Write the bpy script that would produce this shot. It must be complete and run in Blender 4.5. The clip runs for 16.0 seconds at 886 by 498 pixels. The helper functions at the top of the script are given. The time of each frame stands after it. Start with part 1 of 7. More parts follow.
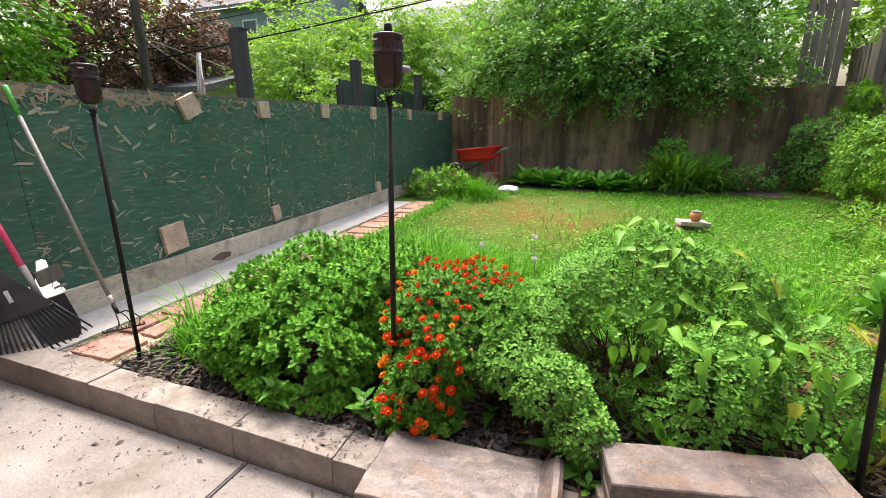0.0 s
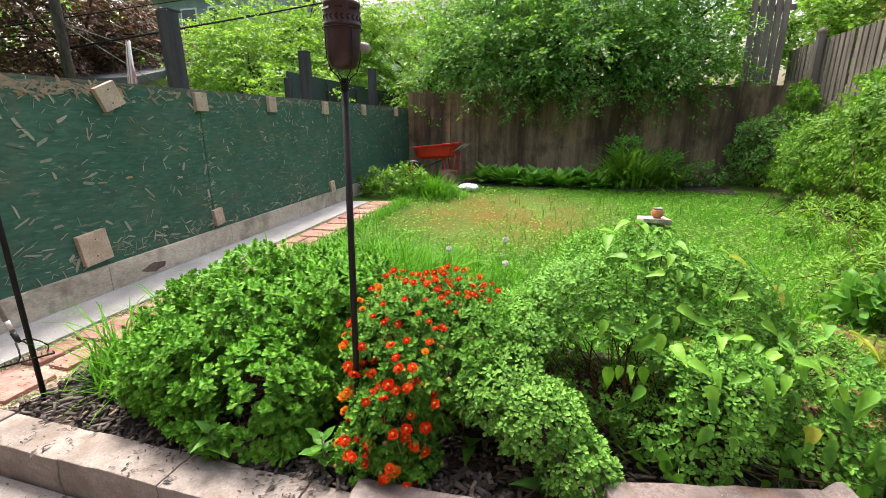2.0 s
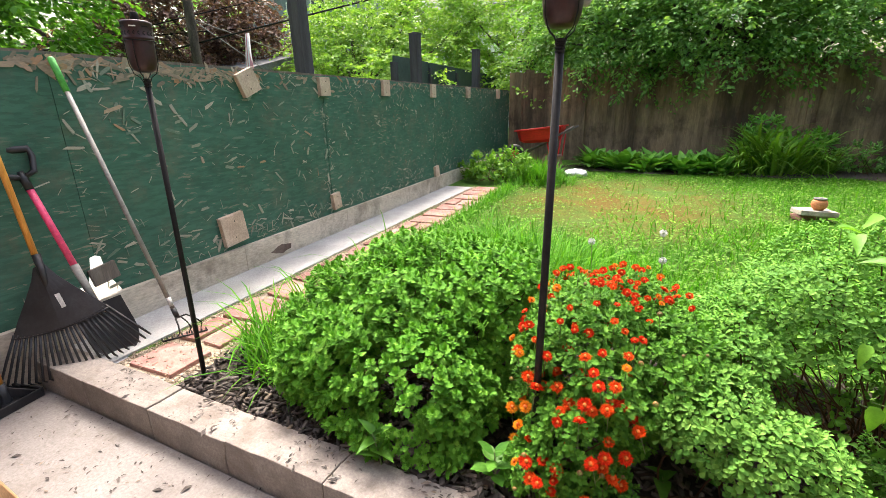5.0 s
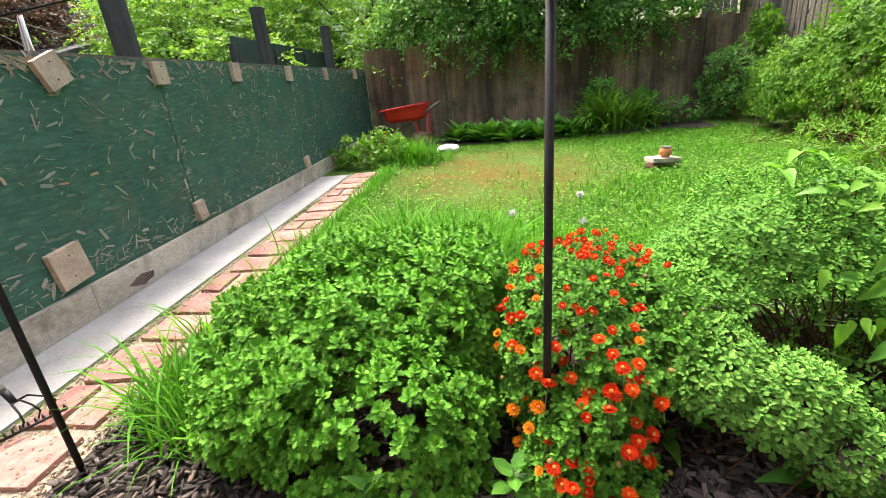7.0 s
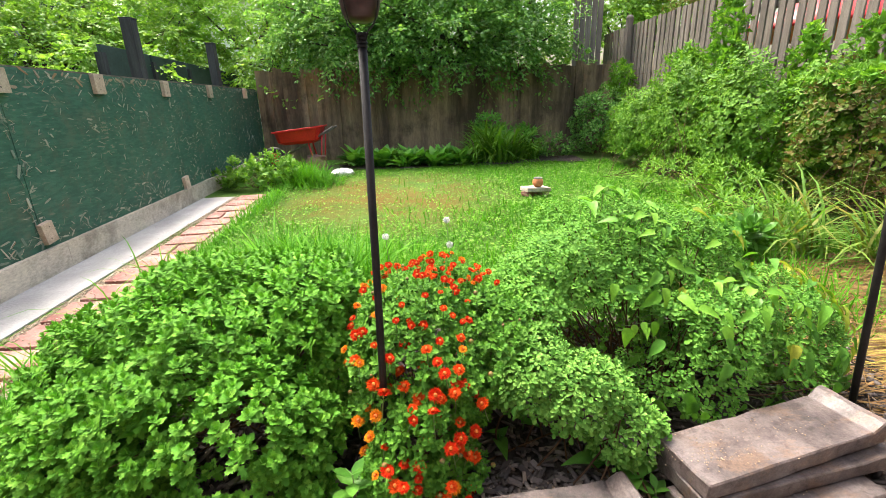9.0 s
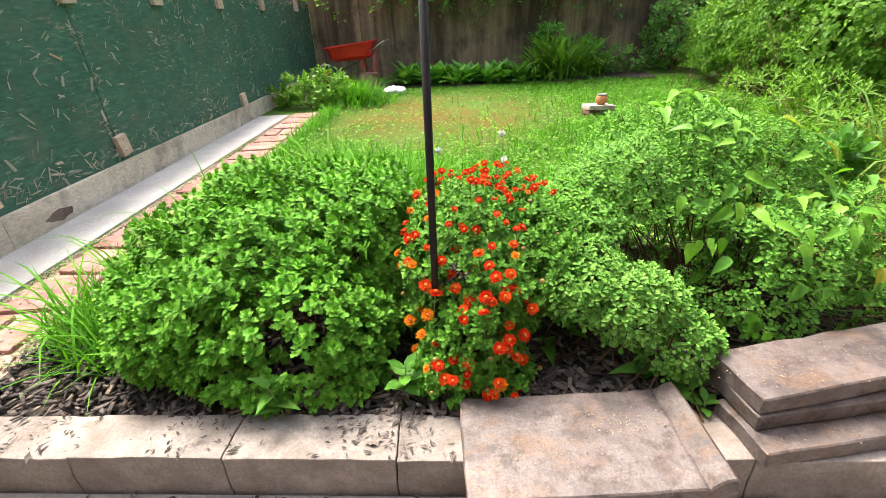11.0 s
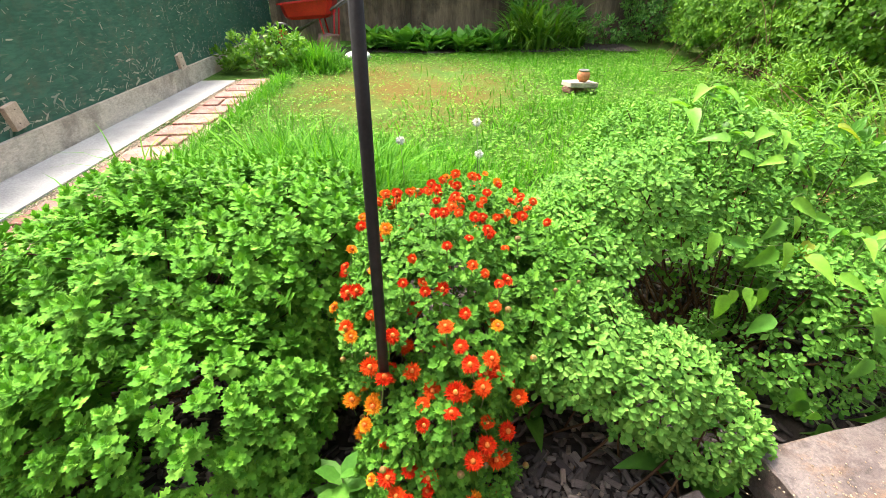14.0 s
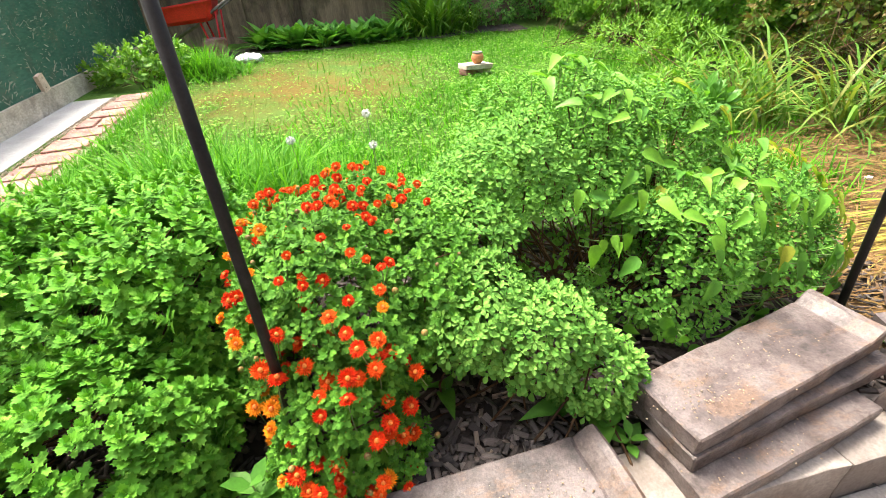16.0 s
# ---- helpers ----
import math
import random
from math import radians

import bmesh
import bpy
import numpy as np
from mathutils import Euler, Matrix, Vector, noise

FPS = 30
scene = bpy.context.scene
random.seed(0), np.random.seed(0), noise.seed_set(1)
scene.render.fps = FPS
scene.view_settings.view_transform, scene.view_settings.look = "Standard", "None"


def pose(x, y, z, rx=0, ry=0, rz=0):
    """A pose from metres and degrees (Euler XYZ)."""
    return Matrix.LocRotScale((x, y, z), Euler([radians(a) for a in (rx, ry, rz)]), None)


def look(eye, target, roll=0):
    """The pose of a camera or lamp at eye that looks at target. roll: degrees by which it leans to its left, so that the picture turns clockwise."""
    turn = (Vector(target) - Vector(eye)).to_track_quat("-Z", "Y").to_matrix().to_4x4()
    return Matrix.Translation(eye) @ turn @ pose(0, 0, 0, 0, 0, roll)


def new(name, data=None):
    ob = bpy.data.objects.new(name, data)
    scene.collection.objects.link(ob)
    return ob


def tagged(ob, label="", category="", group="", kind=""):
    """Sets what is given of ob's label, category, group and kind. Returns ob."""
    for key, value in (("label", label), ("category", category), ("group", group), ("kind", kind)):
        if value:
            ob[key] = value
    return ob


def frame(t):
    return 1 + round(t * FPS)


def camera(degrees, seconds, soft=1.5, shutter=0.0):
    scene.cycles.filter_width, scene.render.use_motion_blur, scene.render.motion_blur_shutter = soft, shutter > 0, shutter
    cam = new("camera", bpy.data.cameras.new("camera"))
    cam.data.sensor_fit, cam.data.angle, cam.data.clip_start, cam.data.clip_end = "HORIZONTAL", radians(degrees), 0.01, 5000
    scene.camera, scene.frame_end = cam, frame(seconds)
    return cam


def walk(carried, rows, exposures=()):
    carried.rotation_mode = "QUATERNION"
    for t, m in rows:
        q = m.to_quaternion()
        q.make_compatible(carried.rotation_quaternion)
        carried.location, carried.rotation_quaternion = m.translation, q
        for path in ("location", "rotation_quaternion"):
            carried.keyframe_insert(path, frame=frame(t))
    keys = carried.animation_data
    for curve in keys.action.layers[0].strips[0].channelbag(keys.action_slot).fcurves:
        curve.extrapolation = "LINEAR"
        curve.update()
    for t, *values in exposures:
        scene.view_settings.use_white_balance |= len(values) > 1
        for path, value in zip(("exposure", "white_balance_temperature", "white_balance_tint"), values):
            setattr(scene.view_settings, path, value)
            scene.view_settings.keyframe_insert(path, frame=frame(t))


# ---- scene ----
cam = camera(89.8, 16.0, 0.55)
PATH = [
    (0, (0.212, 0.206, 1.286), (-0.464, 2.017, 0.774), -0.3),
    (0.5, (0.137, 0.259, 1.283), (-0.503, 2.085, 0.777), -0.1),
    (1, (0.072, 0.297, 1.264), (-0.488, 2.149, 0.757), 0.2),
    (1.5, (0.07, 0.333, 1.261), (-0.453, 2.193, 0.744), -0.1),
    (2, (0.085, 0.431, 1.269), (-0.406, 2.298, 0.746), -0.1),
    (2.5, (0.075, 0.463, 1.268), (-0.616, 2.26, 0.727), 0.8),
    (3, (0.032, 0.441, 1.261), (-0.856, 2.145, 0.705), 1.3),
    (5.3, (-0.374, 0.544, 1.242), (-1.191, 2.272, 0.656), -1.4),
    (5.5, (-0.428, 0.605, 1.253), (-1.351, 2.281, 0.673), -2.4),
    (6, (-0.51, 0.686, 1.217), (-1.598, 2.264, 0.647), -3.8),
    (6.5, (-0.633, 0.689, 1.198), (-1.512, 2.377, 0.584), -6.6),
    (7, (-0.639, 0.653, 1.217), (-0.897, 2.516, 0.539), -5.4),
    (7.5, (-0.502, 0.604, 1.228), (-0.242, 2.473, 0.567), -3.7),
    (8, (-0.412, 0.529, 1.222), (0.023, 2.377, 0.591), -3.5),
    (8.5, (-0.403, 0.515, 1.22), (0.032, 2.373, 0.62), -3.9),
    (9, (-0.447, 0.543, 1.239), (-0.285, 2.443, 0.636), -1.8),
    (9.5, (-0.464, 0.515, 1.228), (-0.425, 2.414, 0.601), -2.2),
    (10, (-0.478, 0.492, 1.198), (-0.459, 2.351, 0.461), -2.1),
    (10.2, (-0.48, 0.496, 1.19), (-0.487, 2.348, 0.436), -2.3),
    (12.3, (-0.392, 0.815, 1.156), (-0.494, 2.479, 0.052), -3.5),
    (12.5, (-0.387, 0.887, 1.168), (-0.459, 2.563, 0.078), -3.1),
    (13, (-0.42, 0.952, 1.178), (-0.384, 2.64, 0.106), -1.5),
    (13.5, (-0.448, 0.975, 1.171), (-0.399, 2.675, 0.12), -0.8),
    (14, (-0.434, 0.984, 1.167), (-0.378, 2.702, 0.145), -0.3),
    (14.5, (-0.416, 0.986, 1.129), (-0.364, 2.676, 0.062), 0.2),
    (15, (-0.394, 0.974, 1.147), (-0.339, 2.659, 0.07), -1.3),
    (15.5, (-0.367, 0.953, 1.152), (-0.195, 2.639, 0.09), -2.1),
    (16, (-0.313, 0.938, 1.158), (0.02, 2.6, 0.097), -4.1),
]
EXPOSURES = [(0.0, 1.37, 6500, 15), (3.0, 1.40, 6500, 15), (5.5, 1.64, 6500, 15), (6.5, 1.61, 6500, 14), (8.5, 1.66, 6500, 13), (10.0, 1.74, 6500, 13), (12.5, 1.58, 6500, 11), (13.0, 1.75, 6500, 11), (14.0, 1.86, 6500, 11), (16.0, 1.92, 6500, 11)]
walk(cam, [(t, look(eye, target, roll)) for t, eye, target, roll in PATH], EXPOSURES)

# ---- daylight: hazy bright sky, soft sun ----
SUN_EL, SUN_AZ = radians(64), math.atan2(-0.59, 0.81)  # azimuth from +y towards +x
world = bpy.data.worlds.new("sky")
scene.world = world
world.use_nodes = True
wn, wl = world.node_tree.nodes, world.node_tree.links
wn.clear()
sky = wn.new("ShaderNodeTexSky")
sky.sky_type = 'NISHITA'
sky.sun_disc = False
sky.sun_elevation, sky.sun_rotation = SUN_EL, SUN_AZ
sky.air_density, sky.dust_density, sky.ozone_density = 1.6, 8.0, 0.6
bg = wn.new("ShaderNodeBackground")
bg.inputs["Strength"].default_value = 0.15
wo = wn.new("ShaderNodeOutputWorld")
wl.new(sky.outputs[0], bg.inputs[0])
wl.new(bg.outputs[0], wo.inputs[0])
sun_data = bpy.data.lights.new("sun", 'SUN')
sun_data.energy, sun_data.angle, sun_data.color = 2.4, radians(16), (1.0, 0.965, 0.90)
sun = new("sun", sun_data)
sdir = Vector((math.sin(SUN_AZ) * math.cos(SUN_EL), math.cos(SUN_AZ) * math.cos(SUN_EL), math.sin(SUN_EL)))
sun.matrix_world = look(sdir * 30, (0, 0, 0))

rng = np.random.default_rng(11)


# ---- materials ----
def nodes_of(name):
    m = bpy.data.materials.new(name)
    m.use_nodes = True
    n, l = m.node_tree.nodes, m.node_tree.links
    return m, n, l, n["Principled BSDF"], n["Material Output"]


def link_noise(n, l, scale, detail=4.0, rough=0.6, coord="Object", stretch=None):
    tc = n.new("ShaderNodeTexCoord")
    tex = n.new("ShaderNodeTexNoise")
    tex.inputs["Scale"].default_value = scale
    tex.inputs["Detail"].default_value = detail
    tex.inputs["Roughness"].default_value = rough
    src = tc.outputs[coord]
    if stretch:
        mp = n.new("ShaderNodeMapping")
        mp.inputs["Scale"].default_value = stretch
        l.new(src, mp.inputs[0])
        src = mp.outputs[0]
    l.new(src, tex.inputs["Vector"])
    return tex.outputs[0]


def ramp(n, l, src, stops):
    r = n.new("ShaderNodeValToRGB")
    e = r.color_ramp.elements
    while len(e) < len(stops):
        e.new(0.5)
    for el, (p, c) in zip(e, stops):
        el.position = p
        el.color = (*c, 1)
    l.new(src, r.inputs[0])
    return r.outputs[0]


def mix(n, l, a, b, f, mode='MIX'):
    x = n.new("ShaderNodeMix")
    x.data_type, x.blend_type = 'RGBA', mode
    for sock, v in ((x.inputs[0], f), (x.inputs[6], a), (x.inputs[7], b)):
        if isinstance(v, bpy.types.NodeSocket):
            l.new(v, sock)
        elif isinstance(v, tuple):
            sock.default_value = (*v, 1)
        else:
            sock.default_value = v
    return x.outputs[2]


def bump(n, l, height, strength, dist, bsdf):
    b = n.new("ShaderNodeBump")
    b.inputs["Strength"].default_value, b.inputs["Distance"].default_value = strength, dist
    l.new(height, b.inputs["Height"])
    l.new(b.outputs[0], bsdf.inputs["Normal"])


def surface(name, c1, c2, scale=6.0, rough=0.8, fine=60.0, relief=0.3, dist=0.004, stain=None, metal=0.0, stretch=None, per_object=0.0):
    """Two-scale procedural surface: broad tone changes, fine grain, optional stains."""
    m, n, l, b, o = nodes_of(name)
    broad = link_noise(n, l, scale, 5.0, stretch=stretch)
    grain = link_noise(n, l, fine, 6.0, 0.7, stretch=stretch)
    col = ramp(n, l, broad, [(0.38, c1), (0.62, c2)])
    g = ramp(n, l, grain, [(0.33, (0.58, 0.58, 0.58)), (0.67, (1.18, 1.18, 1.18))])
    col = mix(n, l, col, g, 0.7, 'MULTIPLY')
    if stain:
        sc, amount = stain
        sm = ramp(n, l, link_noise(n, l, scale * 0.6 + 1.7, 8.0, 0.7), [(0.5, (0, 0, 0)), (0.66, (1, 1, 1))])
        mul = n.new("ShaderNodeMath")
        mul.operation = 'MULTIPLY'
        mul.inputs[1].default_value = amount
        l.new(sm, mul.inputs[0])
        col = mix(n, l, col, sc, mul.outputs[0])
    if per_object:
        oi = n.new("ShaderNodeObjectInfo")
        r = ramp(n, l, oi.outputs["Random"], [(0.0, (1 - per_object,) * 3), (1.0, (1 + per_object,) * 3)])
        col = mix(n, l, col, r, 1.0, 'MULTIPLY')
    l.new(col, b.inputs["Base Color"])
    b.inputs["Roughness"].default_value, b.inputs["Metallic"].default_value = rough, metal
    bump(n, l, grain, relief, dist, b)
    return m


def foliage(name, colors, rough=0.45, through_light=0.3, per_object=False, gloss=0.22):
    """Leaf: colour varies leaf by leaf, with a soft glow of light through the blade."""
    m, n, l, b, o = nodes_of(name)
    if per_object:
        rnd = n.new("ShaderNodeObjectInfo").outputs["Random"]
    else:
        rnd = n.new("ShaderNodeNewGeometry").outputs["Random Per Island"]
    k = len(colors) - 1
    col = ramp(n, l, rnd, [(i / k, c) for i, c in enumerate(colors)])
    patch = ramp(n, l, link_noise(n, l, 3.5, 3.0), [(0.3, (0.74, 0.76, 0.66)), (0.7, (1.18, 1.2, 0.95))])
    col = mix(n, l, col, patch, 0.8, 'MULTIPLY')
    vein = ramp(n, l, link_noise(n, l, 120.0, 2.0), [(0.3, (0.82, 0.82, 0.82)), (0.7, (1.1, 1.1, 1.1))])
    col = mix(n, l, col, vein, 0.6, 'MULTIPLY')
    l.new(col, b.inputs["Base Color"])
    b.inputs["Roughness"].default_value = rough
    b.inputs["Specular IOR Level"].default_value = gloss
    t = n.new("ShaderNodeBsdfTranslucent")
    tcol = mix(n, l, col, (1.25, 1.25, 0.55), 1.0, 'MULTIPLY')
    l.new(tcol, t.inputs[0])
    ms = n.new("ShaderNodeMixShader")
    ms.inputs[0].default_value = through_light
    l.new(b.outputs[0], ms.inputs[1])
    l.new(t.outputs[0], ms.inputs[2])
    l.new(ms.outputs[0], o.inputs[0])
    return m


def slab_material():
    """Worn brown stone: grey weathering, rusty earth stains, pale scuffs and pitting."""
    m, n, l, b, o = nodes_of("weathered_slab")
    broad = link_noise(n, l, 5.0, 8.0, 0.7)
    mid = link_noise(n, l, 22.0, 8.0, 0.75)
    fine = link_noise(n, l, 150.0, 6.0, 0.8)
    col = ramp(n, l, broad, [(0.36, (0.044, 0.035, 0.032)), (0.46, (0.092, 0.072, 0.065)), (0.54, (0.134, 0.112, 0.104)), (0.64, (0.074, 0.053, 0.042))])
    earth = ramp(n, l, link_noise(n, l, 7.5, 9.0, 0.75, stretch=(0.8, 1.6, 1)), [(0.52, (0, 0, 0)), (0.60, (1, 1, 1))])
    col = mix(n, l, col, (0.17, 0.098, 0.05), mix(n, l, (0, 0, 0), earth, 0.45))
    scuff = ramp(n, l, mid, [(0.60, (0, 0, 0)), (0.70, (1, 1, 1))])
    col = mix(n, l, col, (0.22, 0.185, 0.16), mix(n, l, (0, 0, 0), scuff, 0.5))
    pit = ramp(n, l, mid, [(0.36, (0.40, 0.37, 0.35)), (0.47, (1, 1, 1))])
    col = mix(n, l, col, pit, 0.8, 'MULTIPLY')
    col = mix(n, l, col, ramp(n, l, fine, [(0.34, (0.5, 0.5, 0.5)), (0.66, (1.4, 1.4, 1.4))]), 0.8, 'MULTIPLY')
    oi = n.new("ShaderNodeObjectInfo")
    col = mix(n, l, col, ramp(n, l, oi.outputs["Random"], [(0.0, (0.86, 0.84, 0.82)), (1.0, (1.12, 1.1, 1.1))]), 1.0, 'MULTIPLY')
    l.new(col, b.inputs["Base Color"])
    l.new(ramp(n, l, mid, [(0.3, (0.62, 0.62, 0.62)), (0.7, (0.30, 0.30, 0.30))]), b.inputs["Roughness"])
    bump(n, l, mid, 0.5, 0.006, b)
    return m


M_PATIO = surface("patio_concrete", (0.188, 0.169, 0.153), (0.255, 0.235, 0.215), 2.2, 0.9, 90, 0.25, 0.003, ((0.115, 0.092, 0.073), 0.7))
M_KERB = surface("kerb_stone", (0.198, 0.170, 0.147), (0.283, 0.251, 0.22), 7.0, 0.9, 110, 0.35, 0.004, ((0.135, 0.104, 0.08), 0.6), per_object=0.14)
M_CAST = surface("cast_concrete", (0.48, 0.41, 0.32), (0.66, 0.58, 0.47), 3.0, 0.9, 70, 0.35, 0.005, ((0.13, 0.10, 0.075), 0.6), stretch=(1, 0.35, 1))
M_LEDGE = surface("ledge_concrete", (0.33, 0.33, 0.325), (0.44, 0.44, 0.43), 2.5, 0.85, 90, 0.2, 0.003, ((0.33, 0.31, 0.28), 0.4))
M_PAVER = surface("red_paver", (0.265, 0.11, 0.088), (0.40, 0.22, 0.18), 9.0, 0.9, 90, 0.4, 0.004, ((0.40, 0.28, 0.225), 0.4), per_object=0.2)
M_GRAVEL = surface("pale_gravel", (0.33, 0.25, 0.17), (0.52, 0.43, 0.32), 50.0, 0.9, 160, 0.8, 0.01)
M_SLAB = slab_material()
M_BRICK = surface("red_brick", (0.20, 0.078, 0.07), (0.28, 0.13, 0.118), 14.0, 0.9, 90, 0.5, 0.004, per_object=0.15)
M_POST = surface("charcoal_timber", (0.022, 0.022, 0.026), (0.05, 0.05, 0.055), 4.0, 0.8, 40, 0.4, 0.004, stretch=(4, 4, 0.4))
M_BLOCK = surface("raw_board", (0.46, 0.35, 0.26), (0.60, 0.47, 0.36), 9.0, 0.85, 90, 0.3, 0.002, per_object=0.15)
M_WOOD = surface("pale_timber", (0.45, 0.25, 0.11), (0.60, 0.37, 0.18), 4.0, 0.7, 60, 0.3, 0.002, stretch=(5, 5, 0.5))
M_GREYWOOD = surface("grey_fence_wood", (0.13, 0.108, 0.09), (0.21, 0.18, 0.15), 3.0, 0.9, 50, 0.5, 0.004, stretch=(5, 5, 0.35), per_object=0.22)
M_BAMBOO = surface("old_reed", (0.085, 0.058, 0.034), (0.34, 0.24, 0.14), 1.1, 0.9, 26, 0.7, 0.008, ((0.05, 0.035, 0.022), 0.7), stretch=(2.2, 2.2, 0.35), per_object=0.10)
M_HANDLE = surface("orange_handle", (0.60, 0.24, 0.03), (0.72, 0.34, 0.06), 6.0, 0.42, 60, 0.1, 0.001, stretch=(4, 4, 0.5))
M_PINK = surface("pink_fibreglass", (0.75, 0.05, 0.15), (0.85, 0.09, 0.21), 5.0, 0.4, 60, 0.1, 0.001)
M_GREYROD = surface("grey_metal_handle", (0.17, 0.16, 0.145), (0.25, 0.24, 0.215), 5.0, 0.6, 60, 0.1, 0.001)
M_GREENGRIP = surface("green_grip", (0.06, 0.36, 0.05), (0.09, 0.45, 0.08), 9.0, 0.5, 60, 0.1, 0.001)
M_BLACK = surface("black_plastic", (0.012, 0.012, 0.014), (0.028, 0.028, 0.03), 9.0, 0.5, 80, 0.15, 0.001)
M_IRON = surface("black_iron", (0.008, 0.0075, 0.007), (0.017, 0.015, 0.014), 18.0, 0.6, 140, 0.2, 0.001)
M_IRON.node_tree.nodes["Principled BSDF"].inputs["Specular IOR Level"].default_value = 0.2
M_BRONZE = surface("bronze_paint", (0.024, 0.008, 0.008), (0.040, 0.014, 0.013), 12.0, 0.45, 120, 0.15, 0.001, metal=0.2)
M_LABEL = surface("white_label", (0.55, 0.53, 0.5), (0.7, 0.68, 0.65), 20.0, 0.6, 90, 0.1, 0.001)
M_RED = surface("red_barrow_paint", (0.56, 0.012, 0.012), (0.66, 0.02, 0.016), 5.0, 0.4, 60, 0.1, 0.001)
M_TERRA = surface("terracotta", (0.50, 0.17, 0.06), (0.62, 0.26, 0.11), 12.0, 0.85, 90, 0.3, 0.002)
M_BAG = surface("white_bag", (0.62, 0.62, 0.62), (0.78, 0.78, 0.77), 9.0, 0.45, 60, 0.3, 0.004)
M_SOIL = surface("dark_soil", (0.022, 0.016, 0.012), (0.05, 0.037, 0.028), 8.0, 0.95, 90, 0.8, 0.012)
M_STRAW = foliage("straw", [(0.24, 0.14, 0.055), (0.17, 0.09, 0.038), (0.29, 0.19, 0.085), (0.12, 0.062, 0.03), (0.24, 0.19, 0.055)], 0.8, 0.15)
M_STEM = surface("brown_stem", (0.055, 0.03, 0.016), (0.11, 0.065, 0.032), 20.0, 0.8, 90, 0.3, 0.001)
M_STEM.node_tree.nodes["Principled BSDF"].inputs["Specular IOR Level"].default_value = 0.1
M_GSTEM = surface("green_stem", (0.10, 0.17, 0.04), (0.16, 0.24, 0.06), 20.0, 0.6, 90, 0.2, 0.001)
M_BARK = surface("bark", (0.045, 0.034, 0.026), (0.10, 0.08, 0.06), 5.0, 0.95, 40, 0.8, 0.02, stretch=(2, 2, 0.5))
M_SIDING = surface("blue_grey_siding", (0.16, 0.20, 0.22), (0.22, 0.27, 0.29), 1.0, 0.7, 20, 0.1, 0.002)
M_DULLBROWN = surface("dull_brown", (0.13, 0.085, 0.065), (0.20, 0.14, 0.11), 3.0, 0.9, 40, 0.4, 0.005)
M_WHITEWALL = surface("white_render", (0.62, 0.62, 0.60), (0.75, 0.75, 0.72), 0.8, 0.8, 20, 0.1, 0.002)
M_ROOF = surface("grey_shingle", (0.09, 0.09, 0.095), (0.16, 0.16, 0.17), 2.0, 0.9, 20, 0.4, 0.01)
M_GREENSHED = surface("dark_green_panel", (0.02, 0.045, 0.035), (0.035, 0.065, 0.05), 2.0, 0.8, 30, 0.2, 0.003)
M_GLASSDARK = surface("window_pane", (0.03, 0.035, 0.04), (0.06, 0.065, 0.07), 1.0, 0.15, 20, 0.0, 0.001)


def chip_material():
    m, n, l, b, o = nodes_of("mulch_chip")
    rnd = n.new("ShaderNodeNewGeometry").outputs["Random Per Island"]
    oi = n.new("ShaderNodeObjectInfo").outputs["Random"]
    ad = n.new("ShaderNodeMath")
    ad.operation = 'ADD'
    l.new(rnd, ad.inputs[0])
    l.new(oi, ad.inputs[1])
    fr = n.new("ShaderNodeMath")
    fr.operation = 'FRACT'
    l.new(ad.outputs[0], fr.inputs[0])
    col = ramp(n, l, fr.outputs[0], [(0.0, (0.032, 0.025, 0.021)), (0.5, (0.076, 0.060, 0.051)), (0.85, (0.145, 0.120, 0.103)), (1.0, (0.22, 0.165, 0.12))])
    g = link_noise(n, l, 70, 5.0, 0.7, stretch=(1, 5, 1))
    col = mix(n, l, col, ramp(n, l, g, [(0.3, (0.55, 0.55, 0.55)), (0.7, (1.2, 1.2, 1.2))]), 0.8, 'MULTIPLY')
    l.new(col, b.inputs["Base Color"])
    b.inputs["Roughness"].default_value = 0.85
    bump(n, l, g, 0.5, 0.003, b)
    return m


M_CHIP = chip_material()


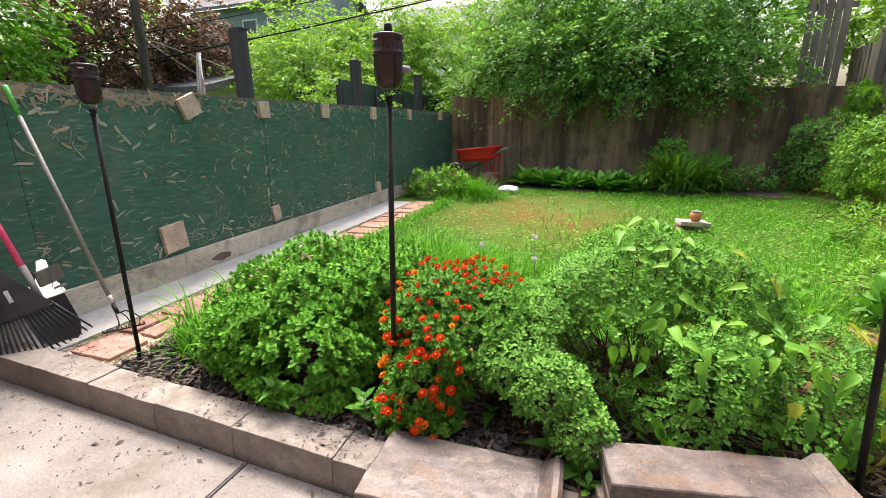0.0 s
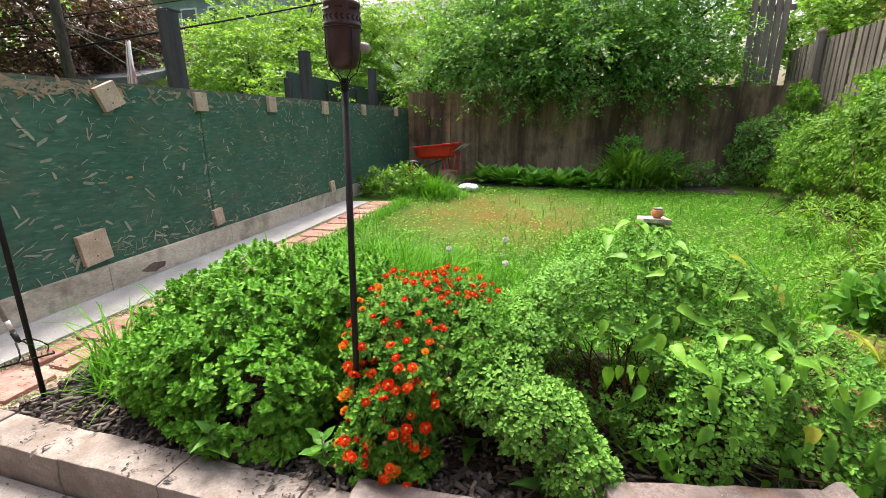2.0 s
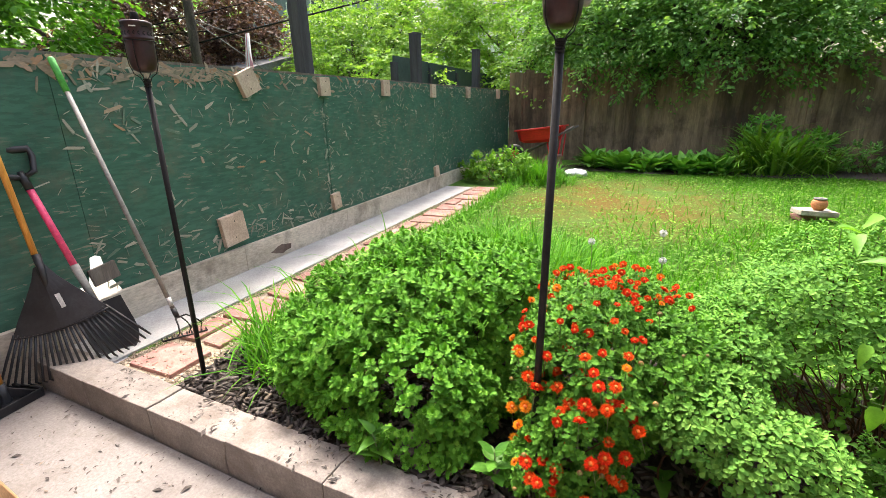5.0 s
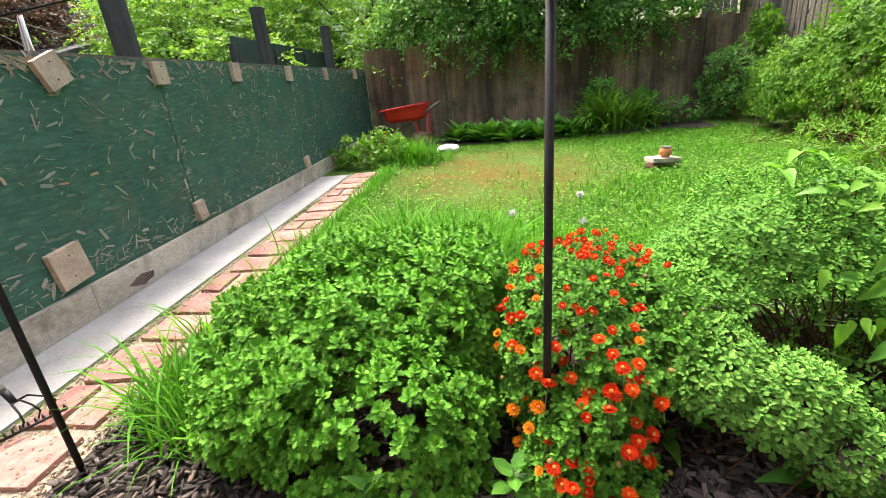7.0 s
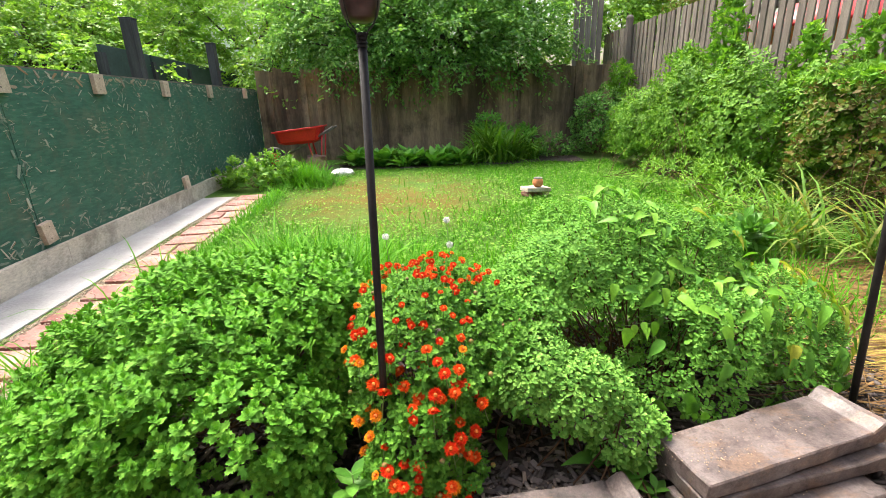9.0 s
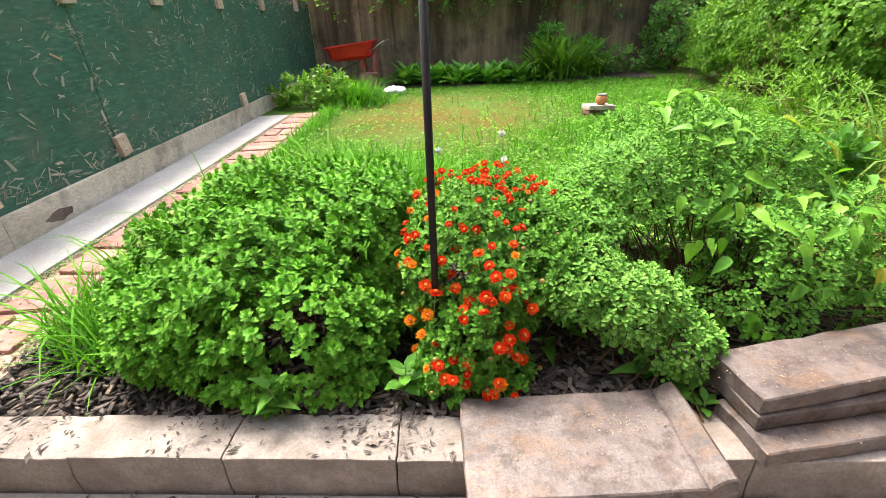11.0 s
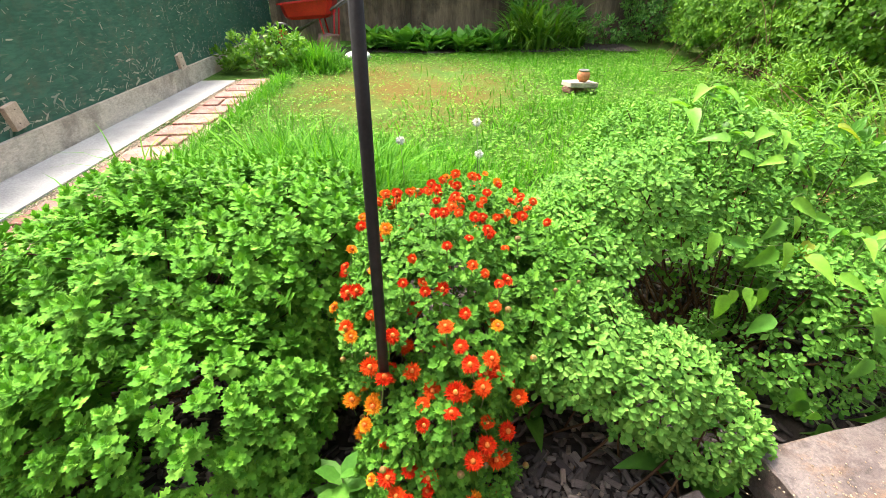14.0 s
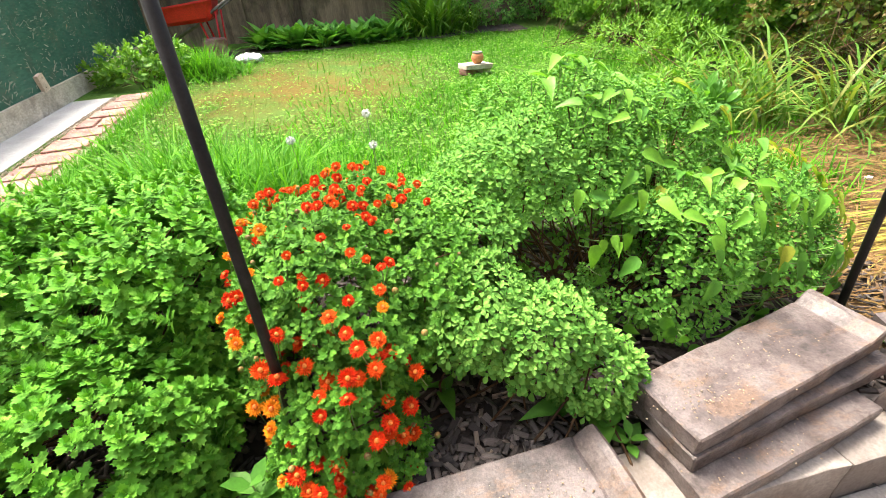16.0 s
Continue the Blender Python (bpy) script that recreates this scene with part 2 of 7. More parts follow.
def board_material():
    """Green-painted strand board: overlapping strands show as relief and worn strand ends."""
    m, n, l, b, o = nodes_of("painted_strand_board")
    tc = n.new("ShaderNodeTexCoord")
    heights = []
    for k, ang in enumerate((0.35, -0.6, 1.35)):
        mp = n.new("ShaderNodeMapping")
        mp.inputs["Rotation"].default_value = (ang, 0, 0)
        mp.inputs["Scale"].default_value = (1, 15, 70)
        l.new(tc.outputs["Object"], mp.inputs[0])
        v = n.new("ShaderNodeTexVoronoi")
        v.inputs["Scale"].default_value = 1.0
        l.new(mp.outputs[0], v.inputs["Vector"])
        heights.append(v.outputs["Color"])
    h = mix(n, l, heights[0], heights[1], 0.5)
    h = mix(n, l, h, heights[2], 0.33)
    broad = link_noise(n, l, 1.4, 6.0, 0.65)
    col = ramp(n, l, broad, [(0.3, (0.034, 0.100, 0.068)), (0.66, (0.060, 0.148, 0.104))])
    tone = n.new("ShaderNodeRGBToBW")
    l.new(h, tone.inputs[0])
    col = mix(n, l, col, ramp(n, l, tone.outputs[0], [(0.36, (0.84, 0.84, 0.84)), (0.64, (1.18, 1.18, 1.18))]), 0.8, 'MULTIPLY')
    worn = ramp(n, l, tone.outputs[0], [(0.70, (0, 0, 0)), (0.715, (1, 1, 1))])
    wm = ramp(n, l, link_noise(n, l, 2.6, 4.0), [(0.45, (0, 0, 0)), (0.6, (1, 1, 1))])
    wf = mix(n, l, worn, wm, 1.0, 'MULTIPLY')
    col = mix(n, l, col, (0.20, 0.20, 0.15), wf)
    dirt = ramp(n, l, link_noise(n, l, 4.5, 9.0, 0.75), [(0.5, (0, 0, 0)), (0.72, (0.5, 0.5, 0.5))])
    col = mix(n, l, col, (0.15, 0.13, 0.09), dirt)
    l.new(col, b.inputs["Base Color"])
    b.inputs["Roughness"].default_value = 0.7
    b.inputs["Specular IOR Level"].default_value = 0.2
    bump(n, l, tone.outputs[0], 0.35, 0.003, b)
    return m


M_BOARD = board_material()


def flake_material(name, stops):
    m, n, l, b, o = nodes_of(name)
    rnd = n.new("ShaderNodeNewGeometry").outputs["Random Per Island"]
    col = ramp(n, l, rnd, stops)
    g = link_noise(n, l, 60, 4.0, stretch=(1, 1, 5))
    col = mix(n, l, col, ramp(n, l, g, [(0.3, (0.6, 0.65, 0.6)), (0.7, (1.1, 1.1, 1.1))]), 0.7, 'MULTIPLY')
    l.new(col, b.inputs["Base Color"])
    b.inputs["Roughness"].default_value = 0.85
    return m


M_FLAKE = flake_material("bare_strand", [(0.0, (0.12, 0.19, 0.14)), (0.35, (0.26, 0.29, 0.23)), (0.65, (0.36, 0.34, 0.27)), (0.92, (0.46, 0.43, 0.35)), (1.0, (0.40, 0.24, 0.14))])
M_PEEL = flake_material("peeled_strand", [(0.0, (0.16, 0.15, 0.11)), (0.4, (0.27, 0.22, 0.16)), (0.75, (0.36, 0.28, 0.20)), (1.0, (0.33, 0.19, 0.10))])


def lawn_material():
    """Soil and thatch under the grass: green, with a dry patch of its own shape."""
    m, n, l, b, o = nodes_of("lawn_ground")
    broad = link_noise(n, l, 0.8, 5.0, 0.6)
    fine = link_noise(n, l, 30.0, 6.0, 0.7)
    col = ramp(n, l, broad, [(0.35, (0.05, 0.12, 0.018)), (0.6, (0.09, 0.15, 0.03))])
    tc = n.new("ShaderNodeTexCoord")
    mp = n.new("ShaderNodeMapping")
    mp.inputs["Location"].default_value = (0.65 / 1.7, -6.0 / 1.9, 0)
    mp.inputs["Scale"].default_value = (1 / 1.7, 1 / 1.9, 0)
    l.new(tc.outputs["Object"], mp.inputs[0])
    gr = n.new("ShaderNodeTexGradient")
    gr.gradient_type = 'SPHERICAL'
    l.new(mp.outputs[0], gr.inputs[0])
    dry = mix(n, l, ramp(n, l, gr.outputs[0], [(0.0, (0, 0, 0)), (0.6, (1, 1, 1))]), ramp(n, l, link_noise(n, l, 2.2, 5.0), [(0.35, (0, 0, 0)), (0.6, (1, 1, 1))]), 1.0, 'MULTIPLY')
    col = mix(n, l, col, (0.130, 0.096, 0.024), dry)
    col = mix(n, l, col, ramp(n, l, fine, [(0.3, (0.5, 0.5, 0.5)), (0.7, (1.25, 1.25, 1.25))]), 0.8, 'MULTIPLY')
    l.new(col, b.inputs["Base Color"])
    b.inputs["Roughness"].default_value = 0.95
    b.inputs["Specular IOR Level"].default_value = 0.08
    bump(n, l, fine, 0.8, 0.02, b)
    return m


M_LAWN = lawn_material()
M_MUM = foliage("mum_leaf", [(0.056, 0.18, 0.016), (0.122, 0.33, 0.030), (0.082, 0.26, 0.027), (0.20, 0.44, 0.055)], 0.65, 0.13, gloss=0.14)
M_MUM2 = foliage("flowering_mum_leaf", [(0.055, 0.17, 0.02), (0.085, 0.24, 0.027), (0.14, 0.33, 0.038)], 0.65, 0.12, gloss=0.14)
M_SMALL = foliage("small_leaf", [(0.06, 0.19, 0.025), (0.115, 0.29, 0.04), (0.18, 0.39, 0.065), (0.09, 0.26, 0.045)], 0.6, 0.14, gloss=0.15)
# the small leaf again, lightened in colour for leaves lit from above
M_SMALL_LIT = foliage("small_leaf_lit", [(0.07, 0.21, 0.03), (0.13, 0.30, 0.05), (0.20, 0.40, 0.08), (0.10, 0.27, 0.045)], 0.65, 0.13, gloss=0.14)
M_VINE = foliage("vine_leaf", [(0.065, 0.19, 0.03), (0.09, 0.25, 0.04), (0.12, 0.30, 0.045)], 0.4, 0.35, per_object=True)
M_VINEY = foliage("vine_leaf_yellowing", [(0.24, 0.34, 0.04), (0.32, 0.35, 0.05), (0.18, 0.34, 0.045)], 0.45, 0.35, per_object=True)
M_GRASS = foliage("grass_blade", [(0.044, 0.175, 0.013), (0.078, 0.26, 0.018), (0.125, 0.335, 0.026), (0.064, 0.225, 0.017)], 0.6, 0.35, gloss=0.08)
M_DRYGRASS = foliage("dry_grass_blade", [(0.135, 0.108, 0.022), (0.095, 0.122, 0.016), (0.075, 0.130, 0.014), (0.155, 0.108, 0.028)], 0.8, 0.25, gloss=0.06)
M_HOSTA = foliage("broad_bed_leaf", [(0.08, 0.25, 0.045), (0.14, 0.36, 0.06), (0.22, 0.45, 0.09)], 0.4, 0.3)
M_TREE = foliage("dark_tree_leaf", [(0.085, 0.21, 0.06), (0.155, 0.34, 0.095), (0.27, 0.49, 0.15)], 0.45, 0.42)
M_LIGHTTREE = foliage("light_tree_leaf", [(0.14, 0.29, 0.05), (0.20, 0.38, 0.065), (0.29, 0.47, 0.10)], 0.5, 0.4)
M_LOCUST = foliage("locust_leaf", [(0.06, 0.19, 0.028), (0.11, 0.28, 0.038), (0.17, 0.37, 0.05)], 0.5, 0.35)
M_PLUM = foliage("plum_leaf", [(0.075, 0.042, 0.046), (0.13, 0.07, 0.07), (0.22, 0.12, 0.105)], 0.5, 0.25)
M_HEDGE = foliage("hedge_leaf", [(0.075, 0.20, 0.022), (0.12, 0.28, 0.03), (0.18, 0.35, 0.042), (0.09, 0.22, 0.032)], 0.6, 0.3)
M_VINEDARK = foliage("sapling_leaf", [(0.045, 0.13, 0.025), (0.075, 0.19, 0.035), (0.12, 0.25, 0.045), (0.17, 0.22, 0.04)], 0.55, 0.3)
M_SHEAF = foliage("fallen_lily_leaf", [(0.30, 0.27, 0.06), (0.40, 0.34, 0.085), (0.24, 0.28, 0.05), (0.34, 0.24, 0.08)], 0.7, 0.25)
M_CLIMB = foliage("climber_leaf", [(0.085, 0.22, 0.026), (0.13, 0.31, 0.036), (0.19, 0.38, 0.05)], 0.55, 0.35)
M_HEDGEDRY = foliage("hedge_brown_leaf", [(0.15, 0.15, 0.05), (0.19, 0.135, 0.055), (0.15, 0.24, 0.045), (0.10, 0.21, 0.035), (0.20, 0.28, 0.055)], 0.6, 0.2)


# ---- building helpers ----
def gz(y):
    """Height of the garden ground, which climbs gently away from the patio."""
    return 0.11 + 0.03 * (np.maximum(y, 1.5) - 1.5)


def thing(name, at, label, category, group="", kind=""):
    e = new(name)
    e.location = at
    e.empty_display_size = 0.05
    return tagged(e, label, category, group, kind)


def adopt(ob, parent):
    """Parent ob while leaving it where it stands (parents are unturned empties or meshes at a known place)."""
    ob.parent = parent
    p = Vector(parent.location)
    q = parent.parent
    while q is not None:
        p += q.location
        q = q.parent
    ob.location = Vector(ob.location) - p


def part(name, bm, material, parent=None, label=""):
    me = bpy.data.meshes.new(name)
    bm.to_mesh(me)
    bm.free()
    me.materials.append(material)
    ob = new(name, me)
    if parent is not None:
        adopt(ob, parent)
    return tagged(ob, label)


def mesh_part(name, V, F, material, parent=None, label="", kind="", smooth=False):
    """A mesh from numpy vertices and a face array of fixed width."""
    V, F = np.asarray(V, dtype=np.float32), np.asarray(F, dtype=np.int32)
    me = bpy.data.meshes.new(name)
    w = F.shape[1]
    me.vertices.add(len(V))
    me.vertices.foreach_set("co", V.ravel())
    me.loops.add(F.size)
    me.loops.foreach_set("vertex_index", F.ravel())
    me.polygons.add(len(F))
    me.polygons.foreach_set("loop_start", np.arange(0, F.size, w, dtype=np.int32))
    me.polygons.foreach_set("loop_total", np.full(len(F), w, dtype=np.int32))
    if smooth:
        me.polygons.foreach_set("use_smooth", np.ones(len(F), dtype=bool))
    me.update(calc_edges=True)
    me.validate()
    me.materials.append(material)
    ob = new(name, me)
    if parent is not None:
        adopt(ob, parent)
    return tagged(ob, label, kind=kind)


def box(bm, m, sx, sy, sz, bevel=0.0):
    """A box of that size round the pose m, with soft edges."""
    r = bmesh.ops.create_cube(bm, size=1.0, matrix=m @ Matrix.Diagonal((sx, sy, sz, 1)))
    if bevel:
        edges = list({e for v in r["verts"] for e in v.link_edges})
        bmesh.ops.bevel(bm, geom=edges, offset=bevel, segments=2, affect='EDGES', profile=0.6)
    return bm


def rough_up(bm, amount, freq=9.0):
    for v in bm.verts:
        v.co += noise.noise_vector(v.co * freq) * amount


def prism(bm, outline, x0, x1):
    """Extrudes an outline of (y, z) along x."""
    a = [bm.verts.new((x0, y, z)) for y, z in outline]
    b = [bm.verts.new((x1, y, z)) for y, z in outline]
    k = len(outline)
    bm.faces.new(a)
    bm.faces.new(b[::-1])
    for i in range(k):
        bm.faces.new((a[i], b[i], b[(i + 1) % k], a[(i + 1) % k]))
    bmesh.ops.recalc_face_normals(bm, faces=bm.faces)
    return bm


def tube(bm, pts, radii, sides=8, cap=True):
    """A round rod through pts with a radius at each."""
    pts = [Vector(p) for p in pts]
    rings = []
    for i, p in enumerate(pts):
        d = (pts[min(i + 1, len(pts) - 1)] - pts[max(i - 1, 0)]).normalized()
        x = d.cross(Vector((0.31, 0.77, 0.55))).normalized()
        y = d.cross(x)
        r = radii[i] if isinstance(radii, (list, tuple)) else radii
        rings.append([bm.verts.new(p + (x * math.cos(a) + y * math.sin(a)) * r) for a in (2 * math.pi * k / sides for k in range(sides))])
    for a, b in zip(rings, rings[1:]):
        for k in range(sides):
            f = bm.faces.new((a[k], a[(k + 1) % sides], b[(k + 1) % sides], b[k]))
            f.smooth = True
    if cap:
        bm.faces.new(rings[0][::-1])
        bm.faces.new(rings[-1])
    return bm


def lathe(bm, profile, m=Matrix(), sides=24):
    """Turns a profile of (radius, height) round the z axis of m."""
    rings = []
    for r, h in profile:
        rings.append([bm.verts.new(m @ Vector((r * math.cos(a), r * math.sin(a), h))) for a in (2 * math.pi * k / sides for k in range(sides))])
    for a, b in zip(rings, rings[1:]):
        for k in range(sides):
            f = bm.faces.new((a[k], a[(k + 1) % sides], b[(k + 1) % sides], b[k]))
            f.smooth = True
    return bm


def unit(a):
    return a / np.maximum(np.linalg.norm(a, axis=-1, keepdims=True), 1e-9)


# Leaf blades: x across, y along, z out of the blade.
def blade(half, curl=0.06, fold=0.08):
    """A leaf from its half outline of (width, length): folded on its midrib, tip curling down."""
    V, n = [], len(half)
    for w, y in half:
        V += [(-w, y, fold * w / 0.3 - curl * y * y), (0, y, -curl * y * y), (w, y, fold * w / 0.3 - curl * y * y)]
    F = []
    for i in range(n - 1):
        a, b = 3 * i, 3 * i + 3
        F += [(a, a + 1, b + 1), (a, b + 1, b), (a + 1, a + 2, b + 2), (a + 1, b + 2, b + 1)]
    return np.array(V), np.array(F)


L_OVAL = blade([(0.02, 0), (0.26, 0.35), (0.24, 0.65), (0.0, 1.0)])
L_SMALL = (np.array([(0, 0, 0), (-0.3, 0.5, 0.08), (0, 0.55, 0.0), (0.3, 0.5, 0.08), (0, 1, -0.06)]), np.array([(0, 2, 1), (0, 3, 2), (1, 2, 4), (2, 3, 4)]))
def fan_leaf(side, curl=0.10, fold=0.10):
    """A leaf from the outline of its right side, fanned round its middle."""
    ring = [(0.0, 0.0)] + list(side) + [(0.0, 1.0)] + [(-x, y) for x, y in reversed(side)]
    V = [(0.0, 0.45, -0.02)] + [(x, y, fold * abs(x) / 0.3 - curl * y * y) for x, y in ring]
    k = len(ring)
    return np.array(V), np.array([(0, 1 + i, 1 + (i + 1) % k) for i in range(k)])


L_LOBED = fan_leaf([(0.12, 0.15), (0.31, 0.34), (0.25, 0.5), (0.31, 0.68), (0.15, 0.80)])
L_MUM = fan_leaf([(0.05, 0.12), (0.15, 0.17), (0.36, 0.27), (0.19, 0.40), (0.40, 0.62), (0.18, 0.66), (0.20, 0.86), (0.07, 0.86)], 0.16, 0.07)
L_OBOVATE = fan_leaf([(0.06, 0.18), (0.19, 0.42), (0.30, 0.68), (0.21, 0.90)], 0.14, 0.14)
L_ROUND = fan_leaf([(0.24, 0.3), (0.34, 0.62), (0.2, 0.92)], 0.05, 0.06)
L_HEART = blade([(0.15, -0.10), (0.27, 0.08), (0.24, 0.36), (0.13, 0.68), (0.0, 1.0)], 0.32, 0.16)
L_LONG = blade([(0.02, 0), (0.12, 0.3), (0.11, 0.65), (0.0, 1.0)], 0.18)
L_BLADES = []
for bend in (0.05, 0.25, 0.55):
    V = []
    for y, w in ((0, 0.5), (0.35, 0.45), (0.7, 0.32), (1.0, 0.0)):
        V += [(-w, y, -bend * y * y), (w, y, -bend * y * y)]
    L_BLADES.append((np.array(V), np.array([(0, 1, 3), (0, 3, 2), (2, 3, 5), (2, 5, 4), (4, 5, 7)])))


def scatter(template, P, U, N, S, W=None):
    """Copies of a blade: at P, pointing along U, facing N, S long (W: width factor). Returns vertices and faces."""
    TV, TF = template
    U = unit(U)
    X = unit(np.cross(U, N))
    Z = np.cross(X, U)
    S = np.asarray(S, dtype=float)
    W = S if W is None else W
    V = P[:, None, :] + (X[:, None, :] * (TV[None, :, 0, None] * W[:, None, None]) + U[:, None, :] * (TV[None, :, 1, None] * S[:, None, None]) + Z[:, None, :] * (TV[None, :, 2, None] * S[:, None, None]))
    F = TF[None] + (np.arange(len(P)) * len(TV))[:, None, None]
    return V.reshape(-1, 3), F.reshape(-1, TF.shape[1])


def join(sets):
    Vs, Fs, off = [], [], 0
    for V, F in sets:
        Vs.append(V)
        Fs.append(F + off)
        off += len(V)
    return np.concatenate(Vs), np.concatenate(Fs)


def dirs(n):
    return unit(rng.normal(size=(n, 3)))


def on_blobs(blobs, count, floor_gap=0.04, inner=0.0, bumps=0.12, keep_up=-0.7):
    """Points on the outside of joined ellipsoids ((centre), (radii)) with their outward way; inner: share of the depth filled."""
    areas = np.array([(r[0] * r[1] + r[1] * r[2] + r[0] * r[2]) for c, r in blobs])
    Ps, Ns = [], []
    for (c, r), k in zip(blobs, (count * areas / areas.sum()).astype(int)):
        c, r = np.array(c), np.array(r)
        d = dirs(k)
        d = d[d[:, 2] > keep_up]
        depth = 1 - inner * rng.random(len(d)) ** 1.5
        wob = np.array([noise.noise(Vector((c + r * x) * 4.0)) for x in d])
        Ps.append(c + r * d * (depth * (1 + bumps * wob))[:, None])
        Ns.append(unit(d / r))
    P, N = np.concatenate(Ps), np.concatenate(Ns)
    keep = P[:, 2] > gz(P[:, 1]) + floor_gap
    for c, r in blobs:
        q = (P - np.array(c)) / np.array(r)
        keep &= (q * q).sum(1) > (0.86 - inner) ** 2
    return P[keep], N[keep]


def thinned(P, N, gap):
    """Drops points that stand closer than gap to one kept before."""
    taken, keep = {}, []
    for i, p in enumerate(P):
        c = tuple((p // gap).astype(int))
        near = (j for dx in (-1, 0, 1) for dy in (-1, 0, 1) for dz in (-1, 0, 1) for j in taken.get((c[0] + dx, c[1] + dy, c[2] + dz), ()))
        if all(((P[j] - p) ** 2).sum() > gap * gap for j in near):
            taken.setdefault(c, []).append(i)
            keep.append(i)
    return P[keep], N[keep]


def rosettes(P, A, per, size, spread=(0.25, 1.25), jitter=0.25):
    """Shoots: per leaves set in a spiral round the way A at each P, older ones lower and flatter."""
    n = len(P)
    ref = unit(np.cross(A, rng.normal(size=(n, 3))))
    ref2 = np.cross(A, ref)
    Pl, Ul, Nl, Sl = [], [], [], []
    ph = rng.random(n) * 6.28
    scale = size * rng.uniform(0.75, 1.25, n)
    for k in range(per):
        a = ph + k * 2.4 + rng.normal(size=n) * jitter
        el = spread[1] + (spread[0] - spread[1]) * k / max(per - 1, 1) + rng.normal(size=n) * 0.12
        side = ref * np.cos(a)[:, None] + ref2 * np.sin(a)[:, None]
        U = A * np.cos(el)[:, None] + side * np.sin(el)[:, None]
        N = A * np.sin(el)[:, None] - side * np.cos(el)[:, None]
        Pl.append(P - A * (scale * 1.1 * (1 - k / per))[:, None] + side * (scale * 0.06)[:, None])
        Ul.append(U)
        Nl.append(N)
        Sl.append(scale * (1.0 - 0.55 * k / per) * rng.uniform(0.8, 1.2, n))
    return np.concatenate(Pl), np.concatenate(Ul), np.concatenate(Nl), np.concatenate(Sl)


def twigs(starts, ends, r0, r1, sag=0.15, seg=5, sides=4):
    """Thin bent stems from starts to ends."""
    n = len(starts)
    t = np.linspace(0, 1, seg)
    mid = (starts + ends) / 2 + rng.normal(size=(n, 3)) * sag * np.linalg.norm(ends - starts, axis=1)[:, None] * 0.5
    C = ((1 - t) ** 2)[None, :, None] * starts[:, None] + (2 * t * (1 - t))[None, :, None] * mid[:, None] + (t ** 2)[None, :, None] * ends[:, None]
    D = unit(np.gradient(C, axis=1))
    X = unit(np.cross(D, np.array([0.31, 0.77, 0.55])))
    Y = np.cross(D, X)
    a = np.arange(sides) * 2 * np.pi / sides
    R = (r0 + (r1 - r0) * t)[None, :, None, None]
    V = C[:, :, None] + (X[:, :, None] * np.cos(a)[None, None, :, None] + Y[:, :, None] * np.sin(a)[None, None, :, None]) * R
    F = []
    for s in range(seg - 1):
        for k in range(sides):
            F.append((s * sides + k, s * sides + (k + 1) % sides, (s + 1) * sides + (k + 1) % sides, (s + 1) * sides + k))
    F = np.array(F)[None] + (np.arange(n) * seg * sides)[:, None, None]
    return V.reshape(-1, 3), F.reshape(-1, 4)


def tilt_up(N, up):
    return unit(N + np.array([0, 0, up]))


# ---- ground, patio, kerb ----
def kerb_y(x):
    """Front edge of the kerb, slightly askew to the fence."""
    return 1.345 - 0.02 * (x + 0.65)


def build_ground():
    xs = np.concatenate([[-90, -30, -10], np.linspace(-4, 5, 28), [10, 30, 90]])
    rows = []
    for k in range(13):
        row = []
        for x in xs:
            ys = kerb_y(min(max(x, -3), 2)) + 0.07
            y = [-90, -8, ys - 0.004, ys + 0.004, 1.7, 2.4, 3.4, 4.6, 6.0, 7.5, 9.4, 12.0, 120][k]
            z = -0.06 if k < 3 else float(gz(min(y, 12.0))) - 0.012
            if 4 <= k <= 10 and -3 < x < 4:
                z += 0.018 * noise.noise(Vector((x * 1.3, y * 1.3, 0)))
            row.append((x, y, z))
        rows.append(row)
    V = np.array(rows).reshape(-1, 3)
    w = len(xs)
    F = [(r * w + c, r * w + c + 1, (r + 1) * w + c + 1, (r + 1) * w + c) for r in range(12) for c in range(w - 1)]
    ob = mesh_part("ground", V, F, M_LAWN, smooth=True)
    tagged(ob, "weedy green lawn with a dry straw-coloured patch", "lawn", kind="structure")


build_ground()


def build_patio():
    for x0, x1 in ((-2.99, -1.066), (-1.056, 1.02), (1.03, 3.4)):
        bm = bmesh.new()
        a = [(x0, -3.9), (x1, -3.9), (x1, kerb_y(min(x1, 1.35)) - 0.004), (x0, kerb_y(x0) - 0.004)]
        top = [bm.verts.new((x, y, 0.0)) for x, y in a]
        bot = [bm.verts.new((x, y, -0.09)) for x, y in a]
        bm.faces.new(top)
        bm.faces.new(bot[::-1])
        for i in range(4):
            bm.faces.new((top[i], bot[i], bot[(i + 1) % 4], top[(i + 1) % 4]))
        bmesh.ops.recalc_face_normals(bm, faces=bm.faces)
        bmesh.ops.bevel(bm, geom=[e for e in bm.edges if all(v.co.z > -0.01 for v in e.verts)], offset=0.006, segments=2, affect='EDGES')
        ob = part("patio", bm, M_PATIO)
        tagged(ob, "pale dusty concrete patio slab with scattered debris", "patio", kind="structure")


build_patio()


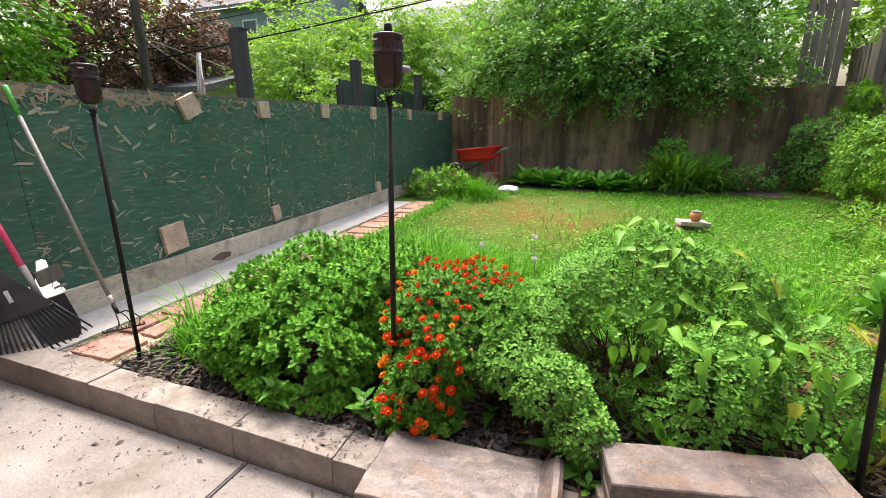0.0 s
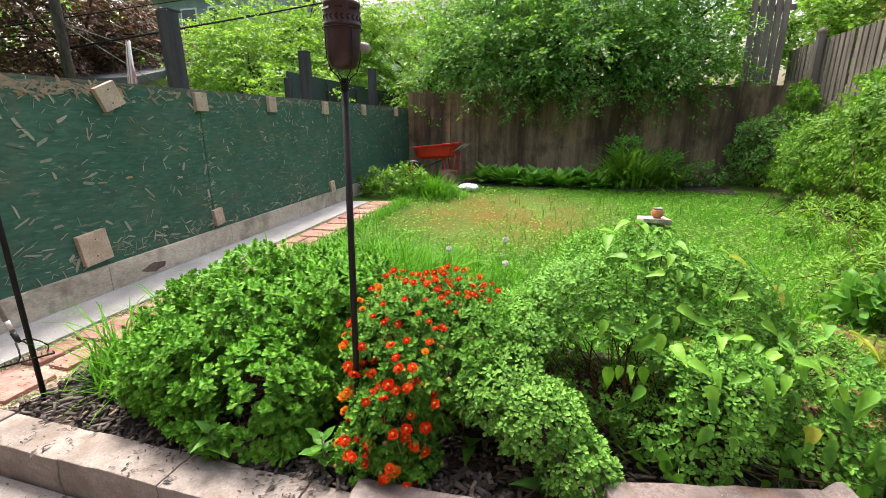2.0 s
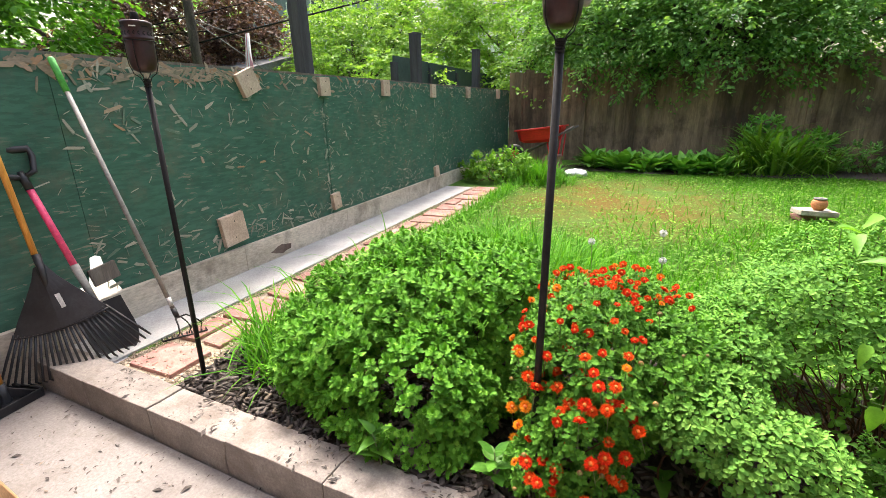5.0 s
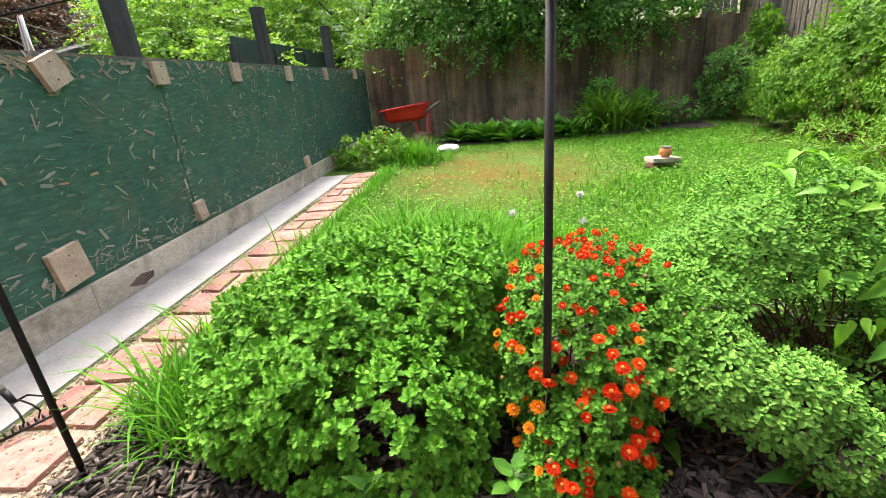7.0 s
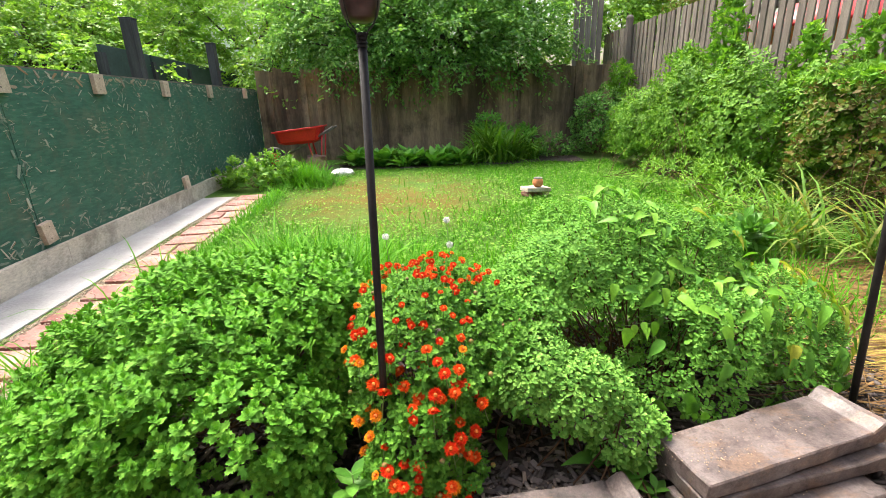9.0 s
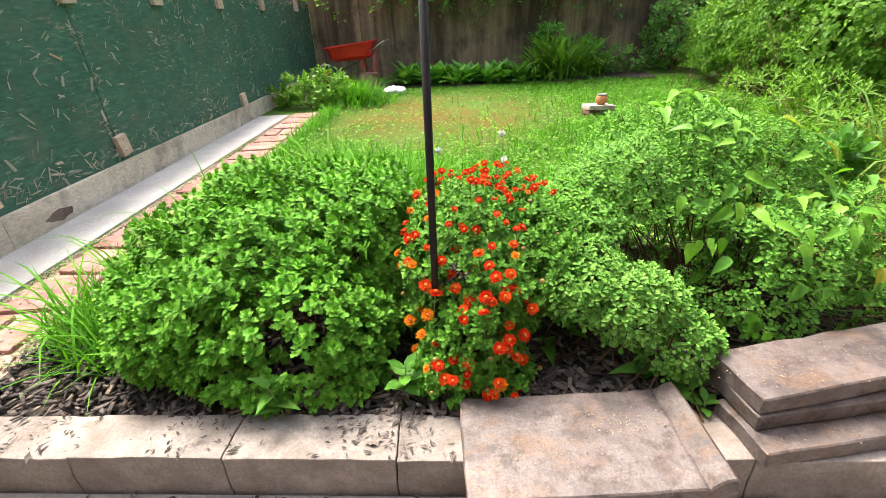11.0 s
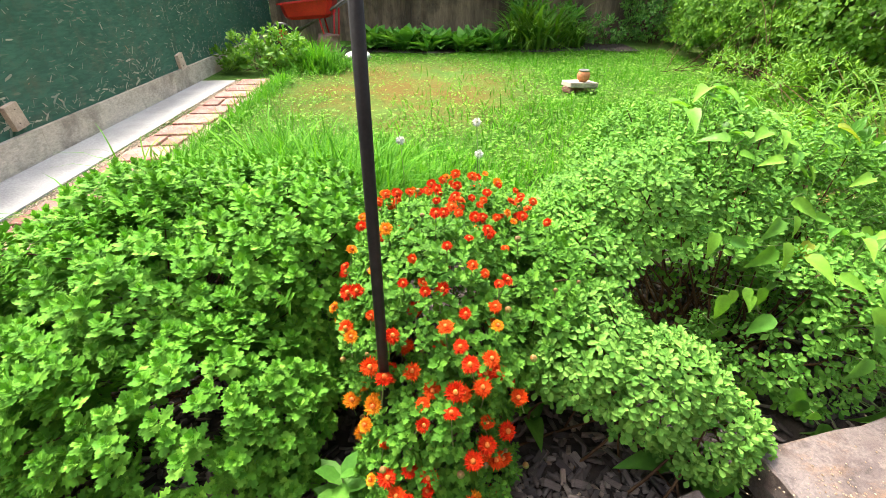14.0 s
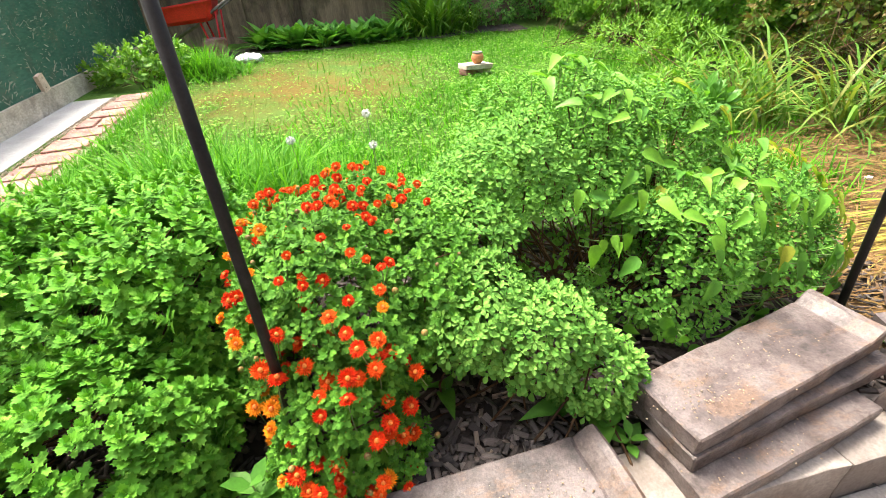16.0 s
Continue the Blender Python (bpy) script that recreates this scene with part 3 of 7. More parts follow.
def build_kerb():
    kerb = thing("kerb", (0, 1.3, 0), "low kerb of pale cast stone blocks edging the flower bed", "kerb", kind="structure")
    edges = [-2.92, -2.50, -2.03, -1.58, -1.13, -0.65, -0.17, 0.28, 0.69, 1.08]
    for i, (a, b) in enumerate(zip(edges, edges[1:])):
        c = (a + b) / 2
        bm = bmesh.new()
        box(bm, pose(c, kerb_y(c) + 0.077, 0.035 + 0.003 * math.sin(i * 2.3), 0.5 * math.sin(i * 1.7), 0.4 * math.sin(i * 3.1), -1.15), b - a - 0.003, 0.155, 0.21, 0.005)
        bmesh.ops.subdivide_edges(bm, edges=[e for e in bm.edges if e.calc_length() > 0.1], cuts=6, use_grid_fill=True)
        rough_up(bm, 0.0045, 14.0)
        rough_up(bm, 0.002, 45.0)
        part("block", bm, M_KERB, kerb)


build_kerb()


# ---- boundary on the west: painted strand board on a cast wall ----
def board_bottom(y):
    return 0.285 + 0.028 * (y - 1.3)


def board_top(y):
    return 1.555 + 0.0125 * (y - 1.3)


FX = -3.02
seams = [-2.4, -0.64, 1.80, 3.84, 6.06, 8.62, 9.462]


def strand(bm, m, ln, wd):
    """One lifted wood strand: a thin splinter with ragged ends."""
    half = [(-ln / 2, -wd * random.uniform(0.1, 0.5)), (-ln * random.uniform(0.2, 0.42), -wd / 2), (ln * random.uniform(0.2, 0.42), -wd * random.uniform(0.3, 0.6)), (ln / 2, -wd * random.uniform(-0.2, 0.4)),
            (ln * random.uniform(0.3, 0.48), wd * random.uniform(0.3, 0.6)), (-ln * random.uniform(0.2, 0.46), wd * random.uniform(0.3, 0.55))]
    up = random.uniform(0.001, 0.005)
    a = [bm.verts.new(m @ Vector((0.0, y, z))) for y, z in half]
    b = [bm.verts.new(m @ Vector((0.0015 + up * (y / ln + 0.5) ** 2, y, z))) for y, z in half]
    bm.faces.new(b)
    for i in range(6):
        bm.faces.new((a[i], a[(i + 1) % 6], b[(i + 1) % 6], b[i]))


def build_west():
    wall = thing("wall_west", (FX, 3.5, 0), "green painted strand board fence with bare flaking strands", "fence", kind="structure")
    for i, (a, b) in enumerate(zip(seams, seams[1:])):
        a2, b2 = a + 0.002, b - 0.002
        o = [(a2, board_bottom(a2))]
        if i == 1:  # broken lower corner
            o += [(b2 - 0.20, board_bottom(b2)), (b2 - 0.185, board_bottom(b2) + 0.07), (b2 - 0.06, board_bottom(b2) + 0.095), (b2 - 0.035, board_bottom(b2) + 0.17), (b2 - 0.025, board_bottom(b2) + 0.235), (b2, board_bottom(b2) + 0.24)]
        elif i == 2:
            o = [(a2 + 0.10, board_bottom(a2)), (b2, board_bottom(b2))]
        else:
            o += [(b2, board_bottom(b2))]
        n = 14
        for k in range(n + 1):
            y = b2 + (a2 - b2) * k / n
            o.append((y, board_top(y) + 0.006 * noise.noise(Vector((y * 9, 0, i)))))
        if i == 2:
            o += [(a2, board_bottom(a2) + 0.24), (a2 + 0.03, board_bottom(a2) + 0.225), (a2 + 0.04, board_bottom(a2) + 0.12)]
        bm = prism(bmesh.new(), o, FX - 0.012, FX + (0.0015 if i % 2 else 0.0))
        part("panel", bm, M_BOARD, wall)
        # bare strands lifting from the paint: few on the near sheets, thick on the next, small and dense beyond
        bm = bmesh.new()
        per_metre, scale = ((40, 0.8), (48, 0.85), (270, 0.95), (290, 0.68), (280, 0.66), (280, 0.66))[i]
        clusters = [(random.uniform(a + 0.1, b - 0.1), random.random(), random.gauss(0, 30)) for k in range(int(14 * (b - a)))]
        for k in range(int(per_metre * (b - a))):
            y, u, lean = random.uniform(a + 0.04, b - 0.04), random.random(), random.choice((random.gauss(-8, 22), random.gauss(40, 22), random.gauss(-50, 25), random.uniform(-90, 90)))
            if random.random() < 0.45:
                cy, u, ca = random.choice(clusters)
                y, u, lean = cy + random.gauss(0, 0.07), u + random.gauss(0, 0.04), ca + random.gauss(0, 30)
            z = board_bottom(y) + 0.03 + min(max(u, 0), 1) * 1.18
            r = random.random()
            if r < 0.16 and i > 1:
                z = board_top(y) - abs(random.gauss(0, 0.05)) - 0.015
            elif r < 0.34 and i > 1:
                z = board_bottom(y) + abs(random.gauss(0, 0.09)) + 0.02
            elif r < 0.46 and i > 1:
                y, lean = random.choice((a, b)) + random.gauss(0, 0.03), random.uniform(-90, 90)
            y = min(max(y, a + 0.03), b - 0.03)
            ln, wd = random.uniform(0.015, 0.08), random.uniform(0.0018, 0.0065)
            if random.random() < 0.22:
                ln, wd = random.uniform(0.05, 0.12), random.uniform(0.009, 0.024)
            z = min(max(z, board_bottom(y) + 0.03), board_top(y) - 0.02)
            strand(bm, pose(FX + 0.0025, y, z, lean, random.uniform(-2, 2), random.uniform(-2, 2)), ln * scale, wd * scale)
        ob = part("strand", bm, M_FLAKE, wall, "bare pale wood strands")
        ob["kind"] = "stuff"
    bm = prism(bmesh.new(), [(-2.4, board_top(-2.4) - 0.004), (9.36, board_top(9.36) - 0.004), (9.36, board_top(9.36) + 0.012), (-2.4, board_top(-2.4) + 0.012)], FX - 0.04, FX + 0.001)
    rough_up(bm, 0.002, 20)
    part('top_edge', bm, M_GREYWOOD, wall, 'bare weathered top edge')
    # peeled patches along the top
    bm = bmesh.new()
    for k in range(230):
        y = random.choice((random.gauss(2.35, 0.32), random.gauss(2.7, 0.3), random.gauss(1.82, 0.07), random.uniform(1.75, 6.0)))
        strand(bm, pose(FX + 0.004, y, board_top(y) - 0.015 - abs(random.gauss(0, 0.04)), random.gauss(0, 45), 0, 0), random.uniform(0.03, 0.11), random.uniform(0.006, 0.026))
    part("peeled_strand", bm, M_PEEL, wall, "bare strands along the top")["kind"] = "stuff"
    # cast wall under the boards
    joints = [-2.4, -0.9, 0.3, 1.5, 2.75, 4.0, 5.25, 6.5, 7.8, 9.462]
    for a, b in zip(joints, joints[1:]):
        a2, b2 = a + 0.002, b - 0.002
        k = 8
        top = [(b2 + (a2 - b2) * j / k, board_bottom(b2 + (a2 - b2) * j / k) + 0.004 + 0.004 * noise.noise(Vector((j, a, 3)))) for j in range(k + 1)]
        bm = prism(bmesh.new(), [(a2, -0.1), (b2, -0.1)] + top, FX - 0.2, FX + 0.035)
        part("footing", bm, M_CAST, wall, "rough board-marked cast concrete")
    # a spalled spot in the footing: a thin rough dark patch on its face
    bm = bmesh.new()
    rim = [(3.11 + (0.10 + 0.025 * math.sin(k * 2.3)) * math.cos(k * 0.5236), 0.215 + (0.036 + 0.012 * math.sin(k * 3.1)) * math.sin(k * 0.5236)) for k in range(12)]
    edge = [bm.verts.new((FX + 0.0375, y, z)) for y, z in rim]
    core = [bm.verts.new((FX + 0.0365 + 0.004 * noise.noise(Vector((k, 2, 7))), 3.11 + (y - 3.11) * 0.5, 0.215 + (z - 0.215) * 0.45)) for k, (y, z) in enumerate(rim)]
    for k in range(12):
        bm.faces.new((edge[k], edge[(k + 1) % 12], core[(k + 1) % 12], core[k]))
    bm.faces.new(core)
    part("spalled_patch", bm, M_DULLBROWN, wall, "dark patch where the concrete is broken out")
    # fixing blocks
    for y, z, w, h, ang in ((3.00, 1.49, 0.165, 0.165, 24), (3.84, 1.497, 0.135, 0.155, 2), (4.86, 1.525, 0.13, 0.16, 1), (6.02, 1.535, 0.12, 0.16, 0), (7.24, 1.555, 0.12, 0.16, 1), (8.70, 1.575, 0.12, 0.155, 0),
                            (2.69, 0.480, 0.20, 0.215, 7), (3.87, 0.475, 0.11, 0.15, 9), (6.07, 0.49, 0.11, 0.15, 10)):
        bm = box(bmesh.new(), pose(FX + 0.021, y, z, ang, 0, 0), 0.036, w, h, 0.002)
        ob = part("fixing_block", bm, M_BLOCK, wall, "bare wooden fixing block with screws")
        for s in (-1, 1):
            b2 = bmesh.new()
            q = pose(FX + 0.0395, y, z, ang, 0, 0) @ Matrix.Translation((0, 0.01 * s, h * 0.27 * s)) @ pose(0, 0, 0, 0, 90, 0)
            bmesh.ops.create_cone(b2, cap_ends=True, segments=8, radius1=0.005, radius2=0.004, depth=0.004, matrix=q)
            sc = part("screw", b2, M_IRON)
            adopt(sc, ob)
    # a broken scrap hanging by the gap
    bm = box(bmesh.new(), pose(FX + 0.012, 1.82, 0.432, 10, 0, 0), 0.018, 0.14, 0.10, 0.003)
    part("scrap", bm, M_GREYWOOD, wall, "splintered board scrap")
    # posts behind
    for y, top, lean in ((3.80, 2.21, 1.5), (5.86, 2.20, 0.5), (7.97, 2.24, 0)):
        bm = box(bmesh.new(), pose(FX - 0.13, y, 1.2, lean, 0, 0), 0.11, 0.12, 2 * (top - 1.2), 0.006)
        p = thing("fence_post", (FX - 0.13, y, 0.2), "charcoal timber post standing above the green fence", "post", "fence posts")
        part("shaft", bm, M_POST, p)
        bm = box(bmesh.new(), pose(FX - 0.13, y, top + 0.008, lean, 0, 0), 0.12, 0.13, 0.016, 0.004)
        part("cap", bm, M_POST, p)


build_west()


def build_ledge():
    bm = bmesh.new()
    o = [(1.56, 0.0), (6.35, 0.12), (6.35, float(gz(6.35)) - 0.005), (1.56, float(gz(1.56)) + 0.005)]
    prism(bm, o, FX + 0.037, -2.58)
    bmesh.ops.bevel(bm, geom=[e for e in bm.edges if e.calc_length() > 1], offset=0.012, segments=2, affect='EDGES')
    ob = part("ledge", bm, M_LEDGE)
    tagged(ob, "smooth grey concrete strip along the fence foot", "concrete strip", kind="structure")


build_ledge()


# ---- flower bed ----
def build_mulch():
    bed = thing("mulch_bed", (-0.6, 1.9, 0.1), "dark brown bark mulch between the kerb and lawn", "mulch", kind="structure")
    xs, ys = np.linspace(-2.12, 1.6, 40), np.linspace(0, 1, 12)
    V = []
    for v in ys:
        for x in xs:
            y0 = kerb_y(x) + 0.15
            y = y0 + (2.75 - y0) * v
            V.append((x, y, float(gz(y)) + 0.008 + 0.02 * noise.noise(Vector((x * 4, y * 4, 2))) - 0.03 * (v > 0.95)))
    w = len(xs)
    F = [(r * w + c, r * w + c + 1, (r + 1) * w + c + 1, (r + 1) * w + c) for r in range(11) for c in range(w - 1)]
    mesh_part("soil", V, F, M_SOIL, bed, "dark damp soil", smooth=True)
    # three chip shapes shared by all single chips
    shapes = []
    for k in range(6):
        bm = box(bmesh.new(), Matrix(), random.uniform(0.026, 0.05), random.uniform(0.009, 0.017), random.uniform(0.004, 0.007))
        for v in bm.verts:
            v.co.x *= random.uniform(0.75, 1.2)
            v.co.y *= random.uniform(0.6, 1.2)
            v.co.z += random.uniform(-0.002, 0.002)
        me = bpy.data.meshes.new("wood_chip")
        bm.to_mesh(me)
        bm.free()
        me.materials.append(M_CHIP)
        shapes.append(me)
    for i in range(300):
        x = random.uniform(-1.1, 0.15)
        y = kerb_y(x) + 0.155 + abs(random.gauss(0, 0.10))
        ob = new("wood_chip", random.choice(shapes))
        ob.matrix_world = pose(x, y, float(gz(y)) + 0.022 + random.random() * 0.014, random.uniform(-25, 25), random.uniform(-25, 25), random.uniform(0, 360))
        ob.parent = bed
        ob.matrix_basis = Matrix.Translation(-Vector(bed.location)) @ pose(x, y, float(gz(y)) + 0.022 + random.random() * 0.014, random.uniform(-25, 25), random.uniform(-25, 25), random.uniform(0, 360))
    # the rest, joined
    n = 4200
    x = rng.uniform(-2.1, 1.5, n)
    y = kerb_y(x) + 0.15 + rng.beta(1, 1.8, n) * 1.1
    z = gz(y) + 0.012 + rng.random(n) * 0.022
    cube = np.array([(a, b, c) for a in (-1, 1) for b in (-1, 1) for c in (-1, 1)], dtype=float)
    CF = np.array([(0, 1, 3, 2), (4, 6, 7, 5), (0, 4, 5, 1), (2, 3, 7, 6), (0, 2, 6, 4), (1, 5, 7, 3)])
    U = unit(np.stack([rng.normal(size=n), rng.normal(size=n), rng.normal(size=n) * 0.25], 1))
    N = unit(np.stack([rng.normal(size=n) * 0.25, rng.normal(size=n) * 0.25, np.ones(n)], 1))
    X = unit(np.cross(U, N))
    Z = np.cross(X, U)
    sz = np.stack([rng.uniform(0.003, 0.009, n), rng.uniform(0.008, 0.028, n), rng.uniform(0.0015, 0.004, n)], 1)
    V = np.stack([x, y, z], 1)[:, None] + X[:, None] * (cube[None, :, :1] * sz[:, None, :1]) * rng.uniform(0.6, 1.2, (n, 8, 1)) + U[:, None] * (cube[None, :, 1:2] * sz[:, None, 1:2]) * rng.uniform(0.7, 1.2, (n, 8, 1)) + Z[:, None] * (cube[None, :, 2:] * sz[:, None, 2:])
    F = CF[None] + (np.arange(n) * 8)[:, None, None]
    mesh_part("wood_chips", V.reshape(-1, 3), F.reshape(-1, 4), M_CHIP, bed, kind="stuff")


build_mulch()


def bush(name, at, label, category, blobs, tips, per, size, leaf, material, base_r=0.12, up=0.8, inner_tips=0, stem_count=60, spread=(0.25, 1.25), keep_up=-0.55, gap=0.05, hollow=(), bumps=0.12, apart=0.0, soft=False):
    b = thing(name, at, label, category)
    P, N = on_blobs(blobs, tips, gap, 0.06 + bumps * 0.5 - 0.06, bumps=bumps, keep_up=keep_up)
    for hc, hr in hollow:
        free = (((P - np.array(hc)) / np.array(hr)) ** 2).sum(1) > 1
        P, N = P[free], N[free]
    if apart:
        P, N = thinned(P, N, apart)
    A = tilt_up(N + rng.normal(size=N.shape) * 0.25, up)
    sets = [scatter(leaf, *rosettes(P, A, per, size, spread))]
    if inner_tips:
        P2, N2 = on_blobs(blobs, inner_tips, gap, 0.55, keep_up=-0.4)
        for hc, hr in hollow:
            free = (((P2 - np.array(hc)) / np.array(hr)) ** 2).sum(1) > 1
            P2, N2 = P2[free], N2[free]
        A2 = tilt_up(N2 + rng.normal(size=N2.shape) * 0.4, 0.5)
        sets.append(scatter(leaf, *rosettes(P2, A2, max(per - 3, 4), size * 1.1, (0.5, 1.5))))
    V, F = join(sets)
    mesh_part("foliage", V, F, material, b, kind="stuff", smooth=soft)
    k = rng.choice(len(P), min(stem_count, len(P)), replace=False)
    s = np.array(at) + np.concatenate([rng.normal(size=(len(k), 2)) * base_r, np.zeros((len(k), 1))], 1)
    V, F = twigs(s, P[k] - A[k] * size, 0.004, 0.0018, 0.3)
    mesh_part("stem_tangle", V, F, M_STEM, b, "brown woody stems", kind="stuff")
    return b, P, A


LEFT = [((-1.22, 2.08, 0.37), (0.50, 0.48, 0.37)), ((-0.84, 2.18, 0.40), (0.32, 0.42, 0.35)), ((-1.02, 1.74, 0.32), (0.36, 0.24, 0.24)), ((-1.45, 1.88, 0.30), (0.26, 0.28, 0.27)), ((-1.56, 2.2, 0.24), (0.26, 0.36, 0.25)), ((-1.1, 2.48, 0.33), (0.45, 0.28, 0.30)), ((-1.05, 1.63, 0.22), (0.36, 0.15, 0.17)), ((-1.42, 1.76, 0.30), (0.26, 0.2, 0.2))]
bush("chrysanthemum_bush", (-1.12, 2.0, 0.12), "leafy green chrysanthemum bush, not in flower, over dark mulch", "bush", LEFT, 9500, 20, 0.032, L_MUM, M_MUM, up=1.5, spread=(0.15, 1.5), inner_tips=1500, stem_count=60, gap=0.07, bumps=0.24, apart=0.035, hollow=[((-0.97, 1.62, 0.36), (0.13, 0.17, 0.075)), ((-1.12, 1.50, 0.33), (0.08, 0.10, 0.05)), ((-1.45, 1.70, 0.40), (0.07, 0.10, 0.06))])
MUM = [((-0.44, 1.63, 0.21), (0.20, 0.14, 0.12)), ((-0.42, 1.96, 0.40), (0.27, 0.36, 0.33)), ((-0.43, 1.68, 0.28), (0.16, 0.18, 0.22)), ((-0.19, 1.96, 0.46), (0.18, 0.26, 0.20)), ((-0.33, 2.12, 0.455), (0.25, 0.24, 0.245))]
mum, mumP, mumA = bush("flowering_chrysanthemum", (-0.42, 1.85, 0.12), "chrysanthemum covered in orange-red flowers and buds", "flower", MUM, 5200, 13, 0.0245, L_MUM, M_MUM2, bumps=0.2, up=1.2, spread=(0.3, 1.45), inner_tips=700, stem_count=30, apart=0.022, hollow=[((-0.45, 1.80, 0.60), (0.07, 0.09, 0.08))])
RIGHT = [((0.62, 2.25, 0.44), (0.34, 0.34, 0.37)), ((0.33, 2.28, 0.44), (0.42, 0.40, 0.43)), ((0.88, 2.08, 0.33), (0.36, 0.36, 0.27)), ((0.58, 1.90, 0.34), (0.27, 0.22, 0.28)), ((0.0, 2.12, 0.38), (0.22, 0.3, 0.27))]
bush("small_leaved_bush", (0.45, 2.1, 0.12), "dense rounded green bush with small leaves and vines over it", "bush", RIGHT, 16000, 11, 0.0235, L_OBOVATE, M_SMALL, bumps=0.24, up=1.4, spread=(0.45, 1.5), inner_tips=2100, stem_count=90, gap=0.09, apart=0.0255, soft=True, hollow=[((0.27, 1.84, 0.455), (0.22, 0.26, 0.125)), ((0.80, 1.70, 0.22), (0.20, 0.14, 0.12))])
FRONT = [((-0.07, 1.80, 0.42), (0.16, 0.18, 0.13)), ((0.07, 1.68, 0.39), (0.155, 0.13, 0.125)), ((0.19, 1.61, 0.29), (0.12, 0.10, 0.12))]
bush("trailing_bush", (0.05, 1.75, 0.12), "small-leaved bush leaning over the mulch, top light painted into its leaves", "bush", FRONT, 3600, 11, 0.0235, L_OBOVATE, M_SMALL_LIT, bumps=0.24, up=1.4, spread=(0.45, 1.5), inner_tips=300, stem_count=20, apart=0.0255, soft=True)


# ---- lawn ----
def tuft(P, length, width, lean, material, name, parent, kind="stuff"):
    n = len(P)
    a = rng.random(n) * 6.28
    le = (0.2 + np.abs(rng.normal(size=n))) * lean
    U = np.stack([np.cos(a) * le, np.sin(a) * le, np.ones(n)], 1)
    N = np.stack([-np.cos(a), -np.sin(a), le], 1)
    sets = []
    pick = rng.integers(0, 3, n)
    for k in range(3):
        s = pick == k
        sets.append(scatter(L_BLADES[k], P[s], U[s], N[s], length[s], width[s]))
    V, F = join(sets)
    return mesh_part(name, V, F, material, parent, kind=kind)


def lawn_points(n, x0, x1, y0, y1, power=1.0):
    x = rng.uniform(x0, x1, n)
    y = y0 + (y1 - y0) * rng.random(n) ** power
    return np.stack([x, y, gz(y) - 0.015], 1)


def dryness(P):
    d = 1 - np.sqrt(((P[:, 0] + 0.65) / 1.7) ** 2 + ((P[:, 1] - 6.0) / 1.9) ** 2)
    d += 0.25 * np.array([noise.noise(Vector((p[0] * 1.8, p[1] * 1.8, 9))) for p in P])
    return np.clip(d * 2.2, 0, 1)


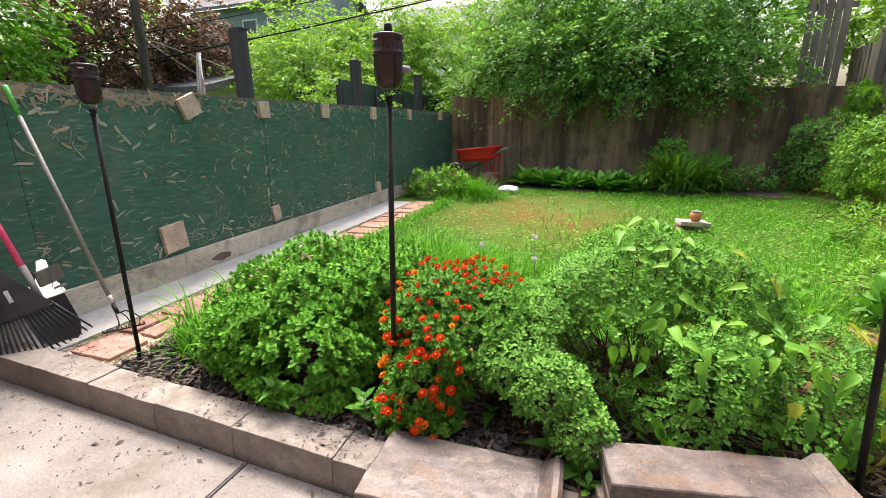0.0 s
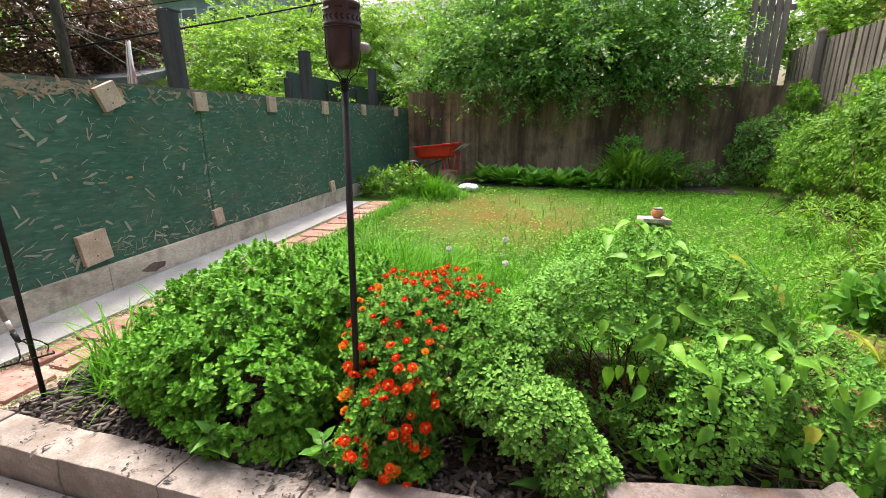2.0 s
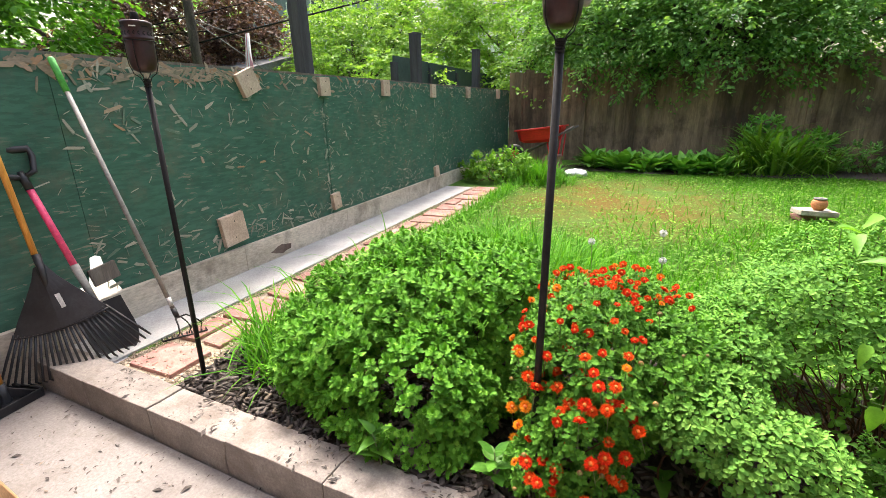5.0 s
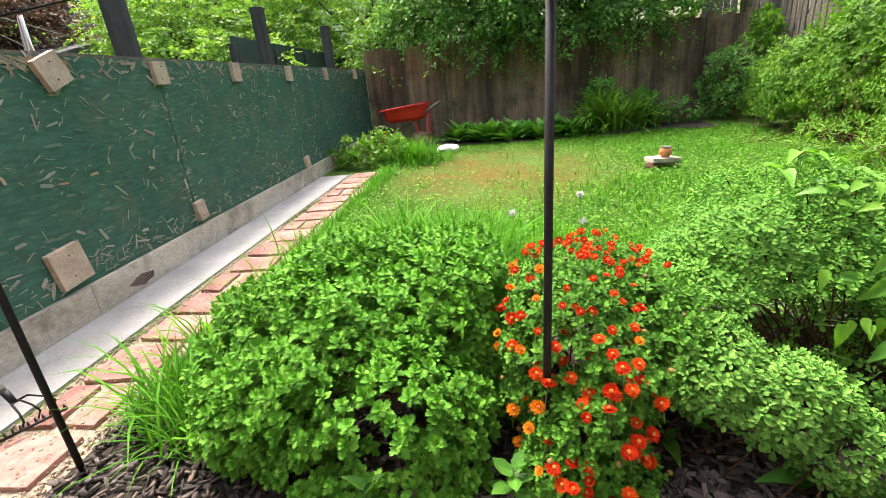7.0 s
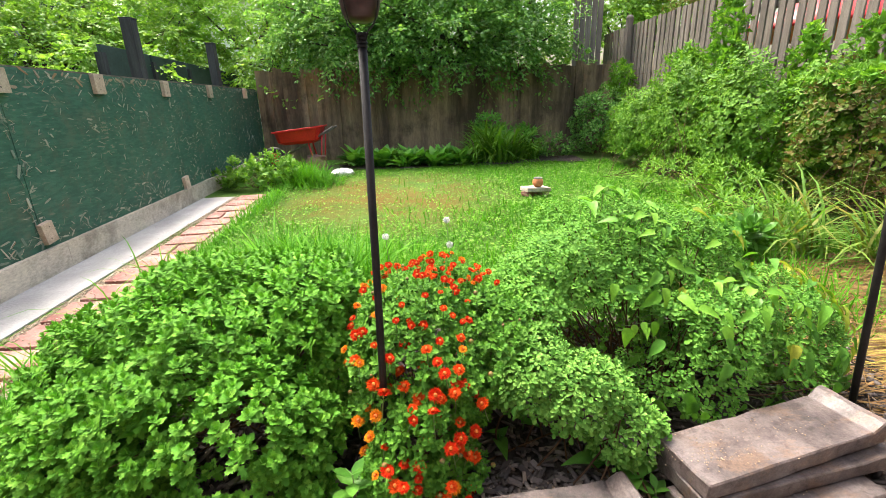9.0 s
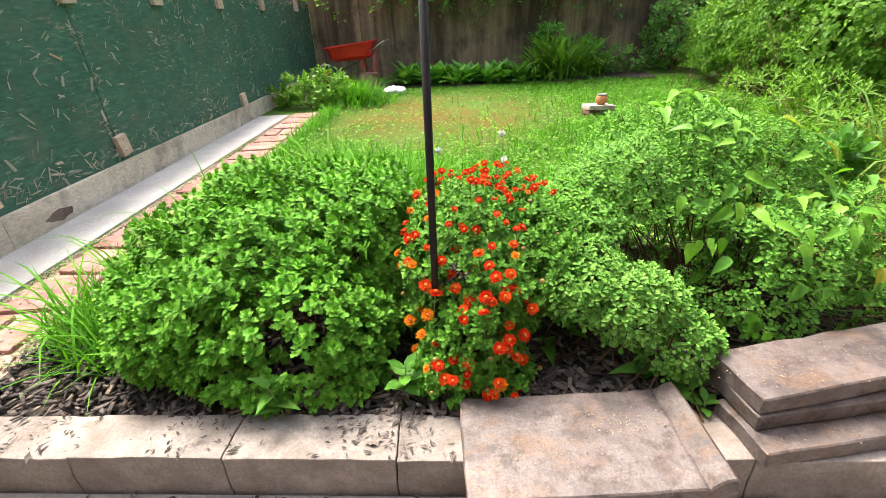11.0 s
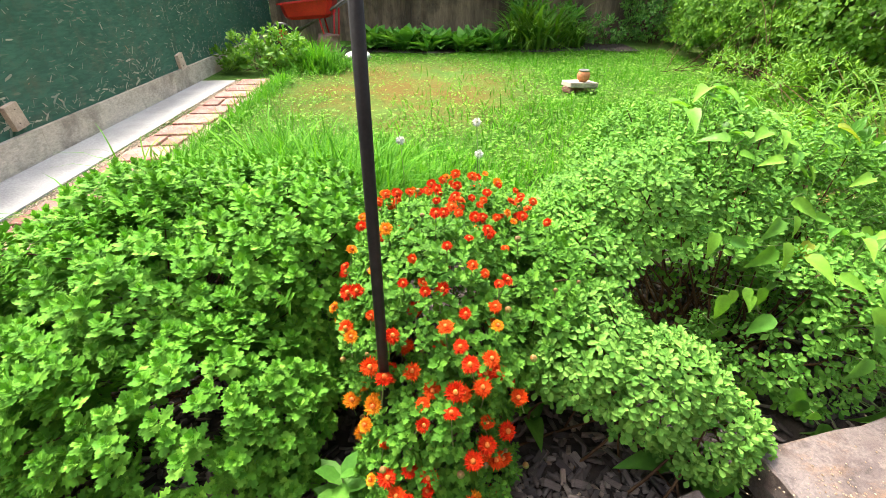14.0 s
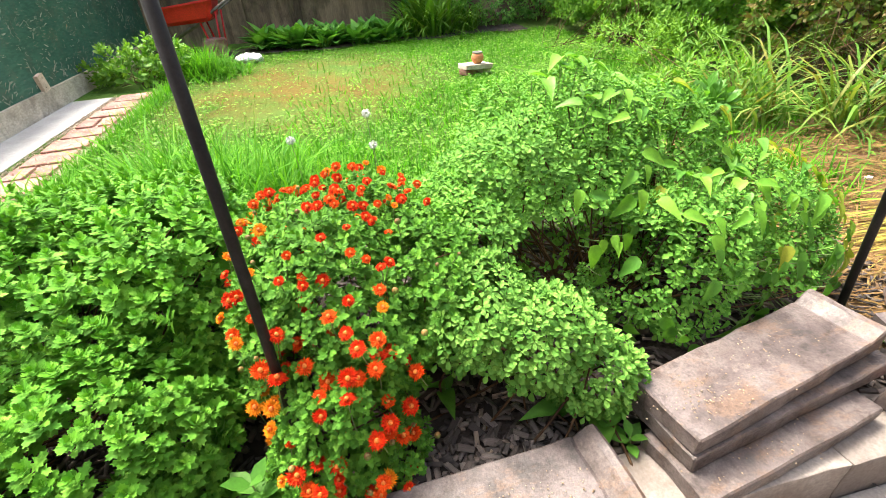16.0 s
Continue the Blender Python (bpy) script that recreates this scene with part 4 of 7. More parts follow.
def build_lawn():
    lawn = thing("grass", (0, 5, 0.2), "uneven lawn grass with weeds and taller tufts", "grass", kind="stuff")
    P = lawn_points(125000, -2.1, 3.1, 2.4, 8.15, 1.25)
    d = dryness(P)
    stay = rng.random(len(P)) > d * 0.55
    P, d = P[stay], d[stay]
    dry = rng.random(len(P)) < d * 0.8
    hm = np.array([noise.noise(Vector((p[0] * 1.7, p[1] * 1.7, 4))) for p in P])
    L = rng.uniform(0.025, 0.075, len(P)) * (1 - 0.62 * d) * (1 + 0.9 * np.maximum(hm, -0.6))
    tuft(P[~dry], L[~dry], rng.uniform(0.0035, 0.006, (~dry).sum()), 1.1, M_GRASS, "blades", lawn)
    tuft(P[dry], L[dry] * 0.8, rng.uniform(0.0025, 0.004, dry.sum()), 1.3, M_DRYGRASS, "dry_blades", lawn)
    # low broad-leaved weeds in the turf
    P = lawn_points(17000, -2.0, 3.0, 2.5, 7.9, 1.2)
    P = P[rng.random(len(P)) > dryness(P) * 0.8]
    P[:, 2] += rng.uniform(0.01, 0.06, len(P))
    a = rng.random(len(P)) * 6.28
    U = np.stack([np.cos(a), np.sin(a), rng.uniform(-0.1, 0.5, len(P))], 1)
    V, F = scatter(L_SMALL, P, U, np.tile([0, 0, 1.0], (len(P), 1)), rng.uniform(0.02, 0.05, len(P)))
    mesh_part("weeds", V, F, M_HEDGE, lawn, kind="stuff")
    # tall tufts
    for cx, cy, r, n, ln in ((-0.95, 3.05, 0.45, 1300, 0.55), (-1.3, 3.6, 0.4, 700, 0.42), (-1.85, 2.6, 0.22, 300, 0.34), (-1.95, 3.6, 0.18, 220, 0.3), (-0.5, 3.4, 0.5, 800, 0.28), (0.2, 3.3, 0.4, 350, 0.2), (-1.45, 2.9, 0.3, 350, 0.26), (0.9, 3.6, 0.7, 500, 0.2), (1.9, 3.4, 0.7, 500, 0.24), (2.4, 5.0, 0.6, 500, 0.2), (0.5, 4.6, 0.5, 250, 0.18), (0.4, 5.2, 1.2, 420, 0.15), (-0.4, 6.4, 1.1, 90, 0.15), (1.5, 6.6, 1.0, 400, 0.18), (-0.2, 4.4, 0.8, 300, 0.22), (-1.82, 1.86, 0.14, 220, 0.36), (-1.98, 2.15, 0.1, 90, 0.36), (1.7, 2.6, 0.4, 300, 0.3)):
        a, q = rng.random(n) * 6.28, np.sqrt(rng.random(n)) * r
        P = np.stack([cx + q * np.cos(a), cy + q * np.sin(a), np.zeros(n)], 1)
        P[:, 2] = gz(P[:, 1]) - 0.01
        tuft(P, ln * rng.uniform(0.4, 1.15, n) * (1.1 - 0.5 * (q / r)), rng.uniform(0.006, 0.0115, n), 0.75, M_GRASS, "tall_tuft", lawn)

    # ragged turf leaning over the edge of the path
    n = 2600
    y = rng.uniform(1.9, 6.4, n)
    P = np.stack([-2.09 + np.abs(rng.normal(size=n)) * 0.10 - 0.03, y, gz(y) - 0.01], 1)
    tuft(P, rng.uniform(0.04, 0.2, n), rng.uniform(0.004, 0.009, n), 0.9, M_GRASS, "edge_blades", lawn)


build_lawn()


# ---- back boundary, bed and trees ----
def build_back():
    wall = thing("wall_north", (0, 9.45, 0), "old brown reed fence in the shade of trees", "fence", kind="structure")
    x = -3.0
    i = 0
    while x < 3.7:
        w = random.uniform(0.055, 0.10)
        h = 1.85 + random.uniform(-0.06, 0.04)
        bm = box(bmesh.new(), pose(x + w / 2, 9.45 + random.uniform(-0.02, 0.02), float(gz(9.45)) + h / 2 - 0.2, 0, random.uniform(-0.6, 0.6), random.uniform(-15, 15)), w + 0.008, 0.02, h)
        part("slat", bm, M_BAMBOO, wall)
        x += w
    for z in (0.7, 1.4):
        part("rail", box(bmesh.new(), pose(0.3, 9.50, z), 6.8, 0.05, 0.07, 0.004), M_BAMBOO, wall)


build_back()


def tree(name, at, label, height, blobs, leaves, size, leaf, material, trunk_r=0.12, clump=0.35, droop=0.25, category="tree", branches=26):
    """Trunk, limbs to the crown's parts, and leaf sprays round the branch ends."""
    t = thing(name, at, label, category)
    bm = bmesh.new()
    at = np.array(at)
    mid = at + np.array([0.1, 0.05, height * 0.45])
    tube(bm, [at, (at + mid) / 2 + np.array([0.06, 0, 0]), mid, mid + np.array([-0.05, 0.08, height * 0.3])], [trunk_r, trunk_r * 0.8, trunk_r * 0.62, trunk_r * 0.3], 10)
    part("trunk", bm, M_BARK, t)
    P, N = on_blobs(blobs, branches * 14, -5, 0.75, bumps=0.3, keep_up=-0.85)
    k = rng.choice(len(P), min(branches, len(P)), replace=False)
    s = mid + rng.normal(size=(len(k), 3)) * np.array([0.05, 0.05, height * 0.12])
    V, F = twigs(s, P[k], trunk_r * 0.4, trunk_r * 0.08, 0.25, 6, 6)
    mesh_part("limb_tangle", V, F, M_BARK, t, kind="stuff")
    # flat sprays of leaves, layered like shelves
    per = 34
    C, CN = on_blobs(blobs, int(leaves / per * 1.3), -5, 0.5, bumps=0.5, keep_up=-0.8)
    ns = len(C)
    A = unit(CN * np.array([1, 1, 0.4]) + rng.normal(size=CN.shape) * 0.4 + np.array([0, 0, -droop]))
    side = unit(np.cross(A, np.array([0, 0, 1.0]) + rng.normal(size=A.shape) * 0.15))
    reach = clump * rng.uniform(0.6, 1.5, (ns, 1))
    Ps, Us, Ns, Ss = [], [], [], []
    for j in range(per):
        f = rng.random((ns, 1)) ** 0.8
        w = rng.uniform(-1, 1, (ns, 1)) * 0.45 * (1.15 - f)
        Pj = C + A * f * reach + side * w * reach - np.array([0, 0, 1.0]) * (f * f * reach * droop)
        Ps.append(Pj + rng.normal(size=Pj.shape) * np.array([0.05, 0.05, 0.03]) * clump)
        Us.append(unit(side * np.sign(w) * 0.8 + A * 0.8 + rng.normal(size=A.shape) * 0.35 + np.array([0, 0, -0.2])))
        Ns.append(unit(np.array([0, 0, 1.0]) + rng.normal(size=A.shape) * 0.4))
        Ss.append(size * rng.uniform(0.6, 1.25, ns))
    V, F = scatter(leaf, np.concatenate(Ps), np.concatenate(Us), np.concatenate(Ns), np.concatenate(Ss))
    mesh_part("crown", V, F, material, t, kind="stuff")
    return t


tree("broadleaf_tree", (0.9, 10.4, 0.3), "dense dark green tree hanging over the reed fence", 3.6,
     [((-1.2, 9.9, 2.6), (1.4, 1.0, 0.9)), ((0.6, 9.8, 2.7), (1.6, 1.1, 0.95)), ((1.85, 9.95, 2.45), (0.85, 0.85, 0.85)), ((0.7, 10.9, 3.9), (2.3, 1.5, 1.4)), ((-1.5, 10.8, 3.4), (1.2, 1.2, 1.0))], 92000, 0.078, L_SMALL, M_TREE, 0.16, 0.5, 0.4)
tree("light_green_tree", (-3.6, 12.6, 0.3), "light green leafy tree behind the fence corner", 4.0,
     [((-3.4, 12.2, 2.8), (1.9, 1.6, 1.6)), ((-1.9, 12.6, 4.2), (1.9, 1.5, 1.5)), ((-5.0, 12.6, 3.0), (1.5, 1.5, 1.5)), ((-2.6, 10.6, 2.1), (0.9, 0.9, 0.6))], 42000, 0.08, L_SMALL, M_LIGHTTREE, 0.12, 0.5)
tree("light_green_tree", (-6.9, 9.6, 0.2), "light green small tree behind the green fence", 3.6,
     [((-6.2, 9.6, 2.2), (1.2, 1.4, 1.4)), ((-6.9, 9.5, 2.5), (0.9, 0.9, 1.1)), ((-5.4, 10.6, 2.3), (1.2, 1.3, 1.2)), ((-4.9, 8.6, 1.8), (0.6, 1.0, 0.7)), ((-7.5, 10.7, 3.2), (1.3, 1.3, 1.3)), ((-5.6, 11.6, 3.5), (1.2, 1.2, 1.2))], 50000, 0.08, L_SMALL, M_LIGHTTREE, 0.10, 0.45)
tree("plum_tree", (-11.5, 9.2, 0.2), "dark purple-leaved plum tree beyond the fence", 5.2,
     [((-11.6, 9.0, 3.6), (1.9, 1.9, 2.1)), ((-10.6, 10.4, 3.0), (1.3, 1.2, 1.3)), ((-11.6, 8.2, 3.2), (1.2, 1.2, 1.4))], 36000, 0.10, L_SMALL, M_PLUM, 0.14, 0.5)
tree("locust_tree", (-10.2, 2.6, 0.2), "bright green feathery tree beyond the fence", 5.2,
     [((-10.2, 3.0, 3.9), (2.0, 1.9, 2.0)), ((-9.8, 0.4, 3.8), (2.0, 2.0, 1.9)), ((-9.2, 2.2, 2.5), (1.2, 1.9, 0.7)), ((-9.9, 4.9, 3.5), (1.1, 1.0, 2.0))], 34000, 0.13, L_SMALL, M_LOCUST, 0.14, 0.5, 0.4)


tree("far_trees", (-20.0, 11.0, 0.2), "distant green trees beyond the gardens", 6.0,
     [((-21.0, 6.0, 4.0), (3.0, 6.0, 3.6)), ((-18.5, 14.0, 3.6), (3.2, 3.6, 3.0)), ((-20.0, -2.0, 4.0), (3.0, 5.0, 3.4))], 18000, 0.30, L_SMALL, M_TREE, 0.3, 1.0)
tree("light_green_tree", (5.0, 11.6, 0.3), "light green tree beyond the back corner", 4.2,
     [((4.4, 11.4, 3.1), (1.2, 1.1, 1.1)), ((5.8, 11.2, 3.6), (1.3, 1.2, 1.1))], 15000, 0.11, L_SMALL, M_LIGHTTREE, 0.1, 0.45)


# ---- right boundary ----
def build_east():
    wall = thing("wall_east", (3.95, 4, 0), "weathered grey picket fence half hidden by vines", "fence", kind="structure")
    y = -1.5
    while y < 10.4:
        bm = box(bmesh.new(), pose(3.95 + random.uniform(-0.006, 0.006), y, 1.36 + random.uniform(-0.01, 0.01), random.uniform(-0.7, 0.7), 0, 0), 0.022, 0.095, 2.5, 0.003)
        part("picket", bm, M_GREYWOOD, wall)
        y += 0.135
    for z in (0.6, 1.6, 2.28):
        part("rail", box(bmesh.new(), pose(4.0, 4.45, z), 0.05, 11.9, 0.09, 0.004), M_GREYWOOD, wall)


build_east()
HEDGE = [((3.4, 7.4, 0.80), (0.55, 0.75, 0.72)), ((3.42, 6.4, 1.0), (0.48, 0.6, 0.95)), ((3.35, 5.3, 0.85), (0.48, 0.75, 0.78)), ((3.55, 4.55, 1.0), (0.4, 0.45, 0.6))]
bush("vine_hedge", (3.4, 6.5, 0.25), "overgrown hedge smothered in climbing green vines", "hedge", HEDGE, 5600, 7, 0.066, L_SMALL, M_HEDGE, 0.5, 0.15, inner_tips=900, stem_count=120, keep_up=-0.9, bumps=0.6, spread=(0.6, 1.9))
BROWN = [((3.5, 4.2, 0.85), (0.45, 0.7, 0.62)), ((3.6, 3.2, 0.8), (0.4, 0.6, 0.55)), ((3.6, 2.2, 0.8), (0.4, 0.7, 0.6))]
bush("browning_hedge", (3.5, 3.3, 0.2), "tangled hedge with browning leaves below the pickets", "hedge", BROWN, 2600, 7, 0.06, L_SMALL, M_HEDGEDRY, 0.4, 0.0, inner_tips=300, stem_count=160, keep_up=-0.9, bumps=0.45)
bush("dark_shrub", (3.2, 8.9, 0.33), "dark green shrub in the back corner of the lawn", "shrub", [((3.25, 8.85, 0.85), (0.5, 0.5, 0.72))], 620, 8, 0.06, L_OVAL, M_TREE, 0.1, 0.3, inner_tips=120, stem_count=30, keep_up=-0.95, bumps=0.3)
CLIMB = [((3.50, 6.0, 1.75), (0.22, 0.28, 0.75)), ((3.42, 5.75, 1.2), (0.22, 0.22, 0.8)), ((3.6, 6.9, 1.55), (0.2, 0.35, 0.5)), ((3.65, 4.95, 1.5), (0.18, 0.22, 0.45)), ((3.65, 4.25, 1.6), (0.18, 0.26, 0.34)), ((3.45, 3.6, 1.38), (0.32, 1.0, 0.14)), ((3.65, 8.9, 1.6), (0.25, 0.3, 0.4))]
bush("climbing_vine", (3.6, 6.0, 0.25), "bright green vine climbing up the picket fence", "vine", CLIMB, 1150, 6, 0.085, L_HEART, M_CLIMB, 0.2, -0.5, stem_count=40, keep_up=-1, bumps=0.5)
bush("creeper", (4.35, 7.6, 0.3), "yellow-brown creeper hanging over the picket fence", "vine", [((4.5, 8.0, 2.9), (0.35, 0.9, 0.4)), ((4.6, 6.6, 3.3), (0.3, 0.7, 0.4))], 420, 7, 0.075, L_ROUND, M_HEDGEDRY, 0.1, -0.1, stem_count=40, keep_up=-1, bumps=0.45)


# ---- paver path beside the ledge ----
def build_path():
    path = thing("paver_path", (-2.36, 3.9, 0.1), "red pavers set in pale gravel beside the concrete strip", "path", kind="structure")
    V, F = [], []
    ys = np.linspace(1.52, 6.32, 40)
    for i, y in enumerate(ys):
        for x in (-2.575, -2.35, -2.12 + 0.02 * math.sin(y * 5)):
            V.append((x, y, float(gz(y)) - 0.006 + 0.004 * noise.noise(Vector((x * 9, y * 9, 0)))))
    for i in range(39):
        for c in range(2):
            a = i * 3 + c
            F.append((a, a + 1, a + 4, a + 3))
    mesh_part("gravel_bed", V, F, M_GRAVEL, path, "pale gravel")
    # paver shapes: a few broken outlines
    y = 1.58
    k = 0
    while y < 6.2:
        ln = random.uniform(0.2, 0.27)
        split = k % 4 == 1
        for x0, x1 in (((-2.51, -2.19),) if not split else ((-2.51, -2.37), (-2.335, -2.19))):
            c = (x0 + x1) / 2 + random.uniform(-0.012, 0.012)
            bm = box(bmesh.new(), pose(c, y + ln / 2, float(gz(y + ln / 2)) - 0.008, 1.7, random.uniform(-1, 1), random.uniform(-5, 5)), x1 - x0 - 0.02, ln, 0.045, 0.006)
            for v in bm.verts:
                v.co.x += 0.02 * noise.noise(Vector((v.co.x * 5, v.co.y * 5, k)))
                v.co.y += 0.015 * noise.noise(Vector((v.co.x * 5, v.co.y * 5, k + 9)))
            part("paver", bm, M_PAVER, path)
        y += ln + random.uniform(0.03, 0.06)
        k += 1
    n = 4200
    y = rng.uniform(1.54, 6.3, n)
    x = rng.choice([-2.545, -2.16, 0.0], n, p=[0.37, 0.37, 0.26]) + rng.normal(size=n) * 0.018
    free = x > -1
    x[free] = rng.uniform(-2.55, -2.15, free.sum())
    pebbles("pebbles", np.stack([x, y, gz(y) + np.where(free, 0.016, 0.002)], 1), 0.0035, 0.009, M_GRAVEL, path)


OCTA = np.array([(1, 0, 0), (-1, 0, 0), (0, 1, 0), (0, -1, 0), (0, 0, 1), (0, 0, -1)], dtype=float)
OCTF = np.array([(0, 2, 4), (2, 1, 4), (1, 3, 4), (3, 0, 4), (2, 0, 5), (1, 2, 5), (3, 1, 5), (0, 3, 5)])


def pebbles(name, P, r0, r1, material, parent, flat=0.6):
    n = len(P)
    s = rng.uniform(r0, r1, (n, 1, 1)) * rng.uniform(0.6, 1.3, (n, 6, 1))
    a = rng.random(n) * 6.28
    c, d = np.cos(a)[:, None], np.sin(a)[:, None]
    O = np.stack([OCTA[None, :, 0] * c - OCTA[None, :, 1] * d, (OCTA[None, :, 0] * d + OCTA[None, :, 1] * c), np.tile(OCTA[None, :, 2] * flat, (n, 1))], 2)
    V = P[:, None] + O * s
    F = OCTF[None] + (np.arange(n) * 6)[:, None, None]
    return mesh_part(name, V.reshape(-1, 3), F.reshape(-1, 3), material, parent, kind="stuff")


build_path()


# ---- garden torches ----
def torch(x, y, top, knob, label):
    """Pole from the soil to a flask in a wire cage; top: where the pole ends."""
    z0 = float(gz(y))
    t = thing("garden_torch", (x, y, z0), label, "torch", "garden torches")
    a, b = Vector((x, y, z0 - 0.02)), Vector(top)
    ax = (b - a).normalized()
    rot = ax.to_track_quat('Z', 'Y').to_matrix().to_4x4()
    q = Matrix.Translation(b) @ rot
    part("pole", tube(bmesh.new(), [a, a.lerp(b, 0.5), b], 0.0105, 10), M_IRON, t)
    bm = bmesh.new()
    for k in range(4):
        bmesh.ops.create_cone(bm, cap_ends=True, segments=12, radius1=0.0125, radius2=0.0125, depth=0.004, matrix=q @ Matrix.Translation((0, 0, -0.028 + 0.008 * k)))
    part("collar", bm, M_IRON, t, "ribbed black collar")
    flask = lathe(bmesh.new(), [(0.0, 0.022), (0.0224, 0.022), (0.0361, 0.03), (0.0430, 0.05), (0.0460, 0.075), (0.0469, 0.128), (0.0469, 0.13)], q, 28)
    fl = part("flask", flask, M_BRONZE, t)
    band = lathe(bmesh.new(), [(0.0473, 0.129), (0.0503, 0.131), (0.0503, 0.137), (0.0492, 0.139), (0.0492, 0.182), (0.0503, 0.184), (0.0503, 0.190), (0.0456, 0.193), (0.0172, 0.197), (0.0, 0.197)], q, 28)
    bd = part("crown_band", band, M_BRONZE, t, "pierced bronze band")
    for k in range(20):
        ang = k * 18
        bm = bmesh.new()
        for s in (-1, 1):
            box(bm, q @ pose(0, 0, 0, 0, 0, ang) @ pose(0.0496, 0, 0.1505 + s * 0.0035, s * 40, 0, 0), 0.0016, 0.009, 0.003)
        adopt(part("chevron", bm, M_IRON), bd)
    # cutouts drawn as bars on the closed band: every third white, the rest black
    for k in range(8):
        bm = box(bmesh.new(), q @ pose(0, 0, 0, 0, 0, k * 45 + 8) @ pose(0.0496, 0, 0.172, 0, 0, 0), 0.0014, 0.022, 0.004)
        adopt(part("slot_bar", bm, M_LABEL if k % 3 == 0 else M_IRON), bd)
    part("snuffer", lathe(bmesh.new(), [(0.013, 0.195), (0.015, 0.198), (0.0125, 0.222), (0.0115, 0.224), (0.0, 0.225)], q, 14), M_IRON, t, "black snuffer cap")
    for k in range(4):
        r = pose(0, 0, 0, 0, 0, 45 + 90 * k)
        pts = [q @ r @ Vector(p) for p in ((0.008, 0, -0.02), (0.02, 0, 0.004), (0.039, 0, 0.018), (0.050, 0, 0.05), (0.052, 0, 0.09), (0.052, 0, 0.128))]
        part("cage_wire", tube(bmesh.new(), pts, 0.0016, 6), M_IRON, t)
    bm = bmesh.new()
    pts = [q @ Vector((0.053 * math.cos(a), 0.053 * math.sin(a), 0.126)) for a in np.linspace(0, 2 * math.pi, 25)]
    part("cage_ring", tube(bm, pts, 0.0018, 6, False), M_IRON, t)
    if knob:
        m = q @ pose(0, 0, 0, 0, 0, -38) @ pose(0.062, 0, 0.088, 0, 90, 0)
        part("filler_cap", lathe(bmesh.new(), [(0.0, -0.02), (0.013, -0.02), (0.0145, 0.018), (0.012, 0.022), (0.0, 0.022)], m, 16), M_GREYROD, t, "grey filler cap")
    return t


torch(-2.046, 1.645, (-2.045, 1.65, 1.392), False, "bronze torch on a black pole beside the paver path")
torch(-0.542, 1.645, (-0.520, 1.648, 1.405), True, "bronze torch with a filler cap among orange flowers")
torch(0.985, 1.645, (0.912, 1.675, 1.375), False, "bronze torch on a leaning black pole by the stone stack")


# ---- stone slabs ----
def slab(name, c, ang, ln, wd, th, label, lip=True, tip=(0, 0), group="stone slabs"):
    m = pose(c[0], c[1], c[2], tip[0], tip[1], ang)
    bm = bmesh.new()
    # profile along the length, with a rolled nose at one end
    prof = [(-ln / 2, 0), (-ln / 2, th), (ln / 2 - 0.075, th)]
    if lip:
        prof += [(ln / 2 - 0.066, th - 0.003), (ln / 2 - 0.05, th + 0.012), (ln / 2 - 0.034, th + 0.026), (ln / 2 - 0.014, th + 0.028), (ln / 2 - 0.002, th + 0.016), (ln / 2, th - 0.006)]
    else:
        prof += [(ln / 2 - 0.004, th - 0.002), (ln / 2, th - 0.008)]
    prof += [(ln / 2 + 0.0, 0)]
    a = [bm.verts.new((x, -wd / 2, z)) for x, z in prof]
    b = [bm.verts.new((x, wd / 2, z)) for x, z in prof]
    bm.faces.new(a[::-1])
    bm.faces.new(b)
    k = len(prof)
    for i in range(k):
        bm.faces.new((a[i], a[(i + 1) % k], b[(i + 1) % k], b[i]))
    bmesh.ops.recalc_face_normals(bm, faces=bm.faces)
    bmesh.ops.subdivide_edges(bm, edges=[e for e in bm.edges if e.calc_length() > 0.15], cuts=7, use_grid_fill=True)
    bmesh.ops.bevel(bm, geom=[e for e in bm.edges if len(e.link_faces) == 2 and e.calc_face_angle() > 1.2], offset=0.004, segments=1, affect='EDGES')
    seed = Vector((c[0] * 7, c[1] * 5, c[2] * 31))
    for v in bm.verts:
        v.co += noise.noise_vector(v.co * 11 + seed) * 0.005 + noise.noise_vector(v.co * 45 + seed) * 0.002
    bmesh.ops.transform(bm, matrix=m, verts=bm.verts)
    ob = part(name, bm, M_SLAB)
    return tagged(ob, label, "stone slab", group)


slab("stone_slab", (-0.155, 1.36, 0.142), 2.5, 0.63, 0.31, 0.052, "brown weathered stone slab with rolled end on the kerb", True, (1.5, 0))
slab("stone_slab", (0.548, 1.440, 0.142), 9.0, 0.57, 0.19, 0.05, "brown stone slab at the bottom of the stack", False)
slab("stone_slab", (0.61, 1.52, 0.194), 8.5, 0.68, 0.20, 0.05, "brown stone slab in the middle of the stack", False, (0, 0.3))
slab("stone_slab", (0.597, 1.535, 0.246), 11.2, 0.66, 0.19, 0.055, "weathered stone slab with rolled end topping the stack", True, (0.5, -0.6))


def rock(name, c, size, rot, label, material, category="stone", seed=0, group=""):
    bm = bmesh.new()
    box(bm, pose(*c, *rot), *size, min(size) * 0.12)
    bmesh.ops.subdivide_edges(bm, edges=[e for e in bm.edges if e.calc_length() > 0.06], cuts=2, use_grid_fill=True)
    for v in bm.verts:
        v.co += noise.noise_vector(v.co * 9 + Vector((seed, seed * 2, 0))) * min(size) * 0.22 + noise.noise_vector(v.co * 30) * 0.002
    return tagged(part(name, bm, material), label, category, group)


